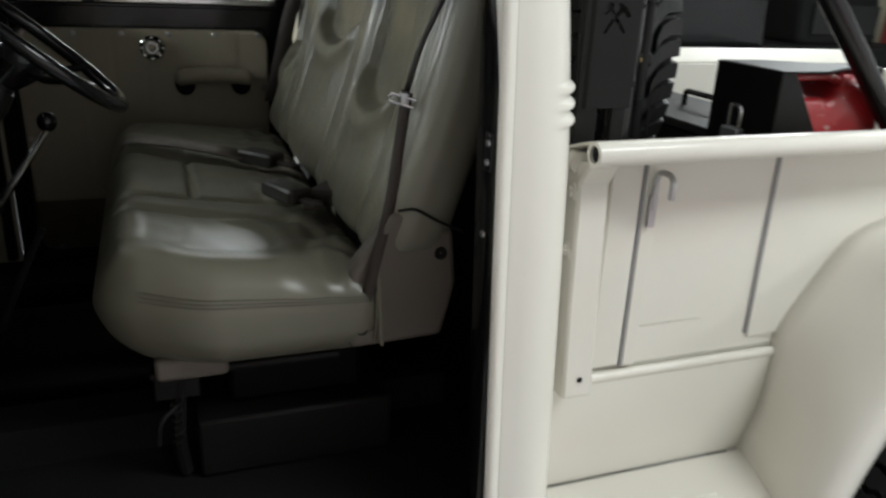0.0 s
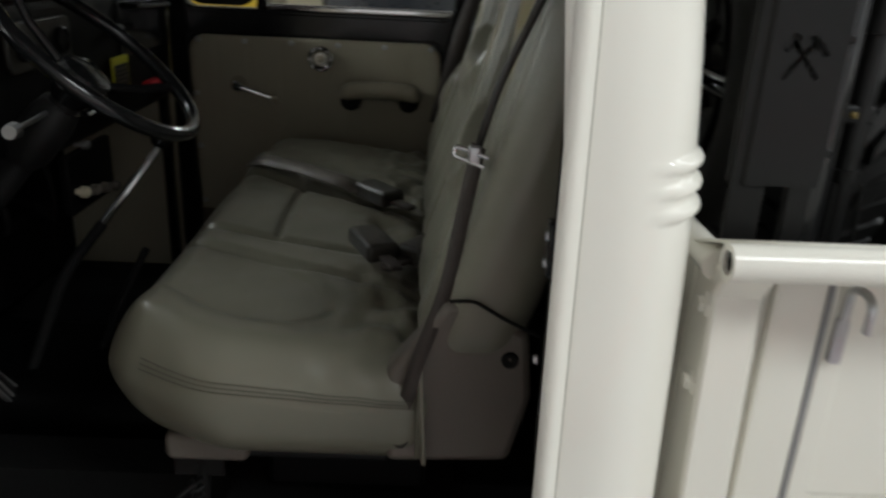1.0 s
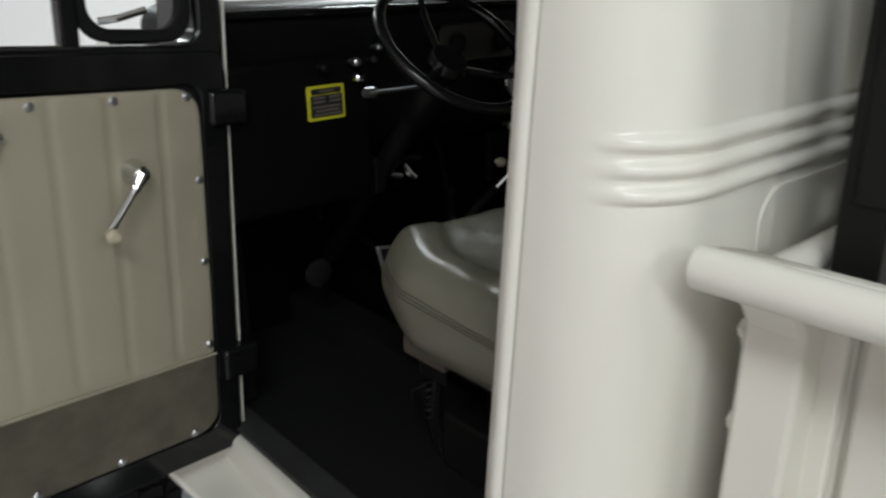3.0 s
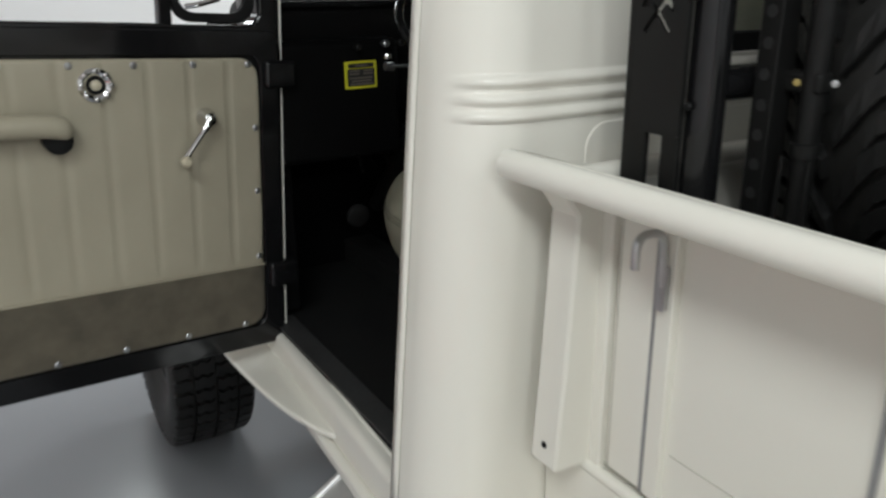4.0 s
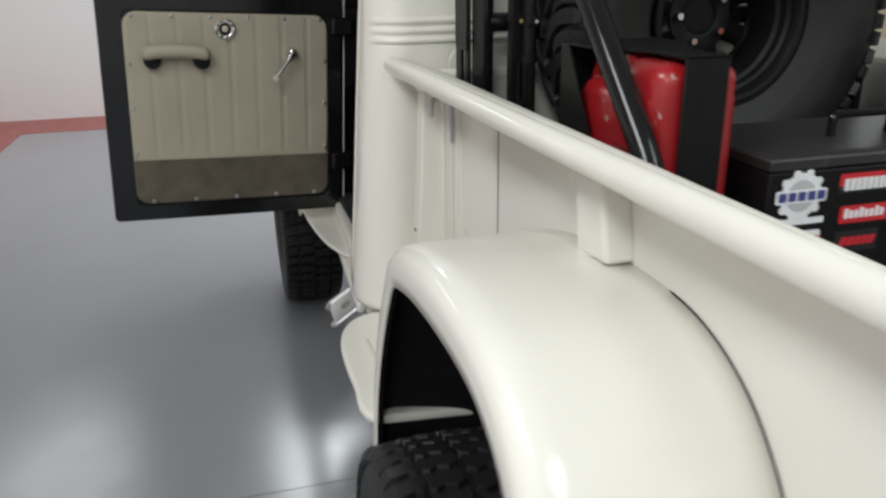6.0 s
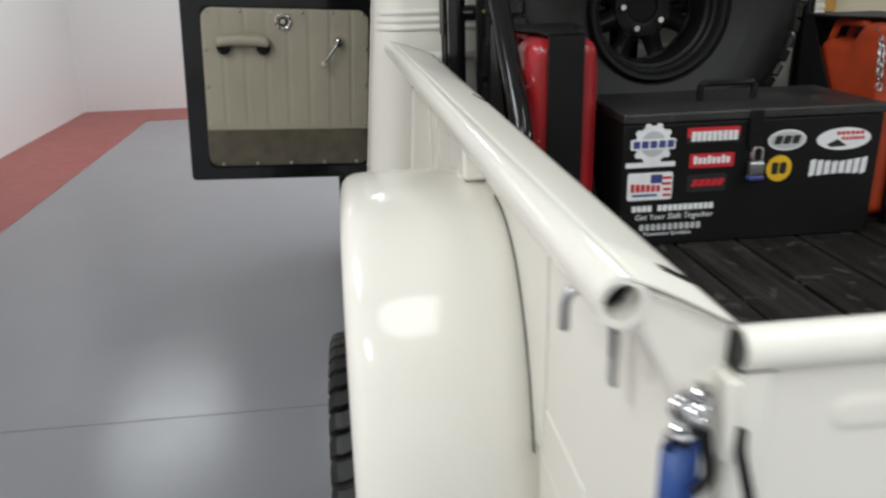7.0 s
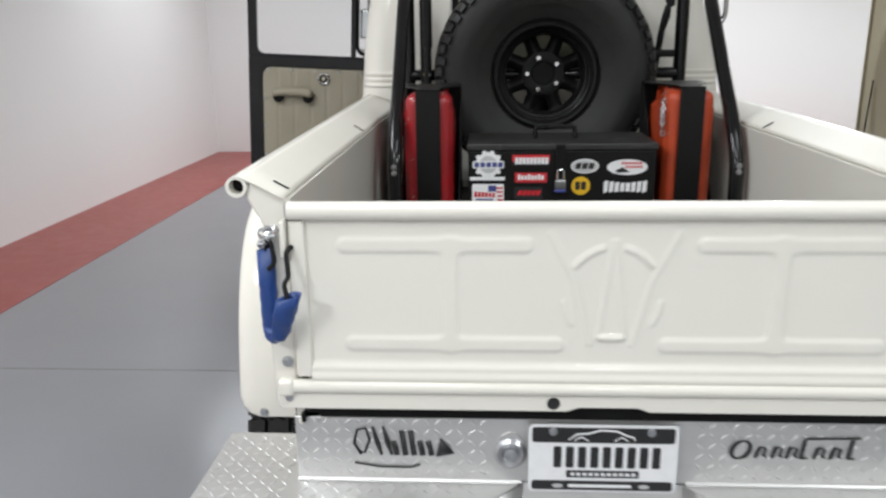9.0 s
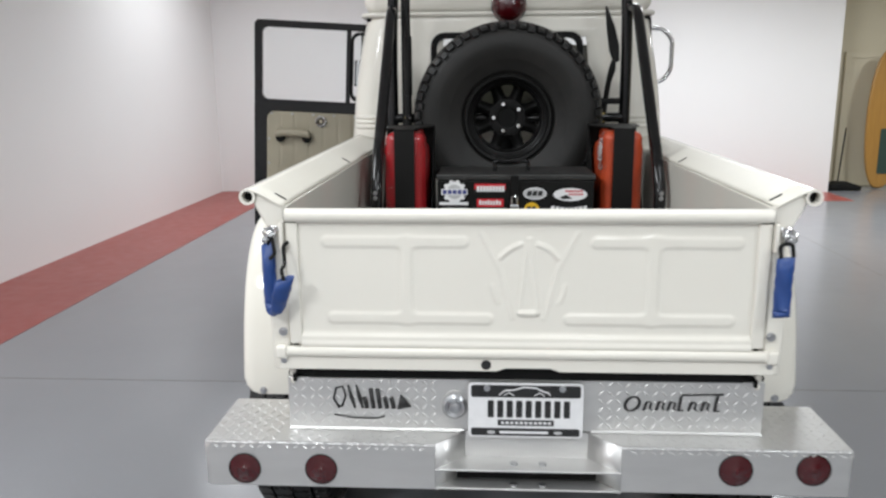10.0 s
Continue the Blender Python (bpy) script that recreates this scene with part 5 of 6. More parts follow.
def lozenge(bm, c, u, v, n, a=0.012, b=0.0035, h=0.0016):
    c, u, v, n = Vector(c), Vector(u), Vector(v), Vector(n)
    q = [bm.verts.new(p) for p in (c - u * a, c - v * b, c + u * a, c + v * b)]
    t = bm.verts.new(c + n * h - u * a * 0.4)
    t2 = bm.verts.new(c + n * h + u * a * 0.4)
    for f in ((q[0], q[1], t), (q[1], t2, t), (q[1], q[2], t2), (q[2], q[3], t2), (q[3], t, t2), (q[3], q[0], t)):
        bm.faces.new(f)


r2 = math.sqrt(0.5)
P0 = 0.0245
for i in range(-40, 40):
    for j in range(-2, 14):
        x, y = i * P0, -0.035 + j * P0
        k = (i + j) % 2
        left = x < 0
        ok = (-0.86 < x < -0.67 and y < 0.225) or (0.675 < x < 0.86 and y < 0.225) or (-0.66 < x < -0.25 and y < 0.02) or (0.29 < x < 0.66 and y < 0.02)
        if ok:
            u = (r2, r2, 0) if k else (r2, -r2, 0)
            v = (-r2, r2, 0) if k else (r2, r2, 0)
            lozenge(bm, (x, y, 0.8382 if left else 0.8412), u, v, (0, 0, 1))
for i in range(-27, 28):
    for j in range(0, 6):
        x, z = i * P0, 0.862 + j * P0
        if -0.645 < x < -0.235 or 0.20 < x < 0.65:
            k = (i + j) % 2
            u = (r2, 0, r2) if k else (r2, 0, -r2)
            v = (-r2, 0, r2) if k else (r2, 0, r2)
            lozenge(bm, (x, 0.0298, z), u, v, (0, -1, 0))
tagged(part("tread_pattern", bm, ALUM, bump, sharp=20), kind="stuff")


# dark script marks on the back plate, drawn as plain strokes
def stroke(pts, w, y, material, parent, name="script_mark"):
    bm = BM()
    pts = [Vector((a, 0, b)) for a, b in pts]
    prev = None
    for i, p in enumerate(pts):
        d = (pts[min(i + 1, len(pts) - 1)] - pts[max(i - 1, 0)]).normalized()
        n = Vector((-d.z, 0, d.x)) * (w[i] if isinstance(w, list) else w) / 2
        a, b = bm.verts.new((p.x + n.x, y, p.z + n.z)), bm.verts.new((p.x - n.x, y, p.z - n.z))
        if prev:
            bm.faces.new((prev[0], prev[1], b, a))
        prev = (a, b)
    return part(name, bm, material, parent, solid=0.001)


Y0 = 0.0272
def first_word(pts, w):
    stroke([(-0.527 + (x + 0.525) * 0.76, 0.925 + (z - 0.922) * 0.92) for x, z in pts], w, Y0, INK, bump)


first_word([(-0.505, 0.90), (-0.525, 0.93), (-0.515, 0.965), (-0.49, 0.97), (-0.48, 0.94), (-0.495, 0.905), (-0.51, 0.91)], 0.006)
for x0, z1, w in ((-0.470, 0.975, 0.012), (-0.440, 0.975, 0.012)):
    first_word([(x0, z1), (x0 + 0.012, 0.935), (x0 + 0.024, 0.90)], [0.004, w, 0.005])
for x0, z1 in ((-0.405, 0.938), (-0.380, 0.965), (-0.355, 0.965), (-0.330, 0.938), (-0.305, 0.938)):
    first_word([(x0 - 0.006, z1), (x0, 0.92), (x0 + 0.004, 0.90)], 0.012)
first_word([(-0.275, 0.945), (-0.268, 0.925), (-0.262, 0.902)], [0.004, 0.022, 0.042])
first_word([(-0.525, 0.878), (-0.45, 0.868), (-0.36, 0.868), (-0.335, 0.876)], 0.004)
# the other word: a ring and slanted strokes under a long bar
ring = [(0.306 + 0.019 * math.cos(t) + 0.005 * math.sin(t), 0.931 + 0.021 * math.sin(t)) for t in [2 * math.pi * i / 20 for i in range(21)]]
stroke(ring, [0.003 + 0.006 * abs(math.cos(t)) for t in [2 * math.pi * i / 20 for i in range(21)]], Y0, INK, bump)
for x0, hh in ((0.338, 0.028), (0.372, 0.028), (0.403, 0.028), (0.432, 0.046), (0.460, 0.028), (0.494, 0.028), (0.530, 0.046)):
    stroke([(x0 - 0.002, 0.912), (x0 + 0.001, 0.916), (x0 + 0.006, 0.912 + hh - 0.004), (x0 + 0.009, 0.912 + hh)], [0.004, 0.008, 0.008, 0.004], Y0, INK, bump)
    if hh < 0.04:
        stroke([(x0 + 0.004, 0.930), (x0 + 0.014, 0.939), (x0 + 0.020, 0.934), (x0 + 0.016, 0.918), (x0 + 0.024, 0.913)], [0.002, 0.003, 0.006, 0.006, 0.002], Y0, INK, bump)
    else:
        stroke([(x0, 0.913), (x0 + 0.014, 0.914)], 0.004, Y0, INK, bump)
stroke([(0.440, 0.959), (0.552, 0.962)], 0.005, Y0, INK, bump)

# dealer plate
plate = part("number_plate", prism(rrect(-0.147, 0.832, 0.170, 0.993, 0.012), 0.0105, 0.0135), WHITE, truck, "white dealer plate with black bands", bevel=0.001)
part("band", prism(rrect(-0.139, 0.952, 0.162, 0.987, 0.006), 0.0090, 0.0105), INK, plate)
part("band", prism(rrect(-0.139, 0.838, 0.162, 0.860, 0.006), 0.0090, 0.0105), INK, plate)
for i in range(9):
    x = -0.093 + i * 0.0262
    part("print_bar", prism(rrect(x, 0.892, x + 0.017, 0.942, 0.003, 2), 0.0095, 0.0105), INK, plate)
part("print_bar", prism(rrect(-0.065, 0.868, 0.09, 0.885, 0.002, 2), 0.0095, 0.0105), INK, plate)
for i in range(11):
    part("print_bar", prism(rrect(-0.056 + i * 0.013, 0.873, -0.047 + i * 0.013, 0.880, 0.001, 2), 0.0085, 0.0094), WHITE, plate)
part("print_bar", prism(rrect(-0.06, 0.845, 0.075, 0.852, 0.002, 2), 0.0080, 0.0089), WHITE, plate)
for x in (-0.095, 0.112):
    part("plate_screw", lathe([(0, 0.010), (-0.004, 0.009), (-0.006, 0)], (x, 0.0105, 0.978), (0, 1, 0), 12), STEEL, plate)
    part("plate_mark", prism(ellipse(x + (0.012 if x < 0 else -0.01), 0.848, 0.012, 0.005, 12), 0.0080, 0.0089), GREYP, plate)
stroke([(-0.062, 0.958), (-0.045, 0.972), (-0.02, 0.974), (0.005, 0.982), (0.04, 0.980), (0.06, 0.970), (0.075, 0.966), (0.078, 0.958)], 0.004, 0.0085, WHITE, plate, "outline_mark")
stroke([(-0.05, 0.957), (-0.035, 0.966), (-0.02, 0.957)], 0.003, 0.0085, WHITE, plate, "outline_mark")
stroke([(0.035, 0.957), (0.05, 0.966), (0.064, 0.957)], 0.003, 0.0085, WHITE, plate, "outline_mark")


# ---- wheels ----
def tyre_body(c, axis, R, W, rim, crown=0.010):
    """The carcass: sidewalls and the ground between the tread blocks."""
    h = W / 2
    half = [(0.55, rim), (0.64, rim + 0.015), (0.70, rim + 0.018), (0.80, rim + 0.044), (0.885, rim + 0.072), (0.90, rim + 0.075), (0.96, rim + 0.115), (1.0, R - 0.105), (0.998, R - 0.080), (0.985, R - 0.065), (0.96, R - 0.050), (0.88, R - 0.028), (0.78, R - 0.021)]
    half = [(a, r - (crown - 0.010) * a * a if r > R - 0.11 else r) for a, r in half]
    prof = [(-h * a, r) for a, r in half] + [(0, R - 0.0145)] + [(h * a, r) for a, r in reversed(half)]
    return lathe(prof, c, axis, 72)


def tread_point(q, ang, drop, R, h, crown):
    """A point of the tread round the x axis: q across it, bent down over the shoulder."""
    a, e = abs(q), 0.86 * h
    if a <= e:
        t, r, nt, nr = a, R - crown * (a / h) ** 2, 0.0, 1.0
    else:
        k = min((a - e) / 0.034, 1.4)
        t, r, nt, nr = e + (h - e) * math.sin(k), R - crown * 0.74 - 0.034 * (1 - math.cos(k)), math.sin(k), math.cos(k)
    t, r = t - nt * drop, r - nr * drop
    return Vector((math.copysign(t, q), r * math.cos(ang), r * math.sin(ang)))


def lug(rows, R, h, depth, crown=0.010):
    """One tread block as a shared mesh; rows: across, its two edges round the tyre."""
    bm = BM()
    e = 0.0022 / R
    vs = []
    for k, (q, a0, a1) in enumerate(rows):
        qt = q + (0.0018 if k == 0 else -0.0018 if k == len(rows) - 1 else 0.0) * (1 if rows[-1][0] > rows[0][0] else -1)
        vs.append([bm.verts.new(tread_point(qq, a, d, R, h, crown)) for qq, a, d in ((q, a0 - e, depth), (qt, a0 + e, 0), (qt, a1 - e, 0), (q, a1 + e, depth))])
    for m0, m1 in zip(vs, vs[1:]):
        for j in range(3):
            bm.faces.new((m0[j], m0[j + 1], m1[j + 1], m1[j]))
    bm.faces.new(vs[0])
    bm.faces.new(vs[-1])
    bmesh.ops.recalc_face_normals(bm, faces=bm.faces)
    me = bpy.data.meshes.new("tread_block")
    bm.to_mesh(me)
    bm.free()
    me.materials.append(TREAD)
    return me


def road_blocks(R, W, n=50):
    """Four rows of staggered blocks for an all-terrain tyre."""
    h, st = W / 2, 2 * math.pi / n
    out = []
    for s in (-1, 1):
        o = 0.0 if s < 0 else st * 0.4
        zig = [(0.03, 0.0), (0.16, 0.18), (0.30, 0.02), (0.40, 0.20), (0.50, 0.10)]
        out.append(lug([(s * h * q, o + st * z, o + st * (z + 0.80)) for q, z in zig], R, h, 0.013))
        zig = [(0.555, 0.25), (0.66, 0.10), (0.80, 0.22), (0.90, 0.20), (1.02, 0.22), (1.14, 0.25)]
        out.append(lug([(s * h * q, o + st * z, o + st * (z + 0.76)) for q, z in zig], R, h, 0.014))
    return out, n


def mud_blocks(R, W, n=30):
    """Long hooked lugs and short shoulder lugs for a mud tyre."""
    h, st = W / 2, 2 * math.pi / n
    out = []
    for s in (-1, 1):
        o = 0.0 if s < 0 else st * 0.5
        long = [(0.05, -0.92, -0.60), (0.16, -0.74, -0.30), (0.30, -0.42, 0.06), (0.46, -0.14, 0.28), (0.62, -0.03, 0.38), (0.80, 0.0, 0.42), (0.95, 0.0, 0.42), (1.12, 0.02, 0.40)]
        short = [(0.36, 0.14, 0.44), (0.46, 0.34, 0.70), (0.62, 0.46, 0.84), (0.80, 0.49, 0.89), (0.95, 0.49, 0.89), (1.20, 0.51, 0.87)]
        for rows in (long, short):
            out.append(lug([(s * h * q, o + st * a, o + st * b) for q, a, b in rows], R, h, 0.016, 0.030))
    return out, n


def add_tread(tyre, c, turn, blocks):
    meshes, n = blocks
    base = Matrix.Translation(c) @ turn
    for i in range(n):
        m = base @ Matrix.Rotation(2 * math.pi * i / n, 4, "X")
        for me in meshes:
            ob = new("tread_block", me)
            ob.parent = tyre
            ob.matrix_basis = m


def rim_parts(c, axis, parent, rim=0.205, face=-0.09, lugs=5, out=1):
    """A black steel spoke wheel; face: how far its disc lies along the axis."""
    ax = Vector(axis).normalized()
    u = ax.orthogonal().normalized()
    if abs(ax.y) > 0.9:
        u = Vector((-1, 0, 0))
    w = ax.cross(u)
    c = Vector(c)
    r = part("rim", lathe([(-0.098, rim + 0.010), (-0.104, rim + 0.004), (-0.102, rim - 0.006), (-0.090, rim - 0.012), (-0.076, rim - 0.014), (-0.070, rim - 0.022), (-0.050, rim - 0.024), (-0.044, rim - 0.034), (0.02, rim - 0.04), (0.10, rim - 0.01), (0.105, rim + 0.01)], c, ax, 56), SATIN, parent, "black steel spoke wheel", solid=0.003)

    def pt(a, rad, h):
        return c + (u * math.cos(a) + w * math.sin(a)) * rad + ax * h

    bm = BM()
    n = 8
    ri, ro = 0.082, rim - 0.028
    for i in range(n):
        a = 2 * math.pi * (i + 0.5) / n
        wi, wo = 0.30, 0.12
        q = []
        for rad, wd, h in ((ri, 0.3927, face), (0.098, 0.38, face + 0.002), (0.104, 0.29, face + 0.004), (0.132, 0.215, face + 0.008), (0.151, 0.180, face + 0.009), (0.158, 0.215, face + 0.008), (0.160, 0.3927, face + 0.006), (ro, 0.3927, face + 0.002)):
            q.append((bm.verts.new(pt(a - wd, rad, h)), bm.verts.new(pt(a, rad, h - 0.007)), bm.verts.new(pt(a + wd, rad, h))))
        for m0, m1 in zip(q, q[1:]):
            bm.faces.new((m0[0], m0[1], m1[1], m1[0]))
            bm.faces.new((m0[1], m0[2], m1[2], m1[1]))
    part("spokes", bm, SATIN, r, solid=0.004, sharp=20)
    part("rim_band", lathe([(face + 0.0, ro + 0.004), (face + 0.002, ro - 0.012), (face + 0.012, ro - 0.014)], c, ax, 56), SATIN, r, solid=0.003)
    part("hub_plate", lathe([(face - 0.004, 0.0), (face - 0.004, 0.044), (face - 0.012, 0.050), (face - 0.014, 0.060), (face - 0.012, 0.088), (face + 0.004, 0.094)], c, ax, 40), SATIN, r)
    part("hub_bore", lathe([(face - 0.0055, 0.043), (face - 0.0055, 0.0)], c, ax, 32), MATT, r)
    for i in range(lugs):
        a = 2 * math.pi * i / lugs
        part("lug_nut", lathe([(face - 0.012, 0.013), (face - 0.026, 0.0125), (face - 0.032, 0.009), (face - 0.032, 0)], pt(a, 0.0675, 0), ax, 8), CHROME, r)


for name, x, y, R in (("rear_wheel", -0.865, 1.16, 0.452), ("rear_wheel", 0.865, 1.16, 0.452), ("front_wheel", -0.862, 4.22, 0.455), ("front_wheel", 0.862, 4.22, 0.455)):
    s = -1 if x < 0 else 1
    ty = part(name, tyre_body((x, y, R - 0.003), (s, 0, 0), R, 0.30, 0.205), RUBBER, truck, "off-road tyre with chunky tread blocks", sharp=30)
    rim_parts((x, y, R - 0.003), (-s, 0, 0), ty)
part("rear_axle", tube([(-0.75, 1.16, 0.446), (0.75, 1.16, 0.446)], 0.05, 14), MATT, truck)
part("front_axle", tube([(-0.75, 4.22, 0.452), (0.75, 4.22, 0.452)], 0.05, 14), MATT, truck)

# spare wheel upright against the bed front
spare = thing("spare_wheel", (0, 1.93, BZ), "spare off-road tyre on a black spoke wheel in the bed", "spare wheel")
SC = (0.0, 1.850, 1.630)
spare_tyre = part("tyre", tyre_body(SC, (0, 1, 0), 0.458, 0.275, 0.205, 0.030), RUBBER, spare, "worn black off-road tyre", sharp=30)
rim_parts(SC, (0, 1, 0), spare, 0.201, face=0.050)
carrier = thing("tyre_carrier", (0, 2.02, BZ), "black steel spare tyre carrier on the bed floor", "tyre carrier")
part("foot", box((-0.20, 1.80, BZ + 0.004), (0.20, 2.06, BZ + 0.06)), SATIN, carrier, bevel=0.006)
part("upright", box((-0.05, 2.035, BZ + 0.06), (0.05, 2.047, 1.70)), SATIN, carrier, bevel=0.005)
part("mount", tube([(0, 1.925, 1.630), (0, 2.036, 1.630)], 0.055, 20), SATIN, carrier)

# ---- roll bar and rack ----
roll = thing("roll_bar", (0, 1.9, BZ), "black tubular roll bar with rear braces bolted in the bed", "roll bar")
HX, HY = 0.578, 1.953
part("main_hoop", tube(rounded([(0.004 + a * HX, HY, z) for a, z in ((-1, BZ), (-1, 2.0), (-0.965, 2.42), (0.965, 2.42), (1, 2.0), (1, BZ))], 0.16, 8), 0.027, 16), BLACK, roll)
for s in (-1, 1):
    k = 0.021 if s > 0 else 0.0
    br = part("rear_brace", tube(rounded([(s * 0.568 + k, 1.940, 2.150), (s * 0.558 + 2 * k, 1.815, 2.130), (s * 0.550 + 2 * k, 1.162, 1.455), (s * 0.550 + 2 * k, 1.112, 1.375), (s * 0.550 + 2 * k, 1.10, BZ)], 0.05, 6), 0.0245, 16), BLACK, roll)
    part("foot_plate", box((s * 0.55 + k - 0.05, 1.05, BZ + 0.004), (s * 0.55 + k + 0.05, 1.15, BZ + 0.012)), BLACK, roll, bevel=0.002)
    for z in (1.365, 1.345):
        part("bolt", lathe([(0, 0.010), (-0.006, 0.010), (-0.008, 0)], (s * 0.550 + 2 * k, 1.092, z), (0, 1, 0), 6), STEEL, br)
part("cross_tube", tube([(-0.56, HY, 1.625), (0.57, HY, 1.625)], 0.024, 14), BLACK, roll)

rack = thing("tool_rack", (-0.60, 2.0, BZ), "flat black steel rack with crossed hammer cut-outs beside the cab", "rack")
def pierced(outer, hole, x):
    """A sheet in the plane x with one opening; outlines as (y, z)."""
    bm = BM()
    edges = []
    for loop in (outer, hole):
        vs = [bm.verts.new((x, y, z)) for y, z in loop]
        edges += [bm.edges.new((p, q)) for p, q in zip(vs, vs[1:] + vs[:1])]
    bmesh.ops.triangle_fill(bm, use_beauty=True, use_dissolve=False, edges=edges, normal=(-1, 0, 0))
    return bm


YZ = Matrix(((0, 1, 0, 0), (1, 0, 0, 0), (0, 0, 1, 0), (0, 0, 0, 1)))
# two crossed hammers, cut right through
HAMMERS = [(2.041, 1.725), (2.038, 1.732), (2.024, 1.746), (2.015, 1.742), (2.0185, 1.7345), (2.011, 1.7245), (2.0035, 1.7345), (2.008, 1.743), (2.000, 1.744), (1.990, 1.737), (1.979, 1.721), (1.986, 1.719),
           (1.9975, 1.7285), (2.0065, 1.719), (1.987, 1.6945), (1.991, 1.690), (2.011, 1.7135), (2.029, 1.690), (2.035, 1.6945), (2.0155, 1.719), (2.0245, 1.7295), (2.031, 1.723)]
panel = part("panel", pierced(rrect(1.958, 1.557, 2.052, 1.98, 0.004), HAMMERS, -0.614), SATIN, rack, "flat black panel pierced by crossed hammers", solid=0.005)
for f in panel.data.polygons:
    f.use_smooth = False
part("panel_flange", prism([(-0.6165, 2.0525), (-0.6115, 2.0525), (-0.592, 2.066), (-0.595, 2.070)], 1.557, 1.98, MXY), SATIN, rack)
for y0, y1 in ((2.022, 2.068), (1.962, 1.992)):
    part("post", box((-0.611, y0, BZ + 0.006), (-0.6015, y1, 1.98)), SATIN, rack, bevel=0.002)
for z in (1.60, 1.74):
    part("bolt", lathe([(0, 0.006), (-0.005, 0.005), (-0.006, 0)], (-0.607, 1.952, z), (1, 0, 0), 8), SATIN, rack)

# lifting jack
JX, JY = -0.486, 1.872
HJ = 1.856                  # the handle beside the bar
jack = thing("lifting_jack", (JX, JY, BZ), "tall black farm jack clamped upright beside the roll bar", "jack")
part("bar", box((JX - 0.034, JY + 0.018, BZ + 0.012), (JX + 0.004, JY + 0.050, 2.28)), SATIN, jack, bevel=0.002)
for i in range(27):
    z = 1.16 + i * 0.040
    part("bar_hole", prism(ellipse(JY + 0.034, z, 0.008, 0.008, 12), JX - 0.0355, JX - 0.0342, YZ), INK, jack)
part("runner", rbox((JX - 0.022, JY - 0.022, 1.24), (JX + 0.022, JY + 0.028, 1.42), 0.012, n=2), SATIN, jack)
handle = part("handle_tube", tube([(JX, HJ, z) for z in (1.2, 1.535, 1.536, 1.553, 1.554, 1.74, 1.741, 2.02, 2.021, 2.25)], [0.016, 0.016, 0.0205, 0.0205, 0.016, 0.016, 0.0200, 0.0200, 0.0145, 0.0145], 16), SATIN, jack)
part("yoke", tube(rounded([(JX - 0.018, HJ - 0.020, 1.535), (JX - 0.020, HJ - 0.023, 1.445), (JX - 0.020, HJ - 0.011, 1.435), (JX - 0.020, HJ + 0.009, 1.435), (JX - 0.020, HJ + 0.021, 1.445), (JX - 0.018, HJ + 0.020, 1.535)], 0.012), 0.0035, 8), SATIN, handle)
part("clamp", rbox((JX - 0.014, HJ - 0.018, 1.618), (JX + 0.014, JY + 0.034, 1.646), 0.006, n=2), SATIN, jack)
for x, y in ((JX - 0.014, HJ + 0.016), (JX + 0.012, HJ - 0.020)):
    part("clamp_bolt", lathe([(0, 0.005), (-0.006, 0.0048), (-0.007, 0)], (x, y, 1.632), (0.8, 0.6, 0), 8), BRASS if x < JX else STEEL, jack)
part("base_plate", box((JX - 0.05, JY - 0.06, BZ + 0.003), (JX + 0.05, JY + 0.09, BZ + 0.012)), SATIN, jack)

# shovel on the other upright
shovel = thing("shovel", (0.47, 1.97, 1.2), "black short-handled shovel strapped to the roll bar", "shovel")
part("handle", tube([(0.47, 1.965, 1.13), (0.478, 1.965, 1.62), (0.50, 1.96, 1.80)], 0.014, 10), SATIN, shovel)
part("socket", tube([(0.500, 1.96, 1.80), (0.515, 1.955, 1.86), (0.520, 1.95, 1.90)], [0.014, 0.018, 0.012], 10), SATIN, shovel)
bl = [(0.520, 1.885), (0.548, 1.90), (0.545, 1.97), (0.52, 2.06), (0.478, 2.16), (0.470, 2.155), (0.480, 2.05), (0.495, 1.95)]
part("blade", prism(bl, 1.945, 1.955), SATIN, shovel, bevel=0.003)
part("clamp", rbox((0.46, 1.94, 1.69), (0.56, 2.0, 1.72), 0.008, n=2), SATIN, shovel)
part("buckle", rbox((0.455, 1.935, 1.60), (0.485, 1.95, 1.65), 0.005, n=1), BRASS, shovel)

# cab grab handles and roof lamp
for s in (-1, 1):
    part("grab_handle", tube(rounded([(s * 0.75, 2.62, 2.10), (s * 0.900, 2.62, 2.09), (s * 0.950, 2.62, 2.03), (s * 0.950, 2.62, 1.86), (s * 0.905, 2.62, 1.80), (s * 0.82, 2.62, 1.79)], 0.03), 0.012, 12), CHROME, truck, "chrome grab handle on the cab side") if s > 0 else None
bm = tube(rounded([(0.16, 0.05, 1.02), (0.19, 0.115, 1.03), (0.19, 0.115, 1.30), (0.16, 0.05, 1.31)], 0.03), 0.010, 10)
bmesh.ops.transform(bm, matrix=DM, verts=bm.verts)
part("grab_handle", bm, CHROME, driver_door, "chrome mirror arm outside the door")
bm = rbox((0.16, 0.10, 0.95), (0.24, 0.13, 1.12), 0.012, n=2)
bmesh.ops.transform(bm, matrix=DM, verts=bm.verts)
part("door_mirror", bm, CHROME, driver_door, "small chrome-backed door mirror")
rl = part("roof_lamp", lathe([(0.02, 0.088), (-0.02, 0.088), (-0.05, 0.075), (-0.075, 0.045), (-0.085, 0)], (0.01, YB + 0.04, 2.19), (0, 1, 0), 32), LENS, truck, "round red lamp on the cab back above the window")
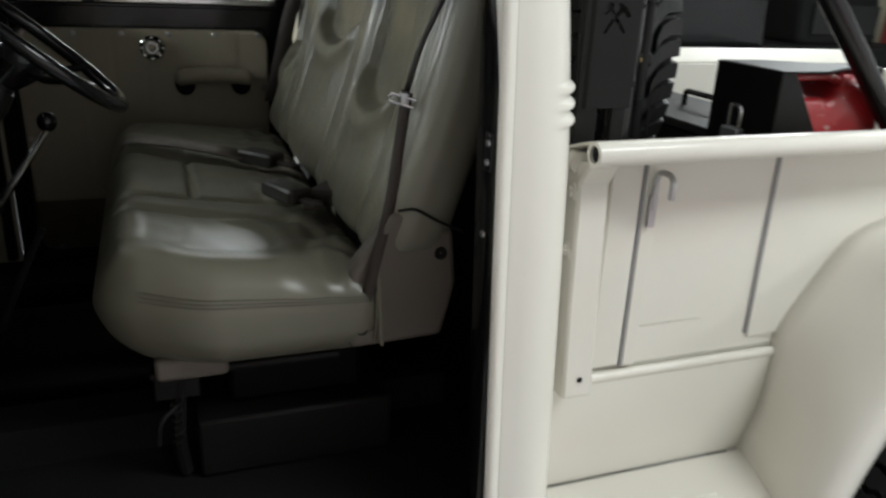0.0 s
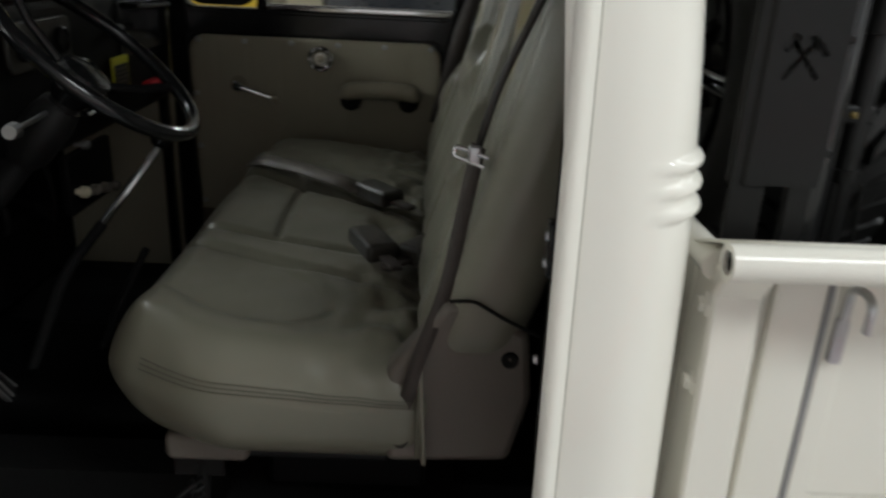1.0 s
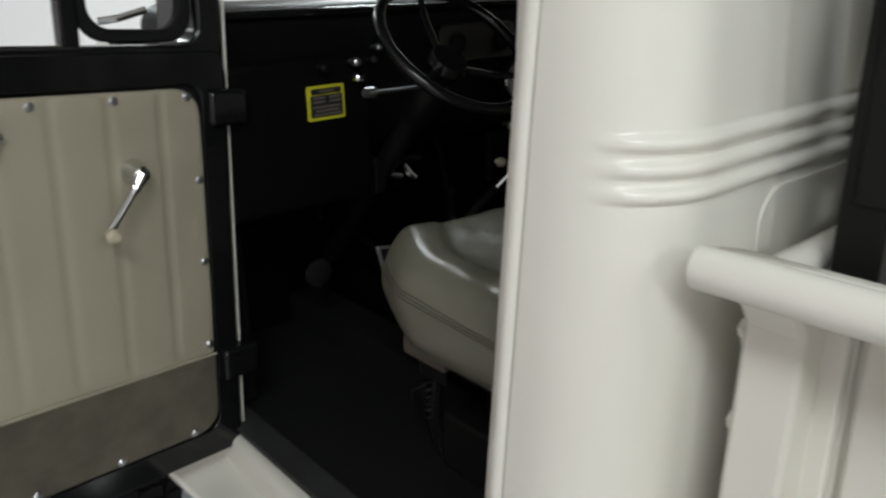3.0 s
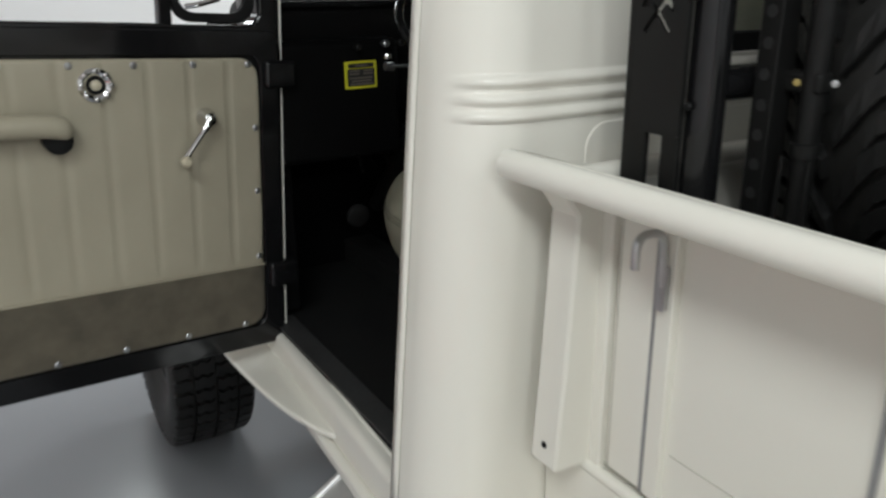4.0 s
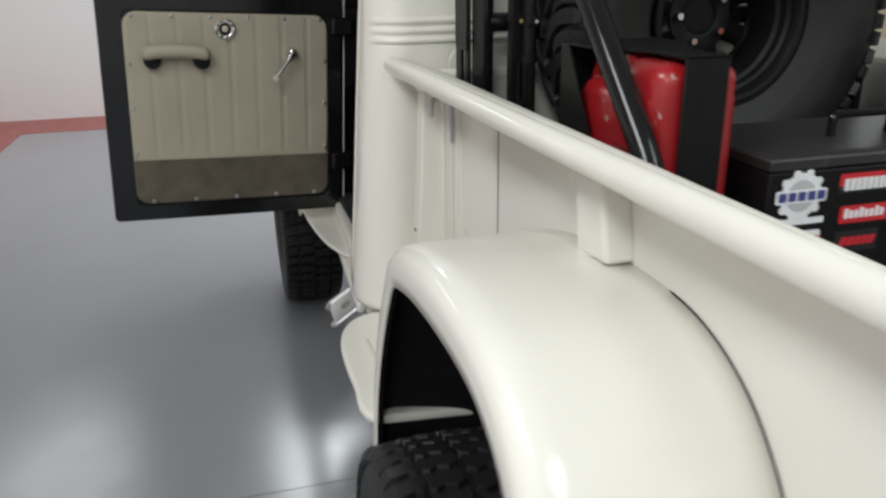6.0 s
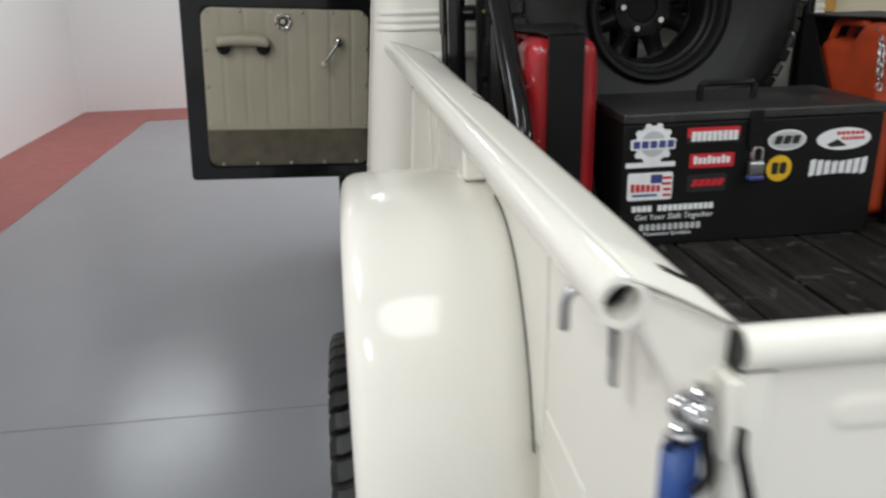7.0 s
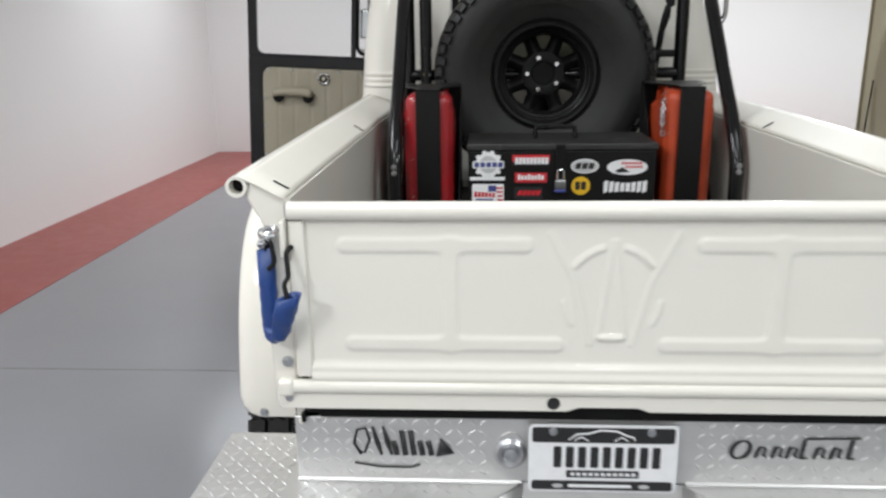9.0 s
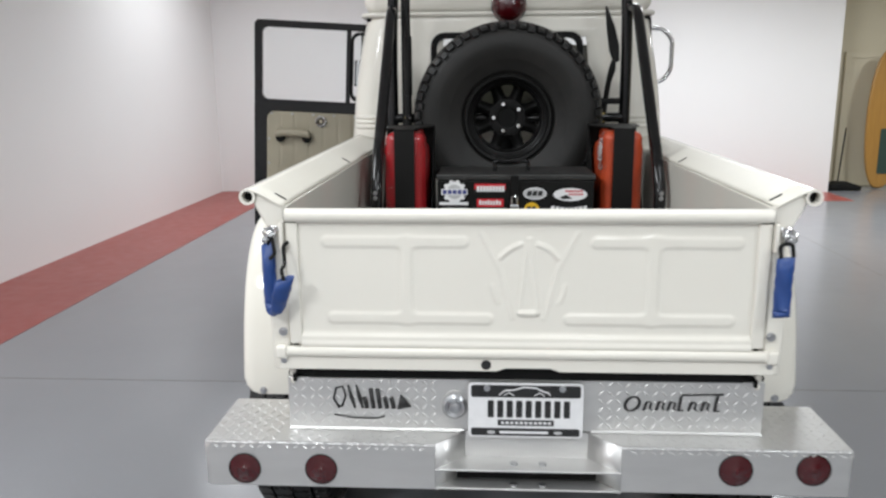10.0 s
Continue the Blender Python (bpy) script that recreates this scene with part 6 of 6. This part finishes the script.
part("lamp_ring", lathe([(0.01, 0.092), (-0.012, 0.092), (-0.016, 0.086), (0.0, 0.086)], (0.01, YB + 0.04, 2.19), (0, 1, 0), 32, close=True), CHROME, rl)
part("back_panel", prism(rrect(-0.607, 0.95, 0.607, 1.549, 0.045, 6), YB - 0.0030, YB + 0.001), CREAM, truck, "pressed panel low on the cab back", bevel=0.003, seg=3)

# bed floor boards
bed_floor = tagged(part("bed_floor", box((-0.63, 0.014, 1.085), (0.63, BF - 0.02, 1.096)), MATT, truck), "dark stained plank bed floor with steel strips")
NP = 8
w = 1.26 / NP
for i in range(NP):
    x0 = -0.63 + i * w
    part("plank", box((x0 + 0.0055, 0.016, 1.096), (x0 + w - 0.0055, BF - 0.022, BZ)), WOOD, bed_floor, bevel=0.002)
for i in range(1, NP):
    x0 = -0.63 + i * w
    part("bed_strip", box((x0 - 0.005, 0.016, 1.096), (x0 + 0.005, BF - 0.022, BZ - 0.009)), MATT, bed_floor)

# ---- tool box ----
tb = thing("tool_box", (0.016, 1.31, BZ), "black steel tool box with stickers on the bed planks", "tool box")
X0, X1, TY0, TY1, TZ1 = -0.302, 0.338, 1.165, 1.47, 1.432
part("body", box((X0, TY0, BZ + 0.001), (X1, TY1, TZ1 - 0.0255)), SATIN, tb, bevel=0.004)
lid = part("lid", box((X0 - 0.003, TY0 - 0.003, TZ1 - 0.0245), (X1 + 0.006, TY1 + 0.004, TZ1)), LIDM, tb, "scuffed black hinged lid", bevel=0.005)
part("lid_handle", tube(rounded([(-0.065, 1.30, TZ1 - 0.004), (-0.065, 1.30, TZ1 + 0.042), (0.075, 1.30, TZ1 + 0.042), (0.075, 1.30, TZ1 - 0.004)], 0.014), 0.0085, 8), BLACK, lid)
part("hasp", box((-0.002, TY0 - 0.010, TZ1 - 0.095), (0.030, TY0 - 0.004, TZ1 - 0.002)), SATIN, tb, bevel=0.002)
pl = part("padlock", rbox((-0.004, TY0 - 0.034, 1.278), (0.032, TY0 - 0.014, 1.313), 0.006, n=1), STEEL, tb, "laminated steel padlock with a blue bumper")
part("padlock_base", rbox((-0.005, TY0 - 0.035, 1.268), (0.033, TY0 - 0.013, 1.279), 0.004, n=1), NAVY, pl)
part("shackle", tube(rounded([(0.003, TY0 - 0.024, 1.311), (0.003, TY0 - 0.024, 1.345), (0.025, TY0 - 0.024, 1.345), (0.025, TY0 - 0.024, 1.311)], 0.014), 0.0042, 8), CHROME, pl)
SY = TY0 - 0.0005


def sticker(outline, material, label, layer=1):
    return part("sticker", prism(outline, SY - 0.0008 * layer, SY), material, tb, label)


def mark(outline, material, parent, layer=2):
    return part("print_mark", prism(outline, SY - 0.0008 * layer, SY - 0.0008 * (layer - 1)), material, parent)


n_s = sticker(ellipse(-0.232, 1.361, 0.043, 0.043), WHITE, "round white gear-shaped sticker")
for i in range(10):
    a = 2 * math.pi * i / 10
    mark(ellipse(-0.232 + 0.043 * math.cos(a), 1.361 + 0.043 * math.sin(a), 0.008, 0.008, 10), WHITE, n_s, 1.2)
mark(ellipse(-0.232, 1.361, 0.030, 0.030), GREYP, n_s)
mark(rrect(-0.286, 1.348, -0.178, 1.373, 0.004), WHITE, n_s, 3)
for i in range(5):
    mark(rrect(-0.280 + i * 0.0205, 1.352, -0.264 + i * 0.0205, 1.369, 0.002), NAVY, n_s, 4)
sticker(rrect(-0.295, 1.306, -0.175, 1.318, 0.002), WHITE, "thin white sticker strip")
f_s = sticker(rrect(-0.288, 1.226, -0.178, 1.293, 0.006), WHITE, "white sticker with a flag and red lettering shapes")
mark(rrect(-0.232, 1.267, -0.204, 1.288, 0.001), NAVY, f_s)
for i in range(4):
    mark(rrect(-0.204 if i > 1 else -0.200, 1.234 + i * 0.014, -0.181, 1.24 + i * 0.014, 0.001), REDP, f_s)
for i in range(6):
    mark(rrect(-0.280 + i * 0.0125, 1.247, -0.271 + i * 0.0125, 1.267 - 0.001 * i, 0.002), REDP, f_s, 3)
mark(rrect(-0.276, 1.236, -0.215, 1.241, 0.001), NAVY, f_s, 3)
r_s = sticker(rrect(-0.150, 1.364, -0.022, 1.394, 0.002), REDP, "red and white sticker")
mark(rrect(-0.150, 1.357, -0.022, 1.371, 0.002), INK, r_s, 2)
for i in range(9):
    mark(rrect(-0.140 + i * 0.0128, 1.362, -0.1295 + i * 0.0128, 1.385, 0.002), WHITE, r_s, 3)
e_s = sticker(rrect(-0.140, 1.298, -0.030, 1.332, 0.003), REDP, "red sticker with white script")
for i in range(8):
    mark(rrect(-0.130 + i * 0.0115, 1.307, -0.1215 + i * 0.0115, 1.323 if i % 3 else 1.327, 0.003), WHITE, e_s)
k_s = sticker(rrect(-0.142, 1.24, -0.045, 1.282, 0.003), INK, "black sticker with dark red marks")
for i in range(5):
    mark([(a + 0.006 * (b > 1.257), b) for a, b in rrect(-0.132 + i * 0.016, 1.253, -0.119 + i * 0.016, 1.27, 0.002)], REDP, k_s)
w_s = sticker(ellipse(0.098, 1.354, 0.048, 0.025), WHITE, "oval white sticker with black letters")
mark(ellipse(0.098, 1.354, 0.044, 0.021), GREYP, w_s)
for i, x in enumerate((0.067, 0.089, 0.111)):
    mark([(a + (b - 1.355) * 0.25, b) for a, b in rrect(x, 1.345, x + 0.018, 1.365, 0.003)], INK, w_s, 3)
y_s = sticker(ellipse(0.086, 1.286, 0.032, 0.032), YEL, "round yellow sticker with two black letters")
mark(rrect(0.067, 1.272, 0.083, 1.301, 0.003), INK, y_s)
mark(rrect(0.087, 1.272, 0.104, 1.301, 0.006), INK, y_s)
o_s = sticker(ellipse(0.242, 1.35, 0.069, 0.027), WHITE, "oval white sticker with a mountain")
mark([(0.200, 1.338), (0.225, 1.35), (0.236, 1.343), (0.252, 1.333), (0.21, 1.331)], INK, o_s)
for i in range(6):
    mark(rrect(0.222 + i * 0.012, 1.36, 0.231 + i * 0.012, 1.368, 0.001), REDP, o_s)
    mark(rrect(0.236 + i * 0.010, 1.347, 0.243 + i * 0.010, 1.355, 0.001), REDP, o_s)
for i in range(8):
    x = 0.164 + i * 0.0188
    top = 1.296 + 0.008 * (abs(i - 3.5) / 3.5)
    sticker([(x, 1.266 - 0.006 * (abs(i - 3.5) / 3.5)), (x + 0.014, 1.266), (x + 0.0155, top), (x + 0.001, top - 0.003)], WHITE, "white jagged letter decal")
for i in range(16):
    if i != 4:
        sticker(rrect(-0.274 + i * 0.0128, 1.197, -0.2635 + i * 0.0128, 1.212, 0.002), WHITE, "white cut letter of a shop decal")
for i in range(11):
    sticker(rrect(-0.252 + i * 0.0142, 1.149, -0.2415 + i * 0.0142, 1.165, 0.003), GREYP, "grey bar of a decal line")


def lettering(text, x, z, size, material, label):
    cu = bpy.data.curves.new("lettering", "FONT")
    cu.body, cu.size, cu.extrude, cu.shear = text, size, 0.0004, 0.15
    tmp = bpy.data.objects.new("lettering", cu)
    scene.collection.objects.link(tmp)
    me = bpy.data.meshes.new_from_object(tmp.evaluated_get(bpy.context.evaluated_depsgraph_get()))
    bpy.data.objects.remove(tmp)
    bpy.data.curves.remove(cu)
    bm = BM()
    bm.from_mesh(me)
    bpy.data.meshes.remove(me)
    bmesh.ops.transform(bm, matrix=Matrix.Translation((x, SY - 0.0008, z)) @ Matrix.Rotation(radians(90), 4, "X"), verts=bm.verts)
    part("lettering", bm, material, tb, label)


lettering("Get Your Shift Together", -0.266, 1.177, 0.0195, WHITE, "white slanted slogan lettering")
lettering("Transmission Specialists", -0.244, 1.1365, 0.0125, WHITE, "small white lettering")


# ---- jerry cans in their holders ----
def jerry(material, label, holder_label):
    """A fuel can 0.175 wide and 0.34 long with its base at the origin."""
    can = thing("jerry_can", (0, 0, 0), label, "jerry can", "fuel cans in the bed")

    def shape(p):
        x, y, z = p
        if abs(x) > 0.070:
            # pressed X on the flat sides
            u, v = (y - 0.17) / 0.12, (z - 0.20) / 0.15
            if abs(u) < 1 and abs(v) < 1:
                x -= math.copysign(0.008 * math.exp(-((abs(u) - abs(v)) / 0.16) ** 2) * (1 - max(abs(u), abs(v)) ** 4), x)
            x += math.copysign(0.004, x) if 0.02 < z < 0.42 and abs(y - 0.17) < 0.15 else 0
        z -= (0.05 * smoothstep(0.12, 0.17, y) + 0.05 * smoothstep(0.28, 0.335, y)) * smoothstep(0.22, 0.46, z)
        # middle weld
        x += math.copysign(0.0, x)
        return (x, y, z)

    bm = rbox((-0.081, 0.0, 0.004), (0.081, 0.335, 0.484), 0.034, n=(4, 22, 24), k=5, deform=shape)
    part("body", bm, material, can, sharp=60)
    part("weld_seam", tube(rounded([(0, -0.002, 0.05), (0, -0.002, 0.44), (0, 0.03, 0.484), (0, 0.11, 0.484)], 0.04), 0.005, 8), material, can)
    for x in (-0.05, 0.0, 0.05):
        part("carry_handle", tube(rounded([(x, 0.125, 0.455), (x, 0.145, 0.480), (x, 0.265, 0.480), (x, 0.295, 0.415)], 0.02), 0.010, 10), material, can)
    part("spout", tube([(0, 0.28, 0.36), (0, 0.305, 0.405)], 0.030, 18), material, can)
    cap = part("cap", lathe([(0, 0.034), (0.018, 0.034), (0.024, 0.026), (0.024, 0)], (0, 0.307, 0.405), (0, 0.45, 0.9), 20), material, can)
    part("cap_lever", box((-0.012, 0.29, 0.428), (0.012, 0.335, 0.434)), STEEL, cap)
    hold = thing("can_holder", (0, 0, 0), holder_label, "can holder", "can holders in the bed")
    B = 0.042
    part("rear_strap", box((-B, -0.014, 0.0), (B, -0.008, 0.498)), SATIN, hold, bevel=0.002)
    part("top_strap", prism([(-B, -0.014), (B, -0.014), (B, 0.10), (0.105, 0.22), (0.105, 0.335), (-0.105, 0.335), (-0.105, 0.22), (-B, 0.10)], 0.492, 0.498, MXY), SATIN, hold, bevel=0.002)
    part("front_strap", box((-0.105, 0.340, 0.0), (0.105, 0.346, 0.498)), SATIN, hold, bevel=0.002)
    part("base_tray", box((-0.095, -0.014, -0.004), (0.095, 0.345, 0.002)), SATIN, hold)
    part("strap_foot", rbox((-B - 0.004, -0.040, -0.002), (B + 0.004, -0.015, 0.045), 0.004, n=1), SATIN, hold)
    for s in (-1, 1):
        part("tray_lip", box((s * 0.093 - 0.003, -0.014, -0.004), (s * 0.093 + 0.003, 0.345, 0.05)), SATIN, hold)
        part("front_wing", prism([(-0.01, 0.0), (0.345, 0.0), (0.345, 0.498), (0.311, 0.498)], s * 0.103 - 0.002, s * 0.103 + 0.002, YZ), SATIN, hold)
    lk = part("holder_lock", rbox((-0.028, 0.348, 0.31), (0.028, 0.374, 0.36), 0.006, n=1), STEEL, hold, "small padlock on the strap")
    part("shackle", tube(rounded([(-0.018, 0.361, 0.358), (-0.018, 0.361, 0.41), (0.018, 0.361, 0.41), (0.018, 0.361, 0.358)], 0.016), 0.005, 8), CHROME, lk)
    return can, hold


red_can, red_hold = jerry(RED, "scratched red steel fuel can strapped upright in a holder", "black strap holder round the red fuel can")
or_can, or_hold = jerry(ORANGE, "faded orange steel fuel can strapped upright in a holder", "black strap holder round the orange fuel can")
for o, x, y in ((red_can, -0.439, 1.193), (red_hold, -0.439, 1.193), (or_can, 0.462, 1.240), (or_hold, 0.462, 1.240)):
    o.matrix_basis = pose(x, y, BZ + 0.006)
chain_line = rounded([(0.392, 1.305, 1.585), (0.372, 1.262, 1.555), (0.368, 1.250, 1.50), (0.372, 1.248, 1.455)], 0.03, 4)
for i in range(11):
    f = i / 10 * (len(chain_line) - 1)
    j = min(int(f), len(chain_line) - 2)
    p, d = chain_line[j].lerp(chain_line[j + 1], f - j), (chain_line[j + 1] - chain_line[j]).normalized()
    w = d.cross(Vector((1, 0, 0) if i % 2 else (0.2, 1, 0))).normalized()
    ch = part("chain_link", tube([p + d * (0.0105 * math.cos(a)) + w * (0.0065 * math.sin(a)) for a in [2 * math.pi * q / 12 for q in range(12)]], 0.0024, 6, closed=True), STEEL, or_hold)
    ch.matrix_parent_inverse = or_hold.matrix_basis.inverted()


# ---- tailgate straps ----
def gate_strap(s, name_label, folded):
    th = thing("tailgate_strap", (s * 0.675, -0.03, 1.10), name_label, "strap", "straps at the tailgate")
    x = s * 0.688

    def flat(pts, w, d, r=0.011, label="", flare=0.0):
        """A flattened sleeve along points."""
        bm = BM()
        pts = rounded(pts, 0.03, 6)
        wv = Vector(w).normalized()
        rows = []
        for i, p in enumerate(pts):
            t = (pts[min(i + 1, len(pts) - 1)] - pts[max(i - 1, 0)]).normalized()
            nn = t.cross(wv).normalized()
            k = (1 + 0.05 * math.sin(i * 2.1)) * (1 + flare * smoothstep(0.62, 1.0, i / (len(pts) - 1)))
            rows.append([bm.verts.new(p + wv * (math.cos(a) * d / 2 * k) + nn * (math.sin(a) * r * (1 + 0.3 * math.sin(3 * a + i)))) for a in [2 * math.pi * j / 16 for j in range(16)]])
        for a, b in zip(rows, rows[1:]):
            for j in range(16):
                bm.faces.new((a[j], a[(j + 1) % 16], b[(j + 1) % 16], b[j]))
        return part("sleeve", bm, BLUE, th, label, solid=0.0015, sharp=60)

    if folded:
        flat([(x - s * 0.011, -0.020, 1.390), (x - s * 0.011, -0.021, 1.29), (x - s * 0.012, -0.023, 1.228), (x - s * 0.020, -0.032, 1.203), (x - s * 0.036, -0.046, 1.212), (x - s * 0.050, -0.062, 1.255), (x - s * 0.066, -0.074, 1.306)], (s * -0.9, 0.2, 0.25), 0.035, 0.010, "folded blue vinyl chain sleeve", 0.45)
        part("lower_hook", tube(rounded([(x - s * 0.062, -0.070, 1.300), (x - s * 0.054, -0.060, 1.328), (x - s * 0.062, -0.050, 1.338), (x - s * 0.055, -0.034, 1.385), (x - s * 0.064, -0.018, 1.392)], 0.012), 0.005, 8), SATIN, th)
        part("upper_hook", tube(rounded([(x - s * 0.012, -0.022, 1.380), (x - s * 0.017, -0.028, 1.408), (x - s * 0.026, -0.030, 1.404), (x - s * 0.032, -0.034, 1.362), (x - s * 0.018, -0.036, 1.350)], 0.010), 0.005, 8), SATIN, th)
    else:
        flat([(x - s * 0.028, -0.040, 1.362), (x - s * 0.030, -0.042, 1.30), (x - s * 0.030, -0.044, 1.222), (x - s * 0.032, -0.050, 1.208)], (0.9, -0.2, 0.1), 0.042, 0.010, "blue vinyl chain sleeve")
        part("upper_hook", tube(rounded([(x - s * 0.04, -0.04, 1.36), (x - s * 0.045, -0.04, 1.395), (x - s * 0.015, -0.04, 1.40), (x - s * 0.01, -0.04, 1.365)], 0.012), 0.005, 8), SATIN, th)
    for i in range(3):
        m = Matrix.Translation((x - s * (0.010 + 0.006 * i), -0.026 + 0.003 * i, 1.402 + 0.009 * i)) @ Matrix.Rotation(radians(40 + 75 * i), 4, "Z") @ Matrix.Rotation(radians(60 * i), 4, "X")
        pts = [m @ Vector((0.011 * math.cos(a), 0.007 * math.sin(a), 0)) for a in [2 * math.pi * j / 16 for j in range(16)]]
        part("chain_link", tube(pts, 0.0028, 8, closed=True), STEEL, th)
    part("anchor_bolt", lathe([(0, 0.010), (-0.006, 0.010), (-0.007, 0.006), (-0.014, 0.006), (-0.015, 0)], (x - s * 0.030, -0.004, 1.426), (0, 1, 0), 6), CHROME, th)
    for a0, zz, tilt in ((0.013, 1.418, 30), (0.020, 1.408, 100), (0.012, 1.400, 160)):
        m = Matrix.Translation((x - s * a0, -0.022, zz)) @ Matrix.Rotation(radians(tilt), 4, "Y") @ Matrix.Rotation(radians(65), 4, "X")
        part("shackle_link", tube([m @ Vector((0.014 * math.cos(q), 0.009 * math.sin(q), 0)) for q in [2 * math.pi * j / 16 for j in range(16)]], 0.0034, 8, closed=True), CHROME, th)
    part("anchor_eye", tube([(x - s * 0.022 + 0.011 * math.cos(a), -0.018, 1.422 + 0.011 * math.sin(a)) for a in [2 * math.pi * j / 20 for j in range(20)]], 0.0045, 8, closed=True), CHROME, th)
    return th


gate_strap(-1, "folded blue sleeved tailgate chain with black hooks", True)
gate_strap(1, "hanging blue sleeved tailgate chain", False)

# ---- far side of the room ----
panel_door = thing("panel_door", (6.55, WY + 0.85, 0), "beige painted door in the back wall", "door")
part("leaf", box((6.0, WY + 0.86, 0.004), (7.0, WY + 0.896, 2.15)), BEIGE, panel_door, bevel=0.004)
part("casing", ringplate([(5.9, 0.004), (7.1, 0.004), (7.1, 2.25), (5.9, 2.25)], [(6.0, 0.005), (7.0, 0.005), (7.0, 2.15), (6.0, 2.15)], WY + 0.84, WY + 0.896), BEIGE, panel_door)
board = thing("surfboard", (6.75, WY + 0.55, 0), "varnished orange-brown wooden surfboard leaning on the wall", "surfboard")
so = []
for i in range(40):
    a = 2 * math.pi * i / 40
    so.append((6.46 + 0.30 * math.copysign(abs(math.cos(a)) ** 0.75, math.cos(a)), 1.14 + 1.13 * math.sin(a)))
part("deck", prism(so, WY + 0.44, WY + 0.50, Matrix.Rotation(0, 4, "X")), BOARD, board, bevel=0.02)
part("nose_patch", prism(ellipse(6.59, 1.95, 0.10, 0.20), WY + 0.434, WY + 0.439), GREEN, board)
part("tail_patch", prism(rrect(6.40, 0.25, 6.70, 1.00, 0.03), WY + 0.434, WY + 0.439), GREEN, board)
mop = thing("floor_mop", (5.75, WY + 0.4, 0), "dark dust mop standing by the wall", "mop")
part("mop_head", rbox((5.52, WY + 0.15, 0.002), (6.05, WY + 0.45, 0.16), 0.05, n=3, deform=lambda p: (p.x + 0.02 * math.sin(p.y * 40), p.y, p.z * (1 - 0.5 * abs((p.x - 5.78) / 0.27)))), MATT, mop)
part("mop_handle", tube([(5.72, WY + 0.3, 0.08), (5.92, WY + 0.62, 1.0)], 0.013, 8), MATT, mop)
pipe = thing("wall_conduit", (5.62, WY + 0.88, 0), "thin conduit and switch boxes on the beige wall", "conduit")
part("conduit", tube([(5.62, WY + 0.88, 0.6), (5.62, WY + 0.88, CEILING - 0.3)], 0.015, 8), STEEL, pipe)
for z in (1.02, 1.36):
    part("switch_box", rbox((5.54, WY + 0.84, z - 0.07), (5.70, WY + 0.898, z + 0.07), 0.01, n=1), SATIN if z > 1.2 else STEEL, pipe)


def parked_car(x, y, turn, paint, label, tall=1.75, long=4.2):
    """A boxy parked vehicle, seen small through the windows."""
    th = thing("parked_car", (0, 0, 0), label, "car")
    body = part("body", rbox((-0.9, -long / 2, 0.42), (0.9, long / 2, 1.05), 0.10, n=4), paint, th)
    part("cabin", rbox((-0.80, -long * 0.30, 1.0), (0.80, long * 0.18, tall), 0.14, n=4, deform=lambda p: (p.x * (1 - 0.12 * max(0, p.z - 1.1)), p.y, p.z)), paint, th)
    for s in (-1, 1):
        part("side_window", box((s * 0.80 - 0.02, -long * 0.26, 1.18), (s * 0.80 + 0.004, long * 0.13, tall - 0.16)), BLACK, th)
        for yy in (-long * 0.31, long * 0.31):
            wv = part("wheel", lathe([(-0.10, 0.20), (-0.11, 0.33), (-0.06, 0.37), (0.06, 0.37), (0.11, 0.33), (0.10, 0.20)], (s * 0.82, yy, 0.368), (1, 0, 0), 28), RUBBER, th)
            part("rim", lathe([(s * 0.10, 0.20), (s * 0.09, 0.12), (s * 0.11, 0.05), (s * 0.11, 0)], (s * 0.82, yy, 0.368), (1, 0, 0), 24), STEEL, wv)
    for yy, mt in ((long / 2, CHROME), (-long / 2, CHROME)):
        part("bumper", rbox((-0.88, yy - 0.06, 0.48), (0.88, yy + 0.06, 0.60), 0.04, n=2), mt, th)
        for s in (-1, 1):
            part("headlamp", lathe([(0, 0.09), (0.04 if yy > 0 else -0.04, 0.08), (0.05 if yy > 0 else -0.05, 0)], (s * 0.62, yy - (0.03 if yy > 0 else -0.03), 0.82), (0, 1, 0), 20), CHROME if yy > 0 else LENS, th)
    th.matrix_basis = pose(x, y, 0, 0, 0, turn)
    return th


parked_car(7.1, 5.0, 95, YPAINT, "yellow parked utility vehicle", 2.0)
parked_car(6.0, -3.05, 90, BLACK, "black parked off-road vehicle facing the pickup", 2.05, 3.4)
parked_car(7.0, 2.75, 85, CARP, "dark green-black parked off-road vehicle", 2.1)
parked_car(6.9, -5.5, 0, GREYJ, "matt grey parked off-road vehicle by the end wall", 1.70, 2.8)
col = thing("steel_column", (8.4, -1.2, 0), "red painted steel column", "column")
part("shaft", box((8.28, -1.32, 0.002), (8.52, -1.08, CEILING - 0.002)), STRIPE, col, bevel=0.01)

# ---- tread blocks ----
ROAD = road_blocks(0.455, 0.30)
for ty in [o for o in truck.children if o.name.split(".")[0] in ("rear_wheel", "front_wheel")]:
    x = 0.865 if ty.name.startswith("rear") else 0.862
    y, R = (1.16, 0.452) if ty.name.startswith("rear") else (4.22, 0.455)
    side = -1 if min(v.co.x for v in ty.data.vertices) < 0 else 1
    add_tread(ty, (side * x, y, R - 0.003), Matrix.Identity(4), ROAD)
add_tread(spare_tyre, SC, Matrix.Rotation(radians(90), 4, "Z"), mud_blocks(0.458, 0.275))
